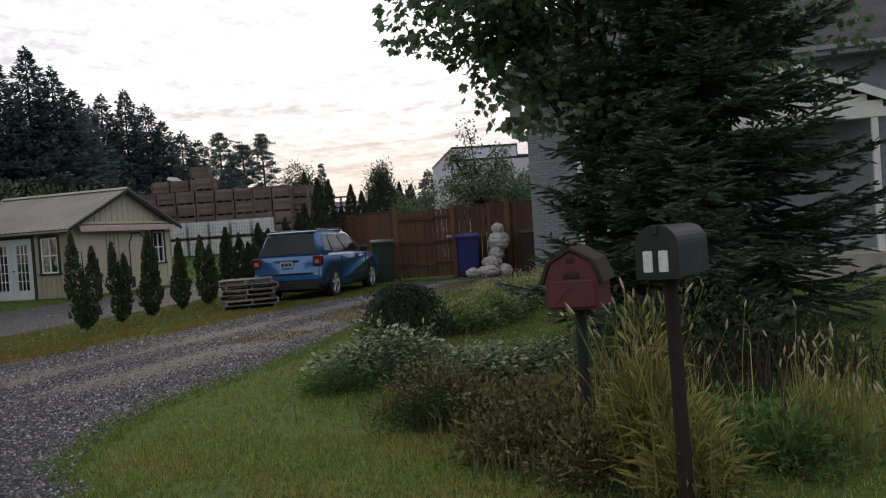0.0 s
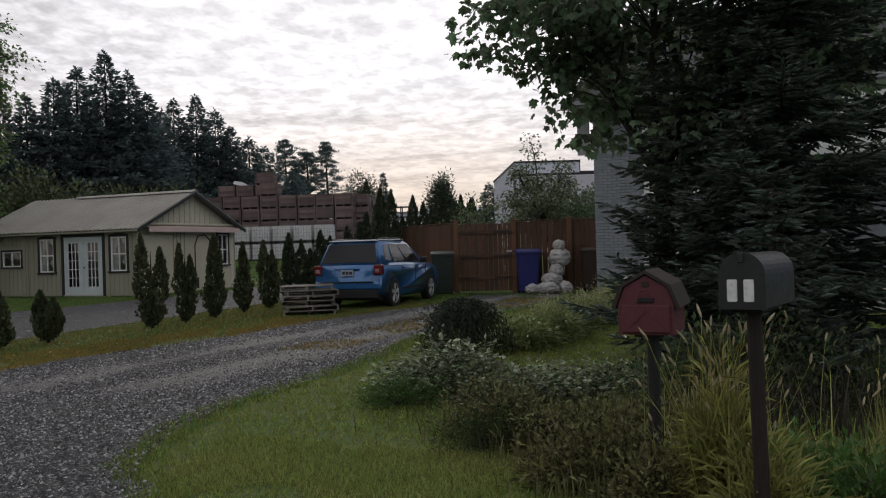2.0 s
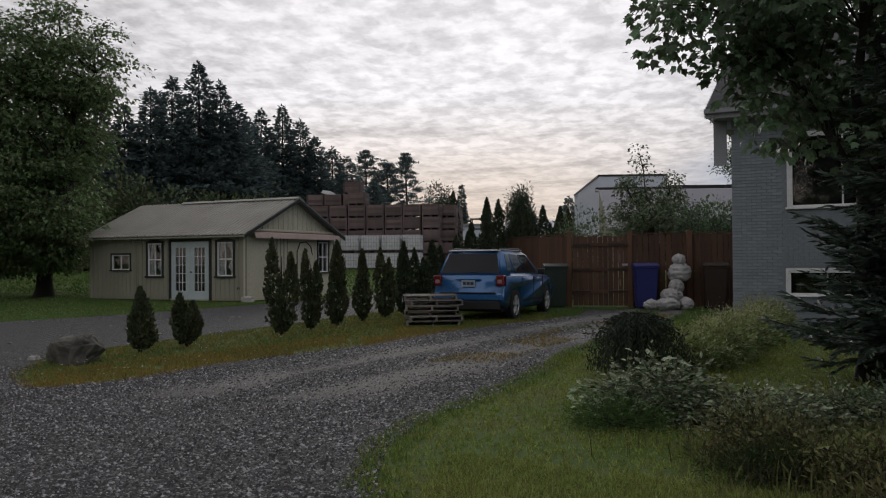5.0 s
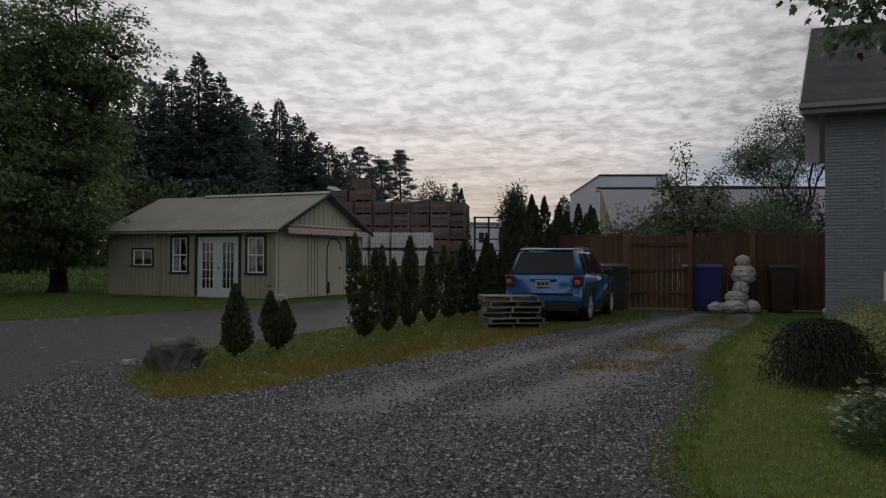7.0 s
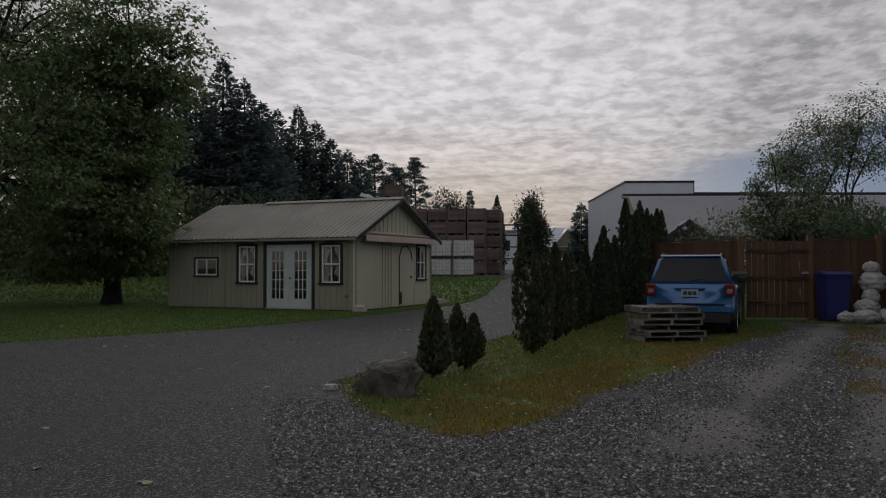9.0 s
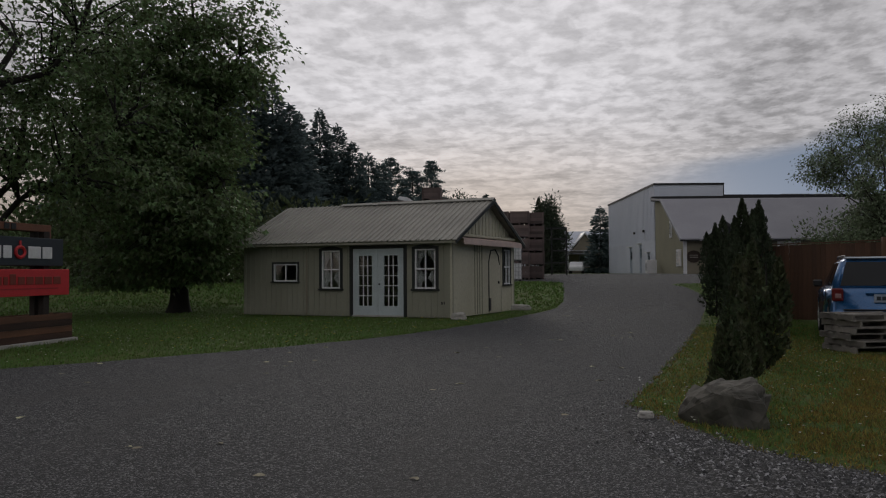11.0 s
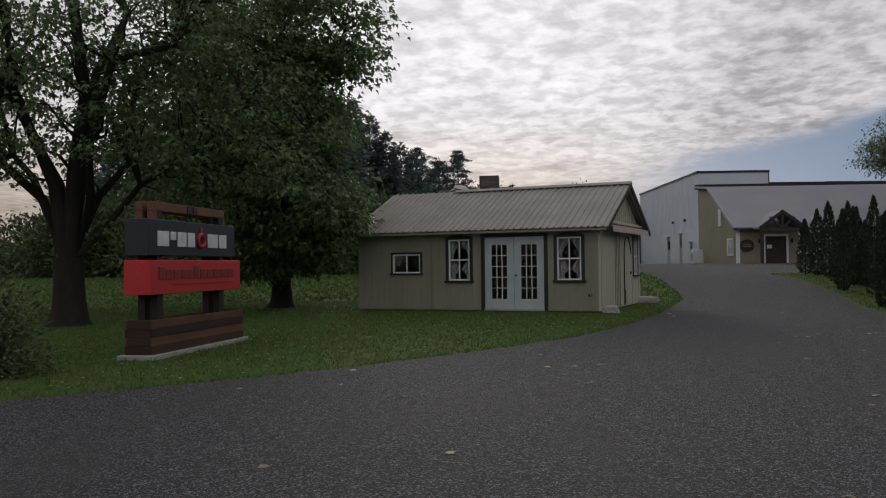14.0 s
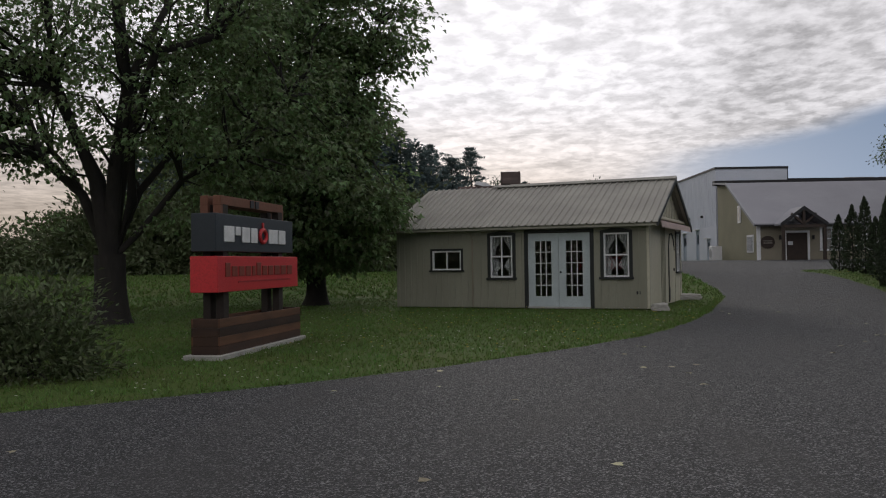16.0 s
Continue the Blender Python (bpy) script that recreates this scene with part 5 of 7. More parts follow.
def build_warehouse():
    w = thing("warehouse", pose(1.7, 88, 1.05, 0, 0, 5.2), "tall white metal-clad warehouse with black roof edges", "warehouse")
    part("front_wall", boxes((0, 6.8, 0, 0.2, -0.4, 8.9)), M_white_clad, w)
    sw = part("side_wall", wall_panel(0.2, 26, -0.4, 8.9, 0, 0.2, [(2.2, 3.2, 0.0, 2.2), (6.0, 7.2, 0.0, 3.2), (11, 12.4, 0.0, 3.0)]), M_white_clad, w)
    sw.matrix_basis = Matrix(((0, 1, 0, 0), (1, 0, 0, 0), (0, 0, 1, 0), (0, 0, 0, 1)))
    part("rear_wall", boxes((0.2, 6.8, 25.8, 26, -0.4, 8.9)), M_white_clad, w)
    part("side_wall", boxes((6.6, 6.8, 0.2, 25.8, -0.4, 8.9)), M_white_clad, w)
    part("roof", boxes((0.2, 6.6, 0.2, 25.8, 8.6, 8.8)), M_black, w)
    for r in ((-0.08, 6.9, -0.08, 0.0, 8.86, 9.06), (-0.08, 0.0, 0.0, 26.05, 8.86, 9.06), (6.8, 6.9, 0.0, 26.05, 7.9, 9.06)):
        part("roof_edge", boxes(r), M_black, w)
    for y0, y1, z1 in ((2.2, 3.2, 2.2), (6.0, 7.2, 3.2), (11, 12.4, 3.0)):
        d = part("door", boxes((0.06, 0.12, y0, y1, 0, z1)), M_door_blue, w)
        part("pane", boxes((0.04, 0.06, y0 + 0.2, y1 - 0.2, z1 * 0.55, z1 * 0.85)), M_glass, d)
        part("canopy", boxes((-0.35, 0.0, y0 - 0.15, y1 + 0.15, z1 + 0.02, z1 + 0.12)), M_white, d)
    for y in (4.5, 9.2):
        part("wall_lamp", boxes((-0.2, 0.0, y, y + 0.25, 4.4, 4.65), bevel=0.03), M_black, w)
    for i in range(41):
        y = 0.5 + i * 0.62
        part("cladding_rib", boxes((-0.03, 0.0, y, y + 0.05, 3.4, 8.8)), M_white_clad, w)
    lo = thing("rear_building", pose(1.7, 88, 1.05, 0, 0, 7.5), "long taupe building with a dark flat roof", "building")
    part("wall", boxes((6.95, 36, 1.2, 14, -0.4, 7.2)), M_taupe, lo)
    part("roof_edge", boxes((6.95, 36.3, 0.9, 14.2, 7.2, 8.0)), M_black, lo)
    for x, z in ((14, 8.0), (17.5, 8.0)):
        part("roof_unit", boxes((x, x + 3.0, 3, 5, z, z + 0.25), bevel=0.04), M_galv, lo)


build_warehouse()


def build_barn():
    b = thing("barn_office", pose(2.45, 76, 1.15, 0, 0, 4), "olive-sided office barn with a long grey roof", "office building")
    prof = [(0, -0.4), (0, 3.0), (7.2, 6.7), (11.2, 7.1), (11.2, -0.4)]
    bm = bmesh.new()
    prism(bm, prof, "x", 0, 0.25)
    part("gable_wall", bm, M_olive, b)
    wins = [(5.2, 6.8, 0.8, 2.55), (8.0, 9.6, 0.8, 2.55), (13.5, 15.3, 0.8, 2.55)]
    part("front_wall", wall_panel(0.25, 26, -0.4, 3.0, 0, 0.25, wins + [(2.35, 4.05, -0.1, 2.2)]), M_taupe, b)
    bm = bmesh.new()
    prism(bm, [(-0.55, 2.78), (-0.55, 2.95), (7.2, 6.95), (11.4, 7.35), (11.4, 7.2), (7.2, 6.78)], "x", -0.3, 26.2)
    part("roof", bm, M_barn_roof, b)
    part("roof_ridge", boxes((-0.35, 26.3, 10.9, 11.6, 7.1, 7.55)), M_black, b)
    bm = bmesh.new()
    prism(bm, [(-0.6, 2.72), (-0.6, 2.98), (7.2, 7.0), (11.4, 7.4), (11.4, 7.25), (7.2, 6.8)], "x", -0.42, -0.3)
    part("rake_board", bm, M_soffit, b)
    part("gutter", boxes((-0.4, 26.2, -0.68, -0.55, 2.74, 2.86)), M_black, b)
    part("corner_board", boxes((-0.03, 0.28, -0.06, -0.0, -0.4, 2.9)), M_white, b)
    for w in wins:
        window(b, *w, bars=(1, 1), trim=0.16, frame_mat=M_white, deep=0.1)
    side_turn = pose(0, 0, 0, 0, 0, -90)
    for y0, y1, z0, z1 in ((0.9, 2.3, 0.8, 1.95), (4.2, 4.75, 3.4, 4.6)):
        f = part("window", boxes((-0.06, 0.0, y0 - 0.16, y1 + 0.16, z0 - 0.16, z1 + 0.16)), M_white, b)
        part("pane", boxes((-0.08, -0.06, y0, y1, z0, z1)), M_glass, f)
        if y1 - y0 > 1:
            for k in range(1, 4):
                y = y0 + (y1 - y0) * k / 4
                part("glazing_bar", boxes((-0.095, -0.08, y - 0.025, y + 0.025, z0, z1)), M_white, f)
            part("glazing_bar", boxes((-0.094, -0.08, y0, y1, (z0 + z1) / 2 - 0.025, (z0 + z1) / 2 + 0.025)), M_white, f)
    part("wall_lamp", boxes((-0.3, 0.0, 4.35, 4.6, 5.2, 5.45), bevel=0.04), M_black, b)
    # entrance: double door, white casing, timber porch with a truss
    for r in ((2.18, 2.35, -0.06, 0.0, -0.1, 2.38), (4.05, 4.22, -0.06, 0.0, -0.1, 2.38), (2.35, 4.05, -0.06, 0.0, 2.2, 2.38)):
        part("door_casing", boxes(r), M_white, b)
    d = part("door", boxes((2.35, 4.05, 0.05, 0.12, -0.1, 2.2)), M_door_brown, b)
    part("notice", boxes((2.5, 2.9, 0.04, 0.05, 1.2, 1.5)), M_white, d)
    bm = bmesh.new()
    prism(bm, [(1.2, 2.75), (3.0, 4.05), (4.8, 2.75), (4.8, 2.9), (3.0, 4.22), (1.2, 2.9)], "y", -2.2, 0.6)
    part("porch_roof", bm, M_barn_roof, b)
    bm = bmesh.new()
    prism(bm, [(1.15, 2.62), (1.15, 2.92), (3.0, 4.26), (4.85, 2.92), (4.85, 2.62), (3.0, 3.95)], "y", -2.28, -2.2)
    part("porch_rake", bm, M_black, b)
    part("porch_tie_beam", boxes((1.25, 4.75, -2.2, -2.0, 2.55, 2.78)), M_door_brown, b)
    part("porch_king_post", boxes((2.9, 3.1, -2.2, -2.0, 2.78, 3.95)), M_door_brown, b)
    for s in (-1, 1):
        st = part("porch_brace", boxes((-0.08, 0.08, -2.2, -2.0, 0, 1.3)), M_door_brown, b)
        st.matrix_basis = pose(3.0, 0, 2.8, 0, s * 48, 0)
    for x in (1.4, 4.6):
        part("porch_post", boxes((x - 0.11, x + 0.11, -2.2, -1.98, -0.1, 2.6)), M_door_brown, b)
    bm = bmesh.new()
    prism(bm, [(0.85 + 0.62 * math.cos(a) * (1.0 if abs(math.cos(a)) < 0.8 else 0.93), 1.45 + 0.52 * math.sin(a)) for a in [2 * math.pi * k / 16 for k in range(16)]], "y", -0.08, 0.0)
    pl = part("plaque", bm, M_door_brown, b, "dark oval plaque with faint bars")
    for z in (1.35, 1.52):
        part("bar", boxes((0.5, 1.2, -0.1, -0.08, z, z + 0.08)), M_old_wood, pl)
    for x in (1.85, 4.5):
        part("wall_lamp", boxes((x - 0.08, x + 0.08, -0.2, 0.0, 1.65, 2.0), bevel=0.03), M_black, b)
    for i in range(1, 26):
        part("siding_seam", boxes((i * 1.0 - 0.015, i * 1.0 + 0.015, -0.012, 0.0, 2.62, 2.78)), M_black, b)
    u = thing("air_conditioner", pose(1.35, 84.0, 1.15, 0, 0, 4), "white outdoor air-conditioning unit beside the wall", "air conditioner")
    part("case", boxes((-0.9, 0.0, 0, 1.1, 0.0, 1.3), bevel=0.03), M_white, u)
    part("fan_grille", tube(bmesh.new(), [(-0.92, 0.55, 0.65), (-0.90, 0.55, 0.65)], [0.42, 0.42], 20), M_galv, u)


build_barn()


def build_far_house():
    f = thing("far_house", pose(-10.5, 128, 1.15, 0, 0, 6), "distant grey farmhouse with a pale metal roof", "house")
    part("wall", boxes((0, 16, 0, 8, -0.3, 3.4)), M_taupe, f)
    bm = bmesh.new()
    prism(bm, [(-0.6, 3.3), (8.6, 3.3), (4, 6.4)], "x", -0.5, 16.5)
    part("roof", bm, M_white_clad, f)
    bm = bmesh.new()
    prism(bm, [(5.5, 3.3), (9.5, 3.3), (7.5, 5.8)], "y", -0.5, 4)
    part("dormer", bm, M_taupe, f)
    for s in (-1, 1):
        bm = bmesh.new()
        prism(bm, [(7.5 + s * 2.4, 3.1), (7.5 + s * 2.4, 3.3), (7.5, 6.1), (7.5, 5.85)], "y", -0.9, 4)
        part("dormer_roof", bm, M_white, f)
    for x in (2, 6.8, 12):
        w = part("window", boxes((x - 0.1, x + 1.5, -0.08, 0, 0.9, 2.6)), M_white, f)
        part("pane", boxes((x, x + 1.4, -0.1, -0.08, 1.0, 2.5)), M_glass, w)
    part("porch_roof", boxes((4.5, 10.5, -2.2, 0, 2.8, 3.0)), M_barn_roof, f)
    for x in (4.7, 10.2):
        part("porch_post", boxes((x, x + 0.2, -2.1, -1.9, -0.3, 2.8)), M_white, f)
    c = thing("parked_car", pose(-4.9, 112, 1.15, 0, 0, 84), "white car parked far off in the yard", "car")
    bm = bmesh.new()
    prism(bm, [(-2.1, 0.35), (-2.15, 0.8), (-1.9, 1.0), (-1.2, 1.05), (-0.7, 1.5), (1.2, 1.5), (1.9, 1.0), (2.1, 0.9), (2.1, 0.35)], "y", -0.85, 0.85)
    bmesh.ops.bevel(bm, geom=bm.edges[:], offset=0.06, segments=2, affect="EDGES")
    part("body", bm, M_white, c)
    part("side_window", boxes((-0.9, 1.3, -0.87, 0.87, 1.05, 1.4)), M_glass, c)
    for x in (-1.35, 1.3):
        for y in (-0.78, 0.78):
            part("wheel", tube(bmesh.new(), [(x, y - 0.1, 0.33), (x, y + 0.1, 0.33)], [0.33, 0.33], 16), M_tyre, c)


build_far_house()


def build_far_shed():
    f = thing("far_shed", pose(-14.0, 100, 1.15), "pale grey metal-clad shed far behind the bins", "shed")
    part("wall", wall_panel(0, 4.3, -0.2, 4.4, 0, 0.2, [(2.3, 3.6, 2.2, 3.4)]), M_white_clad, f)
    part("side_wall", boxes((0, 0.2, 0.2, 6, -0.2, 4.4)), M_white_clad, f)
    part("side_wall", boxes((4.1, 4.3, 0.2, 6, -0.2, 4.4)), M_white_clad, f)
    part("rear_wall", boxes((0.2, 4.1, 5.8, 6, -0.2, 4.4)), M_white_clad, f)
    part("roof", boxes((-0.2, 4.5, -0.3, 6.2, 4.4, 4.6)), M_barn_roof, f)
    w = part("window", boxes((2.3, 3.6, 0.06, 0.12, 2.2, 3.4)), M_black, f)
    part("glazing_bar", boxes((2.91, 2.99, 0.04, 0.06, 2.2, 3.4)), M_white, w)


build_far_shed()

# ---- bins and totes in the yard ----
def build_bin(m):
    b = thing("harvest_bin", m, "stacked red-brown wooden harvest bin", "bin", "stacked harvest bins")
    for k in range(4):
        z = 0.13 + k * 0.1700
        for y in (-0.6, 0.572):
            part("side_board", boxes((-0.6, 0.6, y, y + 0.028, z, z + 0.164)), M_bin_wood, b)
        for x in (-0.6, 0.572):
            part("end_board", boxes((x, x + 0.028, -0.572, 0.572, z, z + 0.164)), M_bin_wood, b)
    for x in (-0.57, 0.49):
        for y in (-0.62, 0.60):
            part("corner_post", boxes((x, x + 0.08, y, y + 0.02, 0.10, 0.815)), M_bin_wood, b)
    for x in (-0.6, -0.05, 0.5):
        part("skid", boxes((x, x + 0.1, -0.6, 0.6, 0.0, 0.1)), M_bin_wood, b)
    part("floor_board", boxes((-0.57, 0.57, -0.57, 0.57, 0.1, 0.125)), M_bin_wood, b)
    return b


def build_bins():
    base = gz(0, 59.2)
    size = Matrix.Diagonal((1.055, 1.055, 1.104, 1))
    first = build_bin(pose(-10.95, 58.9, base) @ size)
    rng = random.Random(2)
    stacks = [(c, 0, 5) for c in range(9)]
    stacks[4] = (4, 0, 6)
    stacks += [(-0.72, 1, 5), (-0.72, 2, 5), (-0.72, 3, 5), (0.3, 1, 5), (4.5, 1, 7), (5.6, 1, 6), (6.6, 1, 6)]
    for c, row, n in stacks:
        for r in range(n):
            if (c, row, r) == (0, 0, 0):
                continue
            copy_thing(first, pose(-10.95 - c * 1.335 + rng.uniform(-0.02, 0.02), 58.9 + row * 1.34 + rng.uniform(-0.03, 0.03), base + r * 0.90, 0, 0, rng.uniform(-1.2, 1.2)))
    sheet = bmesh.new()
    prism(sheet, [(-0.55, 0.0), (0.55, 0.0), (0.62, 0.10), (0.1, 0.28), (-0.5, 0.22)], "y", -0.5, 0.5)
    sh = part("sheet", sheet, M_white)
    sh.matrix_world = pose(-10.95 - 5.9 * 1.335, 60.2, base + 6 * 0.90, 0, 14, 10)
    tagged(sh, "crumpled white plastic sheet on a bin stack", "sheet")


build_bins()


def build_tote(m):
    t = thing("liquid_tote", m, "white plastic liquid tote in a metal cage", "tote", "stacked liquid totes")
    part("tank", boxes((-0.58, 0.58, -0.48, 0.48, 0.16, 1.12), bevel=0.05), M_tote, t)
    part("cap", tube(bmesh.new(), [(0, 0, 1.12), (0, 0, 1.16)], [0.12, 0.12], 12), M_black, t)
    for k in range(8):
        x = -0.6 + 1.2 * k / 7
        part("cage_bar", boxes((x - 0.012, x + 0.012, -0.512, -0.49, 0.14, 1.14)), M_galv, t)
    for k in range(5):
        z = 0.18 + 0.92 * k / 4
        part("cage_bar", boxes((-0.61, 0.61, -0.53, -0.512, z - 0.012, z + 0.012)), M_galv, t)
        part("cage_bar", boxes((0.60, 0.62, -0.5, 0.5, z - 0.012, z + 0.012)), M_galv, t)
    part("pallet", boxes((-0.6, 0.6, -0.5, 0.5, 0.10, 0.14)), M_black, t)
    for x in (-0.6, -0.08, 0.44):
        part("pallet_block", boxes((x, x + 0.16, -0.5, 0.5, 0.0, 0.10)), M_black, t)
    return t


def build_totes():
    base = gz(0, 53.6) - 0.01
    first = build_tote(pose(-11.35, 53.6, base))
    for c in range(6):
        for r in range(2):
            if c or r:
                copy_thing(first, pose(-11.35 - c * 1.36, 53.6, base + r * 1.15))


build_totes()


def build_rack():
    """A dark open rack of crates beside the bins."""
    r = thing("crate_rack", pose(-9.9, 73.0, gz(0, 73)) @ Matrix.Scale(1.1, 4), "dark open metal rack beside the bins", "rack")
    for x in (0, 1.1, 2.2):
        part("upright", boxes((x, x + 0.08, 0, 0.08, 0, 3.6)), M_black, r)
        part("upright", boxes((x, x + 0.08, 1.0, 1.08, 0, 3.6)), M_black, r)
    for z in (0.9, 1.8, 2.7, 3.5):
        part("shelf", boxes((0, 2.28, 0, 1.08, z, z + 0.08)), M_black, r)


build_rack()

# ---- ground cover: grass, stones, flowers ----
LL, LR, GL, GR = (np.array(e, float) for e in (LANE_L, LANE_R, GR_L, GR_R))


APRON = np.array([(-7.0, 8.5), (-7.2, 8.9), (-7.75, 9.4), (-8.15, 10.0), (-8.5, 11), (-8.9, 12.2)])


def side(edge, y):
    return np.interp(y, edge[:, 1], edge[:, 0])


def on_lane(x, y, pad=0.0):
    return (x > side(LL, y) + pad) & (x < side(LR, y) - pad)


def on_gravel(x, y, pad=0.0):
    apron = (y > 8.5) & (y < 12.2) & (x < side(APRON, y) - pad) & (x > side(LR, y) - 0.1)
    return ((x > side(GL, y) + pad) & (x < side(GR, y) - pad) & (y < 24)) | apron


def street_q(x, y):
    """Metres from the street's edge, measured away from the street."""
    return (x + 6) * math.sin(radians(19)) + (y - 2.1) * math.cos(radians(19)) - 1.3


def area(x0, x1, y0, y1, n, seed):
    rng = np.random.default_rng(seed)
    return rng, rng.uniform(x0, x1, n), rng.uniform(y0, y1, n)


TIP = (np.array([(-0.5, 0, 0), (0.5, 0, 0), (0.1, 1, 0.15)]), [(0, 1, 2)])


def grass(name, label, x0, x1, y0, y1, n, h, mat, seed, keep, width=0.009, blades=3, shape=None):
    rng, x, y = area(x0, x1, y0, y1, n, seed)
    k = keep(x, y)
    x, y = np.repeat(x[k], blades), np.repeat(y[k], blades)
    m = len(x)
    x, y = x + rng.normal(size=m) * 0.014, y + rng.normal(size=m) * 0.014
    z = np.array([gz(0, v) for v in y]) - 0.004
    d = rng.normal(size=(m, 3)) * 0.5 + (0, 0, 0.9)
    v, f = scatter(shape or TIP, np.stack([x, y, z], 1), d, rng.normal(size=(m, 3)), h * rng.uniform(0.5, 1.3, m), width)
    ob = raw(name, v, f, mat)
    return tagged(ob, label, "grass", kind="stuff")


def patches(x, y, s, lo, seed):
    return np.array([noise.noise((a * s + seed, b * s, seed)) for a, b in zip(x, y)]) > lo


lawn = lambda x, y: ~on_lane(x, y, 0.05) & ~on_gravel(x, y, 0.1) & (street_q(x, y) > 0.05)
grass("lawn_grass", "short green lawn grass in front of the garden", -3.2, 4.5, 3.0, 12.5, 48000, 0.042, M_grass_front, 1, lambda x, y: lawn(x, y) & ~(patches(x, y, 0.9, -0.05, 12) & (street_q(x, y) < 3.9) & (np.sin(x * 531.0 + y * 977.0) < -0.4)))
grass("lawn_grass", "short green lawn grass beside the house", -2.2, 9, 11.5, 19.5, 20000, 0.055, M_grass_front, 2, lambda x, y: lawn(x, y) & (y > 11.5), 0.012)
grass("verge_grass", "green grass round the row of cedars", -9.2, -2.5, 8.7, 25, 18000, 0.06, M_grass, 3, lambda x, y: lawn(x, y) & ((x < side(GL, y) - 0.8) | patches(x, y, 1.1, 0.12, 31)), 0.010)
grass("verge_grass", "dry orange-brown grass along the gravel edge", -9.2, -1.5, 8.5, 21, 90000, 0.045, M_dry_grass, 4, lambda x, y: lawn(x, y) & (x > side(GL, y) - 1.5) & (x < side(GL, y) + 0.15) & patches(x, y, 0.9, -0.3, 5), 0.010)
grass("drive_grass", "sparse weeds growing between the wheel tracks", -4.0, 1.6, 11.5, 22, 26000, 0.05, M_dry_grass, 6, lambda x, y: (np.abs(x - (0.28 * side(GL, y) + 0.72 * side(GR, y))) < 0.5) & patches(x, y, 0.6, -0.12, 9), 0.012)
grass("drive_grass", "green weeds along the gravel by the fence", -4.6, 2.2, 17, 24.4, 12000, 0.07, M_grass, 7, lambda x, y: (~on_gravel(x, y, 0.1)) | patches(x, y, 0.8, 0.28, 3), 0.012)
grass("lawn_grass", "green lawn grass round the sign and shed", -27, -8.5, 11, 34, 60000, 0.065, M_grass, 8, lambda x, y: lawn(x, y) & (x < side(LL, y)), 0.014)
grass("verge_grass", "green grass beside the cedar hedge", -7.5, 3, 24, 53, 16000, 0.08, M_grass, 9, lambda x, y: (x > side(LR, y) + 0.05) & (x < side(LR, y) + 2.6), 0.016)
grass("lawn_grass", "dry straw-coloured patches in the front lawn", -2.2, 1.2, 3.0, 6.4, 26000, 0.045, M_straw, 16, lambda x, y: lawn(x, y) & patches(x, y, 0.9, -0.12, 12) & (street_q(x, y) < 3.9), 0.008)
grass("verge_grass", "thin yellow-green grass on the verge", -9.0, -2.0, 8.7, 24, 30000, 0.045, M_dry_grass, 17, lambda x, y: lawn(x, y) & (x < side(GL, y)), 0.011)
grass("field_grass", "rough yellow-green grass of the field behind the shed", -48, -8.5, 24, 62, 34000, 0.13, M_grass, 15, lambda x, y: lawn(x, y) & (x < side(LL, y)) & ((y > 34) | (x < -27)), 0.05)
grass("verge_grass", "longer grass fringing the lawn's edge", -24, -8.5, 10.5, 40, 60000, 0.085, M_grass, 10, lambda x, y: (x < side(LL, y) - 0.0) & (x > side(LL, y) - 0.28), 0.012)
grass("verge_grass", "longer grass fringing the gravel drive", -3.4, 0.8, 4.4, 20, 20000, 0.07, M_grass, 14, lambda x, y: (x > side(GR, y) - 0.12) & (x < side(GR, y) + 0.25), 0.010)


def flowers(name, label, x0, x1, y0, y1, n, mat, seed, keep, size):
    rng, x, y = area(x0, x1, y0, y1, n, seed)
    k = keep(x, y)
    x, y = np.repeat(x[k], 5), np.repeat(y[k], 5)
    a = np.tile(np.arange(5) * 2 * math.pi / 5, k.sum())
    z = np.array([gz(0, v) for v in y]) + 0.075
    d = np.stack([np.cos(a), np.sin(a), np.full(len(a), 0.5)], 1)
    v, f = scatter(LEAF, np.stack([x, y, z], 1), d, np.tile((0.0, 0, 1), (len(a), 1)), size, size)
    tagged(raw(name, v, f, mat), label, "flowers", kind="stuff")


flowers("clover_flowers", "small white clover heads in the lawn", -22, -9, 12, 28, 700, M_petal, 21, lambda x, y: lawn(x, y) & (x < side(LL, y)), 0.022)
flowers("clover_flowers", "small white clover heads beside the cedars", -9, -5, 9, 20, 260, M_petal, 22, lambda x, y: lawn(x, y) & (x < side(GL, y)), 0.018)
flowers("dandelion_flowers", "small yellow flowers in the lawn", -20, -9, 17, 34, 320, M_petal_yellow, 23, lambda x, y: lawn(x, y) & (x < side(LL, y)), 0.03)
flowers("dandelion_flowers", "small yellow flowers along the hedge", -7, 0, 18, 45, 400, M_petal_yellow, 24, lambda x, y: (x > side(LR, y)) & (x < side(LR, y) + 1.2), 0.04)


def worn(x, y):
    """How far a place lies inside one of the two worn wheel tracks."""
    u = x - TRACK_LEAN * y - TRACK_AT
    return np.where(y > 8.4, 0.38, -0.3) - np.minimum(np.abs(u), np.abs(u - TRACK_GAP))


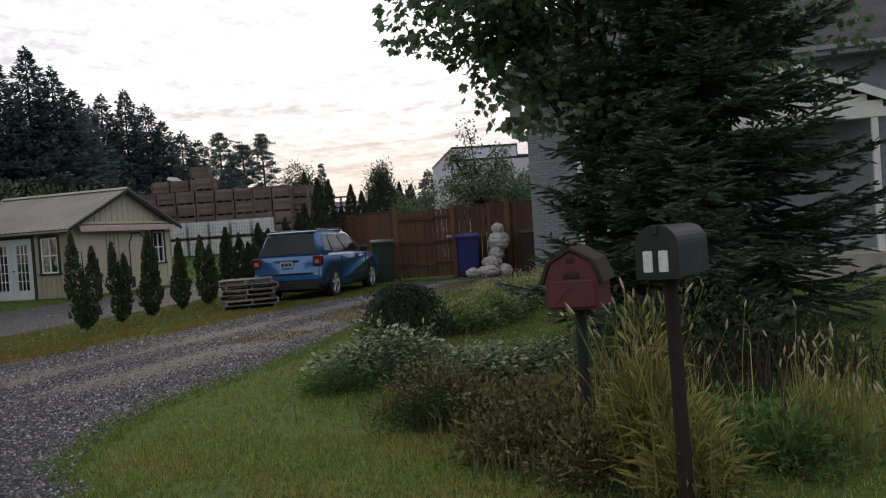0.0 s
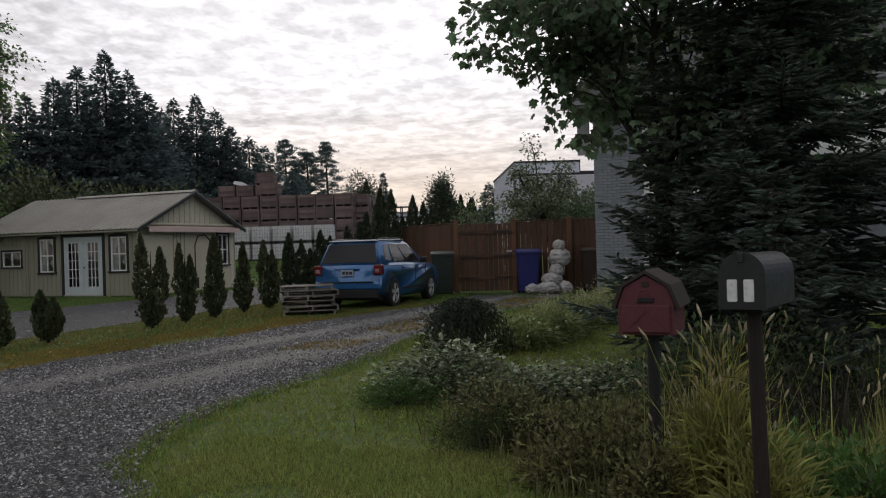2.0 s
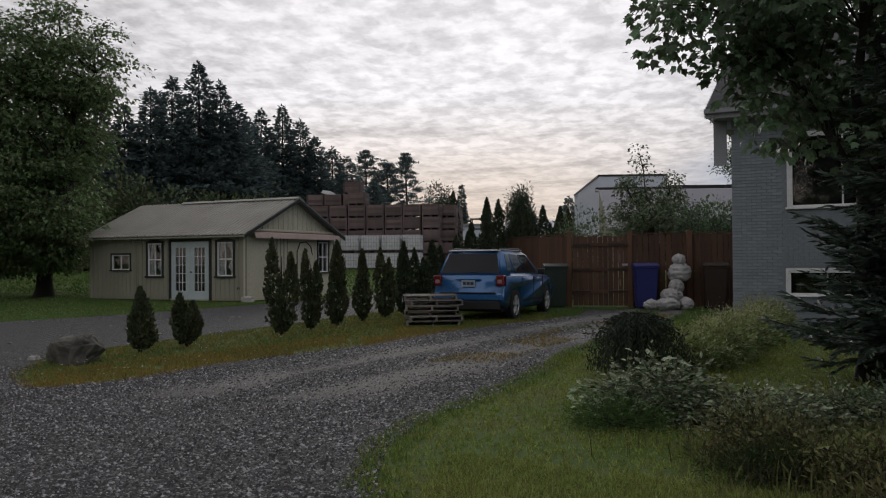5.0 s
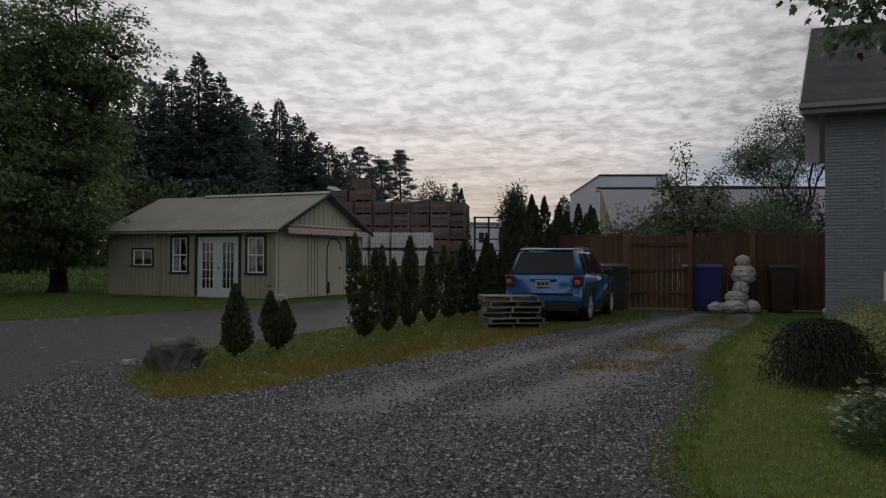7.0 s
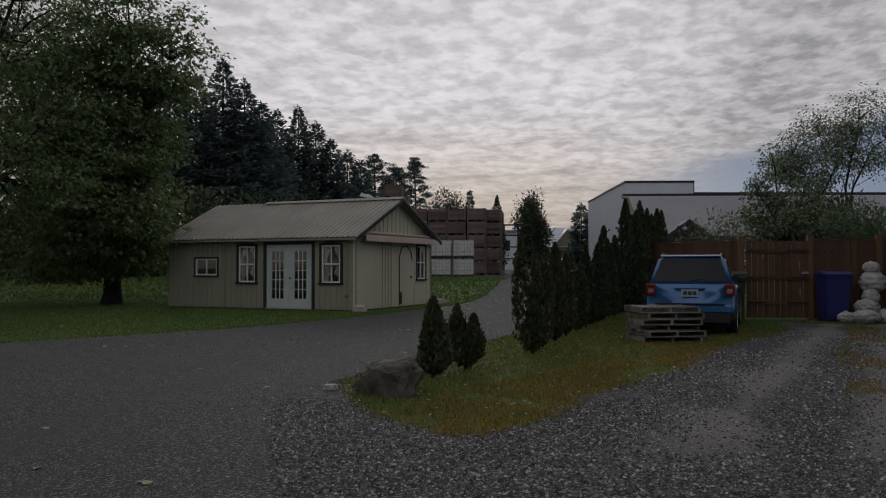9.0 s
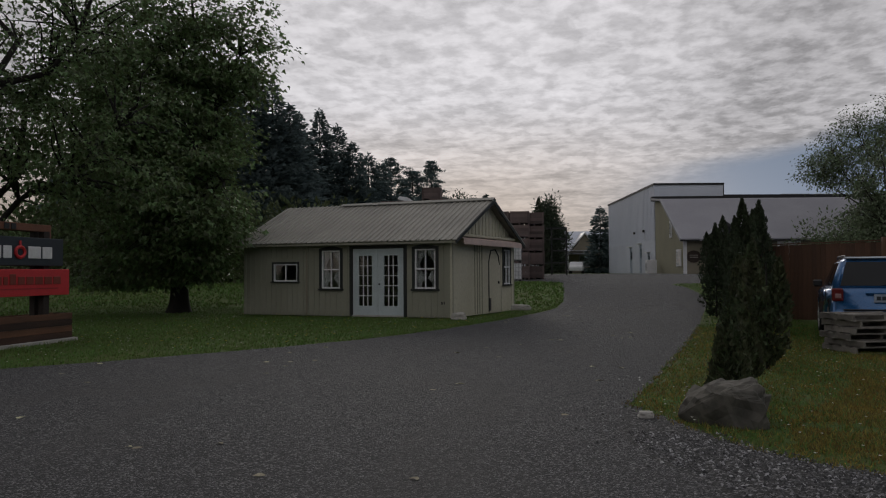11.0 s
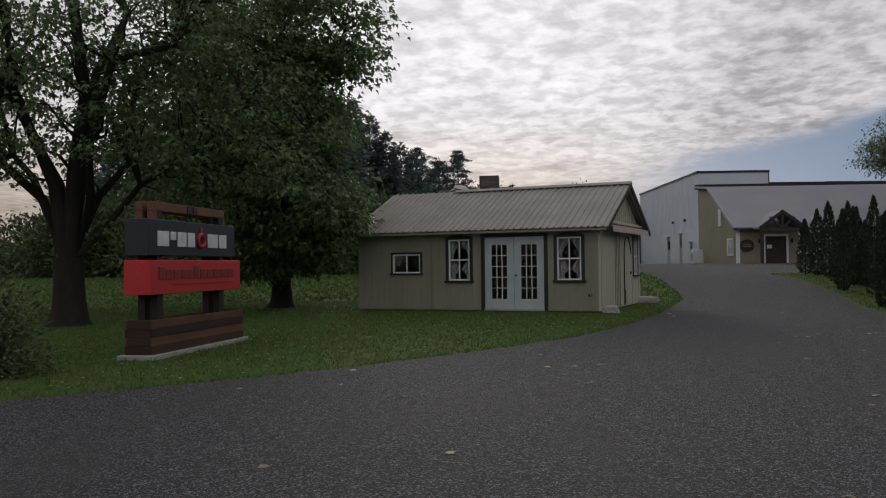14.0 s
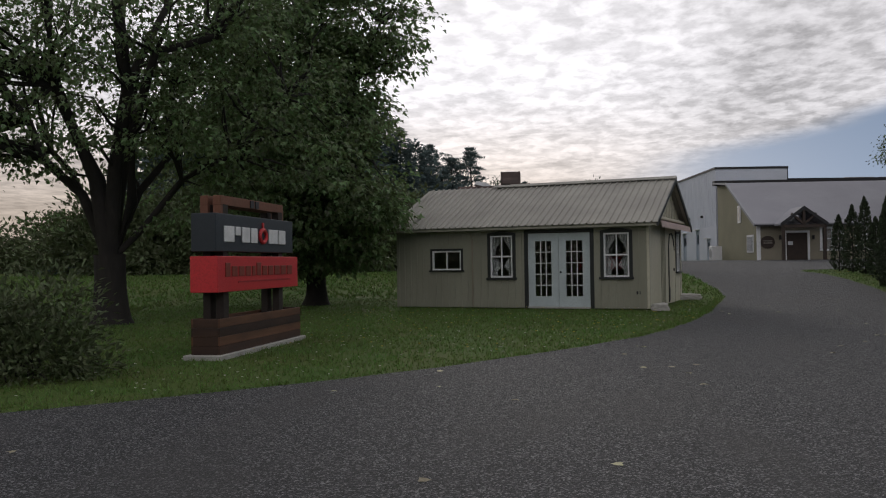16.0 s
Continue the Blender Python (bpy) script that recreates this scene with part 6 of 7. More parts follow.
def stones(name, label, x0, x1, y0, y1, n, lo, hi, seed, keep, lift):
    rng, x, y = area(x0, x1, y0, y1, n, seed)
    k = keep(x, y)
    x, y = x[k], y[k]
    m = len(x)
    tv = np.array([(1, 0, 0), (0, 1, 0), (-1, 0, 0), (0, -1, 0), (0.15, 0.1, 0.8)])
    tf = [(0, 1, 4), (1, 2, 4), (2, 3, 4), (3, 0, 4)]
    s = lo * 0.55 + (hi - lo * 0.55) * rng.uniform(0, 1, m) ** 2.6
    a = rng.uniform(0, 6.28, m)
    jit = rng.uniform(0.6, 1.3, (m, 5, 1))
    p = tv[None] * jit
    q = np.stack([p[..., 0] * np.cos(a)[:, None] - p[..., 1] * np.sin(a)[:, None], p[..., 0] * np.sin(a)[:, None] + p[..., 1] * np.cos(a)[:, None], p[..., 2]], 2) * s[:, None, None]
    q += np.stack([x, y, lift + s * 0.05], 1)[:, None, :]
    f = []
    for t in tf:
        f += (np.arange(m)[:, None] * 5 + np.array(t)[None]).tolist()
    tagged(raw(name, q.reshape(-1, 3), f, M_stone), label, "gravel", kind="stuff")


stones("gravel_stones", "loose grey crushed stones on the drive", -9.4, -1.4, 4.0, 10.5, 100000, 0.008, 0.018, 41, lambda x, y: on_gravel(x, y, -0.1) & ~on_lane(x, y, -0.05) & ((worn(x, y) < 0.25 * np.sin(x * 57.0 + y * 91.0)) | patches(x, y, 31.0, 0.22, 5)), 0.008)
stones("gravel_stones", "loose grey crushed stones on the drive", -6.5, 1.2, 10.5, 20, 45000, 0.011, 0.022, 42, lambda x, y: on_gravel(x, y, -0.15) & patches(x, y, 0.5, -0.35, 2) & ((worn(x, y) < 0.25 * np.sin(x * 57.0 + y * 91.0)) | patches(x, y, 31.0, 0.22, 5)), 0.008)
stones("lane_crumbs", "fine loose chippings along the asphalt edge", -10, -4, 7, 40, 9000, 0.008, 0.02, 43, lambda x, y: np.abs(x - side(LR, y) + 0.1) < 0.35, 0.012)


def fallen_leaves():
    """Pale fallen leaves lying about on the asphalt."""
    rng, x, y = area(-20, -6, 7, 34, 150, 77)
    k = on_lane(x, y, 0.3)
    x, y = x[k], y[k]
    a = rng.uniform(0, 6.28, len(x))
    c = np.stack([x, y, np.array([gz(0, v) for v in y]) + 0.018], 1)
    d = np.stack([np.cos(a), np.sin(a), np.full(len(x), 0.12)], 1)
    v, f = scatter(STAR, c, d, np.tile((0.0, 0, 1), (len(x), 1)), rng.uniform(0.06, 0.13, len(x)), 0.10)
    tagged(raw("fallen_leaves", v, f, M_leaf_straw), "pale dry leaves fallen on the asphalt", "leaves", kind="stuff")


fallen_leaves()


# ---- garden round the mailboxes ----
def reeds(x, y, label, n, h, r, seed, heads=0.5, mat=None, head_mat=None):
    """Tall arching grass: ribbon blades, stalks and furry seed heads."""
    rng = np.random.default_rng(seed)
    t = thing("reed_grass", pose(x, y, -0.01), label, "grass clump")
    V, F = [], []
    stalks, hd = bmesh.new(), bmesh.new()
    for i in range(n):
        b = np.array((rng.normal() * r, rng.normal() * r, 0))
        a = rng.uniform(0, 6.28)
        L = h * rng.uniform(0.55, 1.1)
        out = rng.uniform(0.06, 0.42)
        w = rng.uniform(0.003, 0.008)
        sx = np.array((-math.sin(a), math.cos(a), 0)) * w
        base = len(V)
        for j in range(6):
            q = j / 5
            p = b + np.array((math.cos(a) * out * L * q * q, math.sin(a) * out * L * q * q, L * (q - 0.28 * out * q ** 3)))
            k = (1 - q) ** 0.6
            V += [tuple(p - sx * k), tuple(p + sx * k)]
        F += [(base + 2 * j, base + 2 * j + 1, base + 2 * j + 3, base + 2 * j + 2) for j in range(5)]
        if rng.uniform() < heads:
            H = h * rng.uniform(0.7, 1.2)
            lean = rng.normal(size=2) * 0.14 * H
            p0, p1 = b, b + np.array((lean[0] * 0.4, lean[1] * 0.4, H * 0.6))
            p2 = b + np.array((lean[0], lean[1], H))
            tube(stalks, [p0, p1, p2], [0.003, 0.0025, 0.0015], 3, False)
            d = unit((p2 - p1)[None])[0] + np.array((rng.normal() * 0.3, rng.normal() * 0.3, -0.1))
            s = rng.uniform(0.04, 0.075)
            tube(hd, [p2, p2 + d * s * 0.3, p2 + d * s * 0.7, p2 + d * s], [0.003, 0.007, 0.006, 0.001], 5, False)
    raw("blades", V, F, mat or M_reed, t)
    if len(hd.verts):
        part("stalks", stalks, mat or M_reed, t)
        part("seed_heads", hd, head_mat or M_head, t)
    else:
        stalks.free(), hd.free()


reeds(0.98, 4.2, "tall yellow-green reed grass with pale seed heads", 190, 0.86, 0.075, 51, 0.2)
bush("reed_leaves", 0.98, 4.2, "leafy yellow-green stems of a tall grass clump", 0.12, 0.12, 0.86, 170, 10, 0.115, M_reed, 480, spread=0.05, lean=0.9, category="grass clump", width=0.13)
bush("reed_leaves", 1.05, 3.8, "leafy yellow-green stems of a tall grass clump", 0.2, 0.2, 0.5, 130, 9, 0.11, M_reed, 481, spread=0.05, lean=0.9, category="grass clump", width=0.13)
reeds(1.05, 3.85, "low yellowing reed grass by the mailbox posts", 120, 0.5, 0.10, 52, 0.04)
reeds(0.84, 4.4, "thin yellowing grass beside the red mailbox post", 90, 0.5, 0.08, 53, 0.12)
reeds(2.02, 4.6, "yellowing reed grass with many pale seed heads", 170, 0.55, 0.11, 54, 0.2)
reeds(2.35, 4.5, "dry pale reed grass at the garden's edge", 80, 0.4, 0.16, 55, 0.2)
reeds(1.5, 5.0, "sparse stalks with pale seed heads", 26, 0.7, 0.30, 56, 0.5)
reeds(0.15, 5.7, "low dried brown weeds with faded seed heads", 260, 0.20, 0.30, 57, 0.03, M_weed, M_weed)
reeds(0.62, 5.3, "low dried brown weeds with faded seed heads", 220, 0.26, 0.26, 58, 0.04, M_weed, M_weed)
reeds(-0.1, 6.4, "rusty dried weeds beside the lawn", 240, 0.20, 0.30, 59, 0.02, M_weed, M_weed)
reeds(0.95, 6.3, "rusty dried weeds behind the mailboxes", 280, 0.27, 0.35, 60, 0.08, M_weed, M_weed)
reeds(0.45, 4.6, "dried brown grass spilling over the lawn", 130, 0.22, 0.20, 61, 0.05, M_weed, M_weed)
reeds(0.9, 3.6, "green grass tuft under the mailboxes", 110, 0.26, 0.22, 63, 0.0, M_grass_dark)
reeds(1.75, 6.2, "dark tangled stalks behind the mailboxes", 170, 0.55, 0.4, 64, 0.08, M_weed_dark, M_weed)
reeds(2.6, 6.4, "dark tangled stalks under the spruce", 170, 0.55, 0.45, 65, 0.10, M_weed_dark, M_weed)
bush("bramble", 1.9, 6.9, "dark leafy bramble under the spruce", 0.95, 0.6, 0.8, 120, 26, 0.07, M_grass_dark, 71, spread=0.13)
bush("bramble", 2.9, 6.9, "dark leafy bramble under the spruce", 0.5, 0.5, 0.42, 70, 26, 0.06, M_grass_dark, 72, spread=0.1)
for i, (x, y, r, h) in enumerate(((-0.1, 6.2, 0.45, 0.36), (0.4, 5.7, 0.45, 0.34), (0.6, 5.0, 0.3, 0.32), (0.95, 5.6, 0.4, 0.36), (0.75, 4.3, 0.28, 0.34), (0.35, 4.9, 0.3, 0.24))):
    bush("dried_weed_clump", x, y, "low olive-brown mound of withering weeds", r, r * 0.85, h, 130, 22, 0.045, M_weed, 470 + i, spread=0.07, stems=40, category="weeds")
bush("grass_mound", -0.15, 5.85, "low dark green mound of weeds at the lawn's edge", 0.42, 0.3, 0.2, 120, 22, 0.055, M_grass_dark, 476, spread=0.06, stems=30, category="weeds", width=0.2)
bush("grass_mound", -0.95, 7.4, "low green skirt of weeds below the shrub", 0.4, 0.3, 0.2, 110, 22, 0.055, M_leaf_fern, 477, spread=0.06, stems=30, category="weeds", width=0.25)
bush("fern_clump", 1.7, 4.35, "fresh green ferny weed beside the reeds", 0.36, 0.3, 0.34, 80, 16, 0.055, M_leaf_fern, 73, spread=0.06, lean=0.8)
bush("fern_clump", 1.45, 4.75, "fresh green ferny weed beside the reeds", 0.28, 0.25, 0.30, 60, 14, 0.05, M_leaf_fern, 74, spread=0.06, lean=0.8)
bush("dogwood_shrub", -0.62, 7.9, "low shrub with pale-edged variegated leaves", 0.66, 0.5, 0.42, 190, 26, 0.068, M_leaf_pale, 75, spread=0.075, lean=0.7, width=0.9, level=0.2)
bush("dogwood_shrub", 0.15, 7.6, "low shrub with pale-edged variegated leaves", 0.62, 0.45, 0.24, 150, 24, 0.064, M_leaf_pale, 76, spread=0.075, lean=0.7, width=0.9, level=0.2)
bush("ground_cover", 0.95, 7.9, "spreading plants with pale leaf edges", 0.75, 0.42, 0.16, 130, 22, 0.06, M_leaf_pale, 77, spread=0.08, lean=0.7, width=0.9, level=0.2)
bush("ground_cover", 1.7, 8.3, "spreading dark leafy plants below the maple", 0.7, 0.5, 0.24, 90, 18, 0.07, M_leaf_dark, 78, spread=0.1)
for i in range(9):
    k = i / 8
    bush("hosta", 0.22 + 2.25 * k + 0.1 * math.sin(i * 2.1), 11.3 + 6.3 * k, "yellow-green leafy border plant beside the lawn", 0.42 + 0.1 * k, 0.46, 0.32 + 0.12 * k + 0.05 * math.sin(i), 130, 34, 0.065, M_leaf_hosta, 80 + i, LEAF, spread=0.09, lean=0.6, category="plant", level=0.5)


for i, (x, y, r) in enumerate(((1.7, 15.6, 0.5), (2.05, 16.6, 0.55), (2.45, 17.5, 0.55), (1.3, 14.5, 0.4), (0.95, 13.6, 0.36), (0.6, 12.6, 0.3))):
    bush("aster_clump", x, y, "pale wispy seed-headed border flowers", r, r, 0.55, 130, 20, 0.03, M_leaf_straw, 450 + i, spread=0.09, stems=40, category="plant")


def weeping_mound(x, y, h, r, seed):
    """A weeping conifer: hanging strands over a dome."""
    rng = np.random.default_rng(seed)
    t = thing("weeping_spruce", pose(x, y, 0), "dark weeping spruce mound in the garden bed", "shrub")
    part("trunk", tube(bmesh.new(), [(0, 0, 0), (0.05, 0, h * 0.5), (0, 0, h * 0.9)], [0.05, 0.04, 0.02], 7, False), M_bark, t)
    C, D = [], []
    for i in range(640):
        a = rng.uniform(0, 6.28)
        reach = r * rng.uniform(0.25, 1.05) * (1 + 0.15 * math.sin(3 * a + 1))
        low = rng.uniform(0.02, 0.3)
        for j in range(16):
            q = j / 15
            p = np.array((math.cos(a) * reach * q ** 0.55, math.sin(a) * reach * q ** 0.55, h * (1 - 0.12 * rng.uniform()) * (1 - (1 - low) * q ** 1.9)))
            C.append(p + rng.normal(size=3) * 0.012)
            D.append((math.cos(a) * (1 - q), math.sin(a) * (1 - q), -0.2 - q * 1.2))
    C, D = np.array(C), np.array(D) + rng.normal(size=(len(D), 3)) * 0.35
    for i in range(46):    # stiff tips that stand out of the dome
        a, up = rng.uniform(0, 6.28), rng.uniform(0.1, 1.1)
        p = np.array((math.cos(a) * r * math.cos(up) * 0.9, math.sin(a) * r * math.cos(up) * 0.9, h * math.sin(up) * 0.95))
        w = np.array((math.cos(a), math.sin(a), rng.uniform(0.1, 0.7)))
        for j in range(9):
            C = np.concatenate([C, [p + w * 0.022 * j]])
            D = np.concatenate([D, [w + rng.normal(size=3) * 0.5]])
    v, f = scatter(SPRAY, C, D, rng.normal(size=C.shape), 0.062, 0.015)
    raw("needles", v, f, M_weep, t)


weeping_mound(-0.58, 10.6, 0.72, 0.60, 91)


def boulder(name, x, y, z, sx, sy, sz, seed, label, mat):
    bm = bmesh.new()
    bmesh.ops.create_icosphere(bm, subdivisions=4, radius=1)
    for v in bm.verts:
        p = v.co.copy()
        cut = max(abs(p.x), abs(p.y) * 0.95, abs(p.z)) ** 0.55
        k = 1 / cut * (1 + 0.22 * noise.noise(p * 1.3 + Vector((seed, 0, 0))) + 0.09 * noise.noise(p * 3.5 + Vector((0, seed, 0))) + 0.03 * noise.noise(p * 9))
        v.co = Vector((p.x * sx, p.y * sy, p.z * sz)) * k
        v.co.z = max(v.co.z, -sz * 0.5)
    ob = part(name, bm, mat)
    ob.matrix_world = pose(x, y, z)
    return tagged(ob, label, "rock")


def rough_rock(name, x, y, z, sx, sy, sz, seed, label, mat):
    """A broken angular block: the hull of a few points, its faces split and roughened."""
    rng = random.Random(seed)
    bm = bmesh.new()
    for i in range(22):
        p = Vector((rng.uniform(-1, 1), rng.uniform(-1, 1), rng.uniform(-0.6, 1)))
        p = p / max(p.length, 0.2)
        bm.verts.new((p.x * sx, p.y * sy, p.z * sz))
    res = bmesh.ops.convex_hull(bm, input=bm.verts[:])
    bmesh.ops.delete(bm, geom=[v for v in res["geom_interior"] if isinstance(v, bmesh.types.BMVert)], context="VERTS")
    bmesh.ops.subdivide_edges(bm, edges=bm.edges[:], cuts=5, use_grid_fill=True)
    bmesh.ops.triangulate(bm, faces=bm.faces[:])
    bm.normal_update()
    for v in bm.verts:
        p = v.co / sx
        v.co += v.normal * sx * (0.14 * noise.noise(p * 2.2) + 0.07 * noise.noise(p * 6) + 0.035 * noise.noise(p * 14))
    ob = part(name, bm, mat)
    ob.matrix_world = pose(x, y, z)
    return tagged(ob, label, "rock")


rough_rock("boulder", -8.05, 11.02, 0.06, 0.43, 0.40, 0.38, 3, "large angular grey-brown boulder on the verge", M_rock)
boulder("stone", -8.75, 11.2, 0.03, 0.07, 0.06, 0.04, 5, "small white stone beside the boulder", M_concrete)
boulder("stone", -12.0, 27.2, 0.08, 0.22, 0.14, 0.13, 7, "pale stone lying at the shed's corner", M_concrete)
boulder("stone", -10.45, 32.5, 0.1, 0.42, 0.2, 0.13, 8, "pale flat boulder on the grass by the lane", M_concrete)

# ---- car ----
def wheel(c, x, y, flip):
    R, W = 0.345, 0.21
    w = part("wheel", tube(bmesh.new(), [(x - W / 2 * 0.6, y, R), (x + W / 2 * 0.6, y, R)], [0.2, 0.2], 20), M_black, c)
    bm = bmesh.new()
    prof = [(-W / 2, 0.235), (-W / 2, 0.32), (-W / 2 + 0.03, R), (W / 2 - 0.03, R), (W / 2, 0.32), (W / 2, 0.235)]
    n = 36
    rings = [[bm.verts.new((x + px, y + pr * math.cos(2 * math.pi * k / n), R + pr * math.sin(2 * math.pi * k / n))) for px, pr in prof] for k in range(n)]
    for k in range(n):
        for j in range(len(prof)):
            bm.faces.new((rings[k][j], rings[k][(j + 1) % len(prof)], rings[(k + 1) % n][(j + 1) % len(prof)], rings[(k + 1) % n][j]))
    bmesh.ops.recalc_face_normals(bm, faces=bm.faces)
    part("tyre", bm, M_tyre, w)
    bm = bmesh.new()
    ox = x + flip * (W / 2 - 0.02)
    for k in range(5):
        a = 2 * math.pi * k / 5 + 0.3
        for da in (-0.13, 0.13):
            tube(bm, [(ox, y + 0.05 * math.cos(a), R + 0.05 * math.sin(a)), (ox, y + 0.235 * math.cos(a + da), R + 0.235 * math.sin(a + da))], [0.03, 0.022], 6)
    tube(bm, [(ox - 0.03, y, R), (ox + flip * 0.015, y, R)], [0.06, 0.05], 14)
    for k in range(24):
        a, b = 2 * math.pi * k / 24, 2 * math.pi * (k + 1) / 24
        tube(bm, [(ox, y + 0.235 * math.cos(a), R + 0.235 * math.sin(a)), (ox, y + 0.235 * math.cos(b), R + 0.235 * math.sin(b))], [0.018, 0.018], 5, False)
    part("rim", bm, M_alloy, w, "silver five-spoke alloy rim")


def build_car():
    c = thing("car", pose(-3.6, 19.05, -0.01, 0, 0, -14), "blue compact utility vehicle parked on the grass", "car")
    rw, fw, AR = 0.86, 3.49, 0.40
    out = [(0.03, 0.40), (0.0, 0.50), (0.0, 0.63), (0.05, 0.66), (0.07, 0.86), (0.11, 1.03)]
    out += [(0.8, 1.06), (2.0, 1.04), (3.1, 1.01), (3.75, 0.97), (4.12, 0.88), (4.33, 0.74), (4.40, 0.55), (4.36, 0.32), (4.2, 0.24)]
    out += [(fw + AR * math.cos(a), 0.34 + AR * math.sin(a)) for a in [math.pi * k / 10 - 0.2 + 0.04 * k for k in range(11)]]
    out += [(rw + AR * math.cos(a), 0.34 + AR * math.sin(a)) for a in [math.pi * k / 10 - 0.2 + 0.04 * k for k in range(11)]]
    bm = bmesh.new()
    prism(bm, out, "x", -0.87, 0.87)
    ends = [e for e in bm.edges if abs(e.verts[0].co.x - e.verts[1].co.x) < 1e-6]
    bmesh.ops.bevel(bm, geom=ends, offset=0.045, segments=3, affect="EDGES")
    for v in bm.verts:    # plan taper towards nose and tail, tuck under the sills
        k = 1 - 0.10 * smooth01(3.5, 4.45, v.co.y) - 0.05 * smooth01(0.6, 0.0, v.co.y)
        v.co.x *= k * (1 - 0.05 * smooth01(0.5, 0.2, v.co.z)) * (1 - 0.035 * smooth01(0.8, 1.06, v.co.z))
    body = part("body", bm, M_blue, c)
    body.data.shade_smooth()
    # cabin
    low, high = 1.02, 1.60
    B = [Vector(p) for p in ((-0.80, 0.13, low), (0.80, 0.13, low), (0.78, 3.30, low), (-0.78, 3.30, low))]
    T = [Vector(p) for p in ((-0.62, 0.42, high - 0.01), (0.62, 0.42, high - 0.01), (0.60, 2.36, high - 0.03), (-0.60, 2.36, high - 0.03))]
    bm = bmesh.new()
    vb, vt = [bm.verts.new(p) for p in B], [bm.verts.new(p) for p in T]
    bm.faces.new(vt), bm.faces.new(vb[::-1])
    for i in range(4):
        bm.faces.new((vb[i], vb[(i + 1) % 4], vt[(i + 1) % 4], vt[i]))
    bmesh.ops.recalc_face_normals(bm, faces=bm.faces)
    bmesh.ops.bevel(bm, geom=[e for e in bm.edges if max(e.verts[0].co.z, e.verts[1].co.z) > 1.5], offset=0.06, segments=3, affect="EDGES")
    cab = part("cabin", bm, M_blue, c)
    cab.data.shade_smooth()
    part("roof", boxes((-0.55, 0.55, 0.40, 2.3, 1.592, 1.612), bevel=0.008), M_car_roof, c, "roof panel with the pale sky reflection in its colour")

    def pane(name, i, u0, u1, v0, v1, lean0=0.0, lean1=0.0, mat=M_car_glass, lift=0.012, thick=0.006):
        a, b, cc, d = B[i], B[(i + 1) % 4], T[(i + 1) % 4], T[i]
        n = (b - a).cross(d - a).normalized()
        at = lambda u, v: (a * (1 - u) + b * u) * (1 - v) + (d * (1 - u) + cc * u) * v
        q = [at(u0, v0), at(u1, v0), at(u1 + lean1, v1), at(u0 + lean0, v1)]
        bm = bmesh.new()
        lo = [bm.verts.new(p + n * (lift - thick)) for p in q]
        hi = [bm.verts.new(p + n * lift) for p in q]
        bm.faces.new(hi), bm.faces.new(lo[::-1])
        for k in range(4):
            bm.faces.new((lo[k], lo[(k + 1) % 4], hi[(k + 1) % 4], hi[k]))
        bmesh.ops.recalc_face_normals(bm, faces=bm.faces)
        return part(name, bm, mat, c)

    pane("rear_window", 0, 0.055, 0.945, 0.10, 0.86)
    pane("side_window", 1, 0.10, 0.24, 0.16, 0.84, 0.02, -0.02)
    pane("side_window", 1, 0.275, 0.53, 0.10, 0.86, 0.0, 0.0)
    pane("side_window", 1, 0.565, 0.86, 0.10, 0.86, 0.0, 0.03)
    pane("windscreen", 2, 0.06, 0.94, 0.08, 0.94)
    pane("side_window", 3, 0.14, 0.43, 0.10, 0.86, -0.02, 0)
    pane("side_window", 3, 0.47, 0.72, 0.10, 0.86)
    for s in (-1, 1):
        lamp = part("tail_lamp", boxes((s * 0.655, s * 0.842, 0.03, 0.22, 0.80, 1.035), bevel=0.02), M_tail, c, "red tail lamp")
        part("reversing_lamp", boxes((s * 0.69, s * 0.80, 0.02, 0.06, 0.85, 0.94), bevel=0.012), M_tail_white, lamp, "clear reversing lamp")
        part("roof_rail", tube(bmesh.new(), [(s * 0.57, 0.50, 1.60), (s * 0.57, 0.62, 1.636), (s * 0.565, 2.0, 1.636), (s * 0.565, 2.15, 1.59)], [0.016] * 4, 6), M_black, c, "black roof rail")
        part("mirror", boxes((s * 0.82, s * 1.0, 2.72, 2.84, 1.02, 1.17), bevel=0.03), M_black, c, "black door mirror")
        part("sill", boxes((s * 0.80, s * 0.865, 1.33, 3.02, 0.40, 0.46)), M_black, c)
        for y in (1.45, 2.35):
            part("door_handle", boxes((s * 0.845, s * 0.875, y, y + 0.18, 0.92, 0.95), bevel=0.008), M_blue, c)
        for y in (rw, fw):
            wheel(c, s * 0.755, y, s)
        for y in (1.32, 2.26, 3.05):
            part("door_seam", boxes((s * 0.852, s * 0.8695, y - 0.004, y + 0.004, 0.42, 0.98)), M_black, c)
    part("bumper", boxes((-0.80, 0.80, -0.035, 0.03, 0.47, 0.63), bevel=0.03), M_blue, c)
    part("bumper_valance", boxes((-0.76, 0.76, -0.028, 0.06, 0.27, 0.475), bevel=0.02), M_black, c, "black lower bumper")
    part("bumper_step", boxes((-0.66, 0.66, -0.042, 0.02, 0.635, 0.66), bevel=0.008), M_black, c, "black bumper step pad")
    part("underside", boxes((-0.72, 0.72, 0.15, 4.2, 0.22, 0.45)), M_black, c)
    part("tailgate_handle", boxes((-0.30, 0.30, 0.02, 0.08, 0.93, 0.965), bevel=0.008), M_blue, c)
    plate = part("number_plate", boxes((-0.16, 0.16, 0.025, 0.06, 0.78, 0.93), bevel=0.005), M_door_blue, c, "white number plate with plain bars")
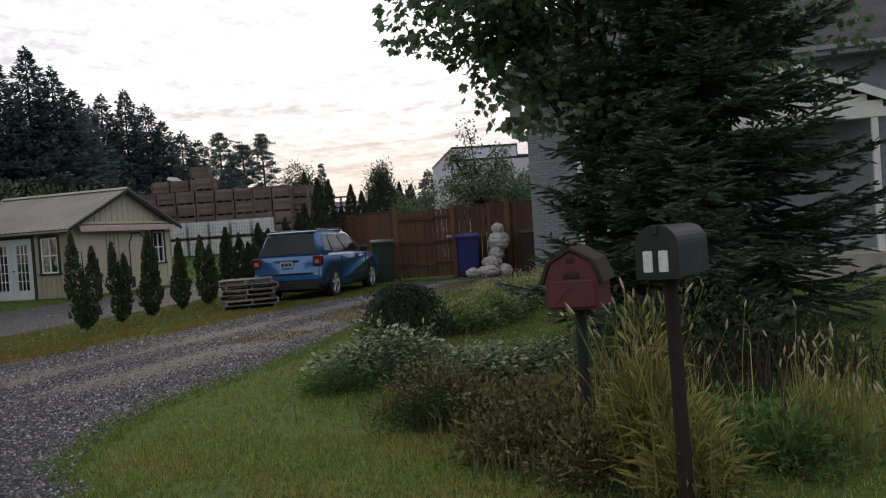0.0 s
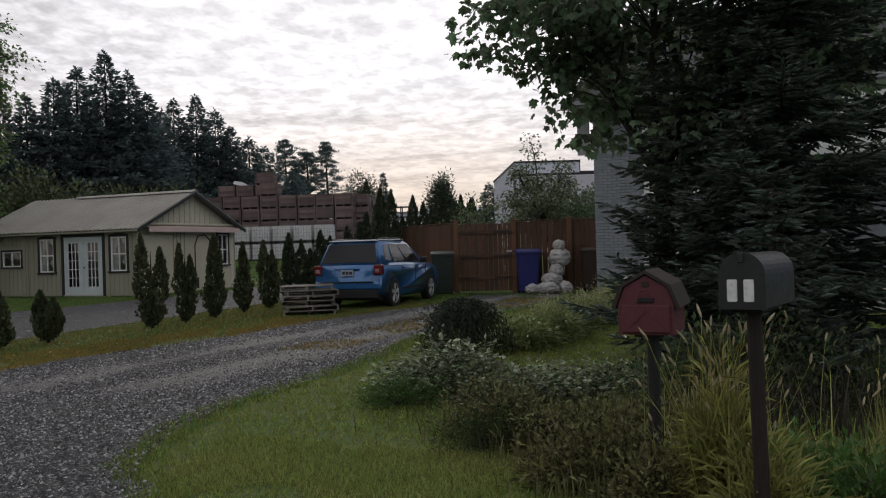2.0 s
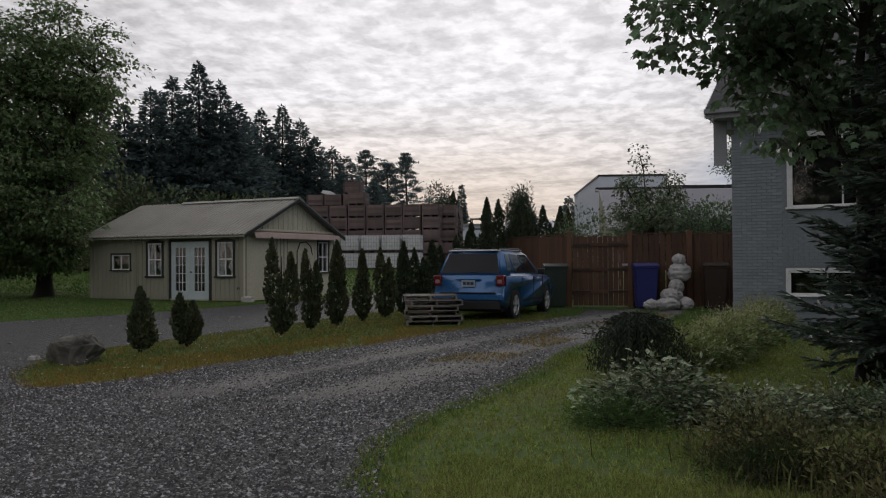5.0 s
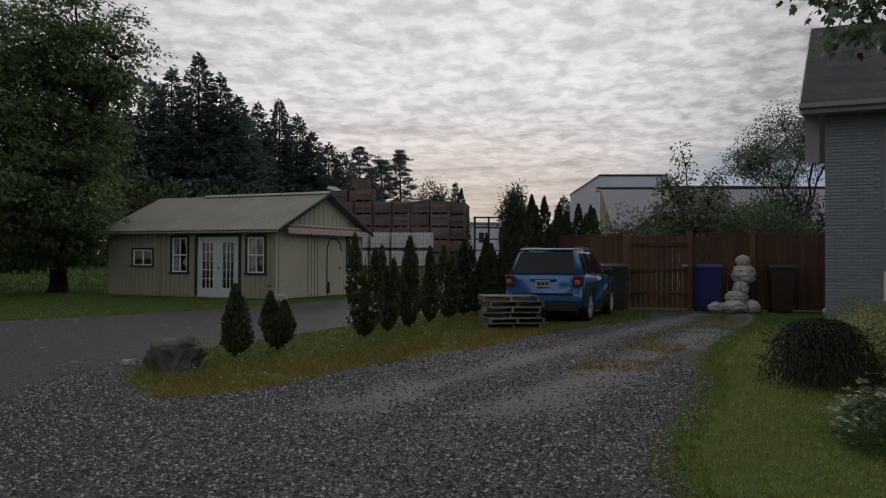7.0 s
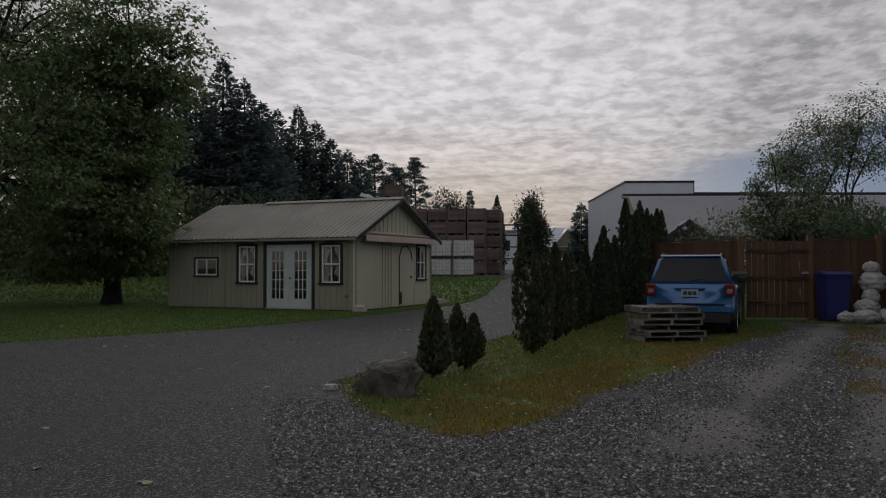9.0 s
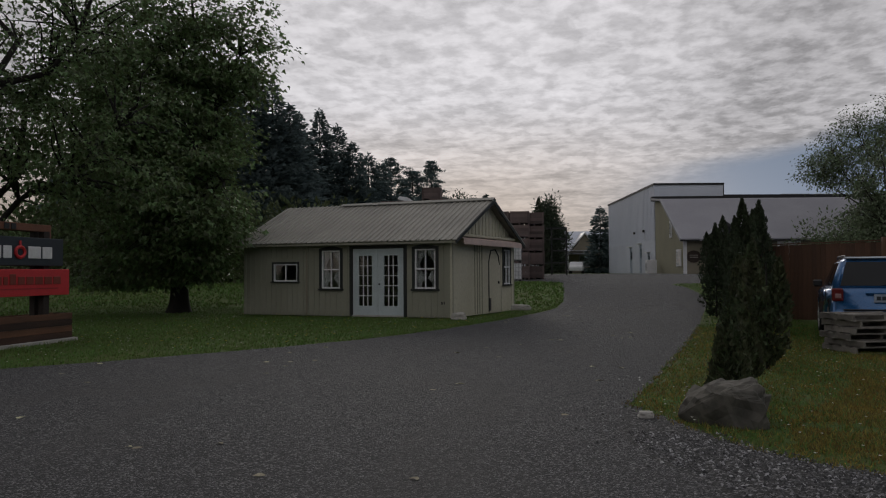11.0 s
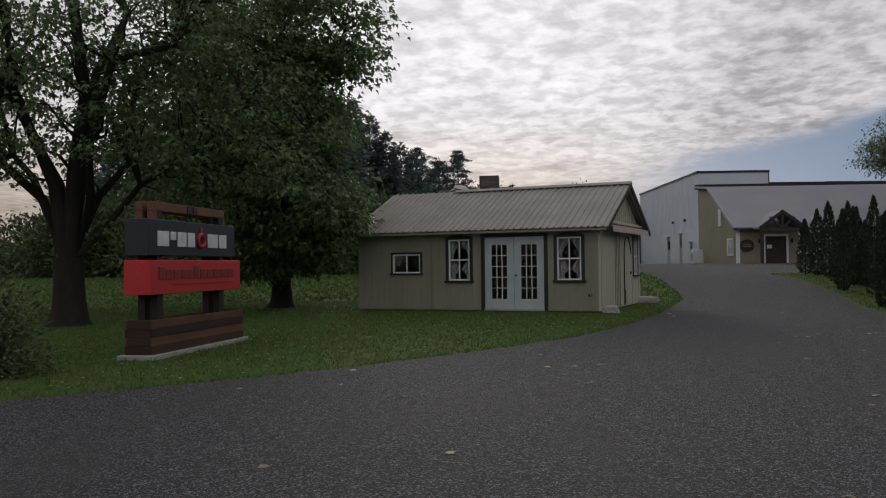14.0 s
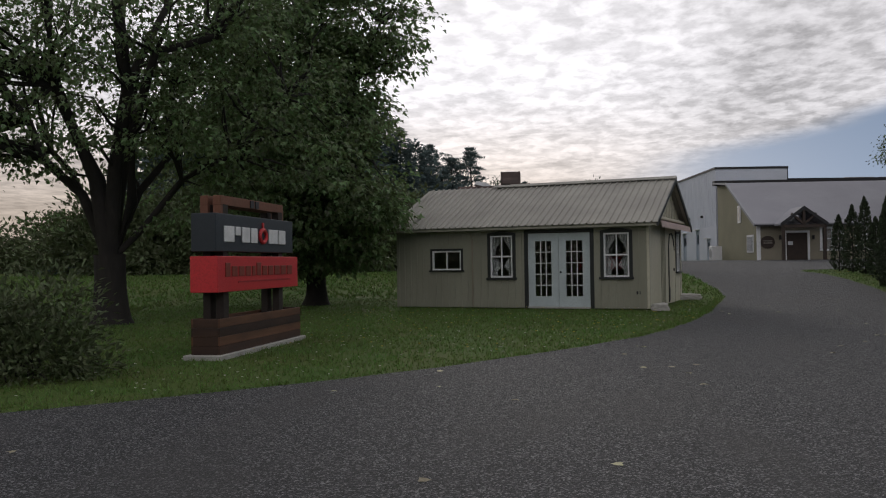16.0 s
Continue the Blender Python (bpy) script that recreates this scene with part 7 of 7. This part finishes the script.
    for k in range(3):
        part("bar", boxes((-0.12 + 0.09 * k, -0.05 + 0.09 * k, 0.020, 0.026, 0.82, 0.89)), M_sign_grey, plate)
    part("spoiler", boxes((-0.60, 0.60, 0.36, 0.52, 1.575, 1.60), bevel=0.01), M_car_roof, c)
    part("wiper", tube(bmesh.new(), [(0.0, 0.14, 1.10), (0.28, 0.175, 1.13)], [0.012, 0.008], 5), M_black, c)
    return c


build_car()

# ---- mailboxes ----
def build_black_mailbox():
    m = thing("mailbox", pose(0.895, 3.50, 1.10, 0, 0, -32), "black metal mailbox with arched top on a timber post", "mailbox")
    w, h, L = 0.088, 0.225, 0.46
    arch = [(-w, 0), (w, 0)] + [(w * math.cos(a), 0.135 + 0.088 * math.sin(a)) for a in [math.pi * k / 14 for k in range(15)]]
    bm = bmesh.new()
    prism(bm, arch, "y", 0, L)
    b = part("body", bm, M_mail_black, m)
    big = [(x * 1.05, z * 1.03 - 0.003) for x, z in arch]
    bm = bmesh.new()
    prism(bm, big, "y", -0.018, 0.006)
    d = part("door", bm, M_mail_black, m)
    part("latch", boxes((-0.012, 0.012, -0.03, -0.016, 0.185, 0.225), bevel=0.003), M_mail_black, d)
    for k in (0, 1):    # two plain pale bars where the figures are
        part("bar", boxes((-0.058 + 0.066 * k, -0.018 + 0.066 * k, -0.0215, -0.0175, 0.028, 0.118), bevel=0.004), M_white, d, "pale plain bar")
    post = part("post", tube(bmesh.new(), [(0.02, 0.14, -1.12), (0.0, 0.145, 0.0)], [0.033, 0.031], 12), M_post, m, "weathered brown timber post")
    part("bracket", boxes((-0.06, 0.06, 0.04, 0.30, -0.02, 0.0)), M_post, m)


def build_red_mailbox():
    m = thing("mailbox", pose(0.685, 4.55, 0.885, 0, 0, -20) @ Matrix.Scale(0.97, 4), "faded red barn-shaped mailbox with a dark roof", "mailbox")
    w, L = 0.15, 0.40
    wall = [(-w, 0), (w, 0), (w, 0.17), (0.115, 0.26), (0, 0.325), (-0.115, 0.26), (-w, 0.17)]
    bm = bmesh.new()
    prism(bm, wall, "y", 0.0, L)
    part("body", bm, M_mail_red, m)
    roof = [(-0.185, 0.15), (-0.135, 0.275), (0, 0.355), (0.135, 0.275), (0.185, 0.15), (0.165, 0.145), (0.12, 0.262), (0, 0.335), (-0.12, 0.262), (-0.165, 0.145)]
    bm = bmesh.new()
    prism(bm, roof, "y", -0.016, L + 0.02)
    part("roof", bm, M_mail_roof, m, "dark weathered barn roof")
    d = part("door", boxes((-0.13, 0.13, -0.016, 0.0, 0.012, 0.165), bevel=0.006), M_mail_red, m)
    for sgn in (-1, 1):
        bm = boxes((-0.075, 0.075, -0.021, -0.016, -0.008, 0.008))
        br = part("brace", bm, M_mail_red, d)
        br.matrix_basis = pose(sgn * 0.055, 0, 0.085, 0, sgn * 45, 0)
    part("handle", tube(bmesh.new(), [(-0.035, -0.018, 0.20)] + [(0.035 * math.cos(a), -0.03, 0.20 + 0.05 * math.sin(a)) for a in [math.pi - math.pi * k / 8 for k in range(9)]] + [(0.035, -0.018, 0.20)], [0.004] * 11, 5), M_mail_red, m)
    part("latch", boxes((-0.045, 0.045, -0.012, 0.0, 0.178, 0.205), bevel=0.003), M_black, m)
    part("loft_door", boxes((-0.02, 0.02, -0.008, 0.0, 0.262, 0.292), bevel=0.004), M_mail_roof, m)
    part("post", tube(bmesh.new(), [(0.0, 0.2, -0.9), (0.0, 0.2, 0.0)], [0.034, 0.034], 14), M_post_dark, m, "dark round post")
    part("bracket", boxes((-0.08, 0.08, 0.08, 0.34, -0.02, 0.0)), M_post_dark, m)


build_black_mailbox()
build_red_mailbox()

# ---- things by the fence ----
def build_cart(m, mat, label, w=0.62, d=0.72, h=1.15, lid_mat=None):
    c = thing("wheelie_bin", m, label, "bin")
    bm = bmesh.new()
    lo = [bm.verts.new(p) for p in ((-w * 0.40, -d * 0.36, 0.04), (w * 0.40, -d * 0.36, 0.04), (w * 0.40, d * 0.40, 0.04), (-w * 0.40, d * 0.40, 0.04))]
    hi = [bm.verts.new(p) for p in ((-w / 2, -d / 2, h), (w / 2, -d / 2, h), (w / 2, d / 2, h), (-w / 2, d / 2, h))]
    bm.faces.new(lo[::-1]), bm.faces.new(hi)
    for i in range(4):
        bm.faces.new((lo[i], lo[(i + 1) % 4], hi[(i + 1) % 4], hi[i]))
    bmesh.ops.bevel(bm, geom=bm.edges[:], offset=0.025, segments=2, affect="EDGES")
    part("body", bm, mat, c)
    part("rim", boxes((-w / 2 - 0.02, w / 2 + 0.02, -d / 2 - 0.02, d / 2 + 0.02, h - 0.05, h - 0.005), bevel=0.01), mat, c)
    bm = bmesh.new()
    prism(bm, [(-d / 2 - 0.04, h), (-d / 2 - 0.03, h + 0.05), (0, h + 0.11), (d / 2, h + 0.08), (d / 2 + 0.03, h)], "x", -w / 2 - 0.03, w / 2 + 0.03)
    bmesh.ops.bevel(bm, geom=bm.edges[:], offset=0.012, segments=1, affect="EDGES")
    part("lid", bm, lid_mat or mat, c)
    part("handle", tube(bmesh.new(), [(-w * 0.4, d / 2 + 0.08, h - 0.04), (w * 0.4, d / 2 + 0.08, h - 0.04)], [0.015, 0.015], 8), mat, c)
    for s in (-1, 1):
        part("wheel", tube(bmesh.new(), [(s * w * 0.36, d * 0.38, 0.12), (s * w * 0.46, d * 0.38, 0.12)], [0.12, 0.12], 16), M_tyre, c)


build_cart(pose(0.70, 24.0, 0, 0, 0, 3), M_bin_blue, "dark blue recycling cart against the fence")
build_cart(pose(-1.75, 24.2, 0, 0, 0, 6), M_bin_green, "dark green waste cart beside the gate", lid_mat=M_bin_green)
build_cart(pose(2.55, 23.95, 0, 0, 0, -6), M_bin_brown, "dark brown waste cart beside a fence post")


def bag(x, y, z, r, h, seed):
    bm = bmesh.new()
    bmesh.ops.create_icosphere(bm, subdivisions=4, radius=1)
    for v in bm.verts:
        p = v.co.copy()
        fold = 0.40 * abs(noise.noise(p * 2.2 + Vector((seed, 0, 0)))) + 0.15 * abs(noise.noise(p * 6 + Vector((0, seed, 0))))
        k = 1 - fold
        v.co = Vector((p.x * r * k * (1 + 0.22 * math.sin(seed * 2.1)) + p.z * 0.10 * r * math.sin(seed * 5.0), p.y * r * k * (1 + 0.2 * math.cos(seed * 3.3)), max(p.z, -0.75) * h * k))
        if p.z > 0.9:
            v.co.z += (p.z - 0.9) * 0.8 * h
            v.co.x *= 0.7
            v.co.y *= 0.7
    b = part("rubbish_bag", bm, M_bag)
    b.data.shade_smooth()
    b.matrix_world = pose(x, y, z, 0, 0, seed * 40)
    tagged(b, "full white plastic sack in a heap by the fence", "bag", "heap of white sacks")


for i, (x, y, z, r, h) in enumerate(((0.82, 23.45, 0.13, 0.25, 0.17), (1.22, 23.35, 0.15, 0.30, 0.20), (1.70, 23.5, 0.15, 0.26, 0.21), (1.36, 23.65, 0.38, 0.27, 0.21), (1.50, 23.8, 0.62, 0.27, 0.24), (1.60, 23.95, 0.98, 0.31, 0.32), (1.60, 24.0, 1.34, 0.22, 0.17))):
    bag(x, y, z, r, h, i + 1)
bag(3.25, 21.6, 0.2, 0.42, 0.24, 9)


def build_pallet(m):
    p = thing("pallet", m, "weathered grey wooden pallet in a stack", "pallet", "stacked pallets")
    L, Wd = 1.10, 0.98
    for i in range(7):
        y = -Wd / 2 + i * (Wd - 0.10) / 6
        part("deck_board", boxes((-L / 2 - 0.02 * math.sin(i * 2.7), L / 2 + 0.02 * math.sin(i * 4.1), y, y + 0.10 - 0.015 * (i % 2), 0.108, 0.126)), M_old_wood, p)
    for y in (-Wd / 2, -0.05, Wd / 2 - 0.10):
        part("bottom_board", boxes((-L / 2, L / 2, y, y + 0.10, 0.0, 0.018)), M_old_wood, p)
    for x in (-L / 2, -0.02, L / 2 - 0.04):
        part("stringer", boxes((x, x + 0.04, -Wd / 2, Wd / 2, 0.018, 0.108)), M_old_wood, p)
    return p


first_pallet = build_pallet(pose(-4.24, 18.05, 0.0, 0, 0, 12) @ Matrix.Diagonal((1, 1, 0.84, 1)))
for i in range(1, 6):
    copy_thing(first_pallet, pose(-4.24 + 0.04 * math.sin(i * 2.2), 18.05 + 0.05 * math.cos(i * 3), 0.1065 * i, 0, 0, 12 + 6 * math.sin(i * 1.9)))


# ---- roadside sign ----
def build_sign():
    d = Vector((0.25, 3.25, 0))
    s = thing("business_sign", pose(-19.52, 16.5, 0, 0, 0, math.degrees(math.atan2(d.y, d.x))), "tall timber roadside sign with slate and red panels", "sign")
    part("base", boxes((-0.10, 2.98, -0.06, 0.52, -0.05, 0.07), bevel=0.01), M_concrete, s, "pale concrete base")
    pl = part("planter", boxes((0.03, 2.84, 0.03, 0.41, 0.05, 0.53)), M_rust_wood, s)
    for k in range(4):
        z = 0.07 + k * 0.128
        mat = M_plank_light if k % 2 else M_rust_wood
        part("plank", boxes((-0.01, 2.88, 0.0, 0.03, z, z + 0.123), bevel=0.004), mat, pl)
        part("plank", boxes((-0.01, 2.88, 0.41, 0.44, z, z + 0.123), bevel=0.004), mat, pl)
        part("end_plank", boxes((-0.012, 0.03, 0.03, 0.41, z, z + 0.123), bevel=0.004), M_rust_wood, pl)
        part("end_plank", boxes((2.84, 2.882, 0.03, 0.41, z, z + 0.123), bevel=0.004), M_rust_wood, pl)
    for x in (0.22, 2.12):
        for y in (0.06, 0.26):
            part("post", boxes((x, x + 0.16, y, y + 0.12, 0.1, 2.22), bevel=0.006), M_sign_post, s)
    rp = part("red_panel", boxes((-0.06, 2.78, 0.0, 0.42, 0.95, 1.465), bevel=0.008), M_sign_red, s)
    sp = part("slate_panel", boxes((-0.06, 2.62, 0.02, 0.40, 1.53, 2.075), bevel=0.008), M_sign_grey, s)
    # top frame
    for y in (0.06, 0.26):
        part("top_rail", boxes((0.16, 2.32, y, y + 0.12, 2.20, 2.34), bevel=0.006), M_frame_wood, s)
        for x in (0.16, 2.18):
            part("top_stile", boxes((x, x + 0.14, y + 0.002, y + 0.118, 2.06, 2.20)), M_frame_wood, s)
    for k in (0, 1):
        part("bar", boxes((1.08 + 0.17 * k, 1.20 + 0.17 * k, 0.045, 0.062, 2.215, 2.325)), M_black, s)
    # plain shapes in the colours of the marks: pale blocks and a red ring on slate, bronze bars on red
    x = 0.16
    for w, h, z in ((0.30, 0.23, 0.0), (0.15, 0.13, 0.10), (0.25, 0.23, 0.0), (0.21, 0.23, 0.0)):
        part("bar", boxes((x, x + w, 0.0, 0.02, 1.67 + z, 1.67 + z + h), bevel=0.006), M_sign_letter, sp)
        x += w + 0.05
    ring = bmesh.new()
    cx, cz = x + 0.16, 1.785
    prev = None
    for k in range(20):
        a, b = 2 * math.pi * k / 20, 2 * math.pi * (k + 1) / 20
        tube(ring, [(cx + 0.115 * math.cos(a), 0.012, cz + 0.10 * math.sin(a)), (cx + 0.115 * math.cos(b), 0.012, cz + 0.10 * math.sin(b))], [0.034, 0.034], 6, False)
    part("ring", ring, M_sign_red, sp)
    part("stem", boxes((cx - 0.02, cx + 0.02, 0.0, 0.02, 1.92, 2.0)), M_sign_red, sp)
    x = cx + 0.21
    for w in (0.33, 0.26):
        part("bar", boxes((x, x + w, 0.0, 0.02, 1.67, 1.90), bevel=0.006), M_sign_letter, sp)
        x += w + 0.05
    x = 0.16
    for w, h in ((0.14, 0.20), (0.17, 0.15), (0.17, 0.15), (0.17, 0.15), (0.10, 0.15), (0.15, 0.20), (0.17, 0.15), (0.18, 0.15), (0.2, 0.15), (0.2, 0.15), (0.2, 0.15)):
        part("bar", boxes((x, x + w, -0.012, 0.0, 1.17, 1.17 + h), bevel=0.004), M_sign_bronze, rp)
        x += w + 0.05
    part("bar", boxes((0.55, 2.45, -0.006, 0.0, 1.075, 1.10)), M_sign_red_dark, rp)

    for p in s.children_recursive:
        p.data.transform(Matrix.Diagonal((1.085, 1, 1, 1)))


build_sign()
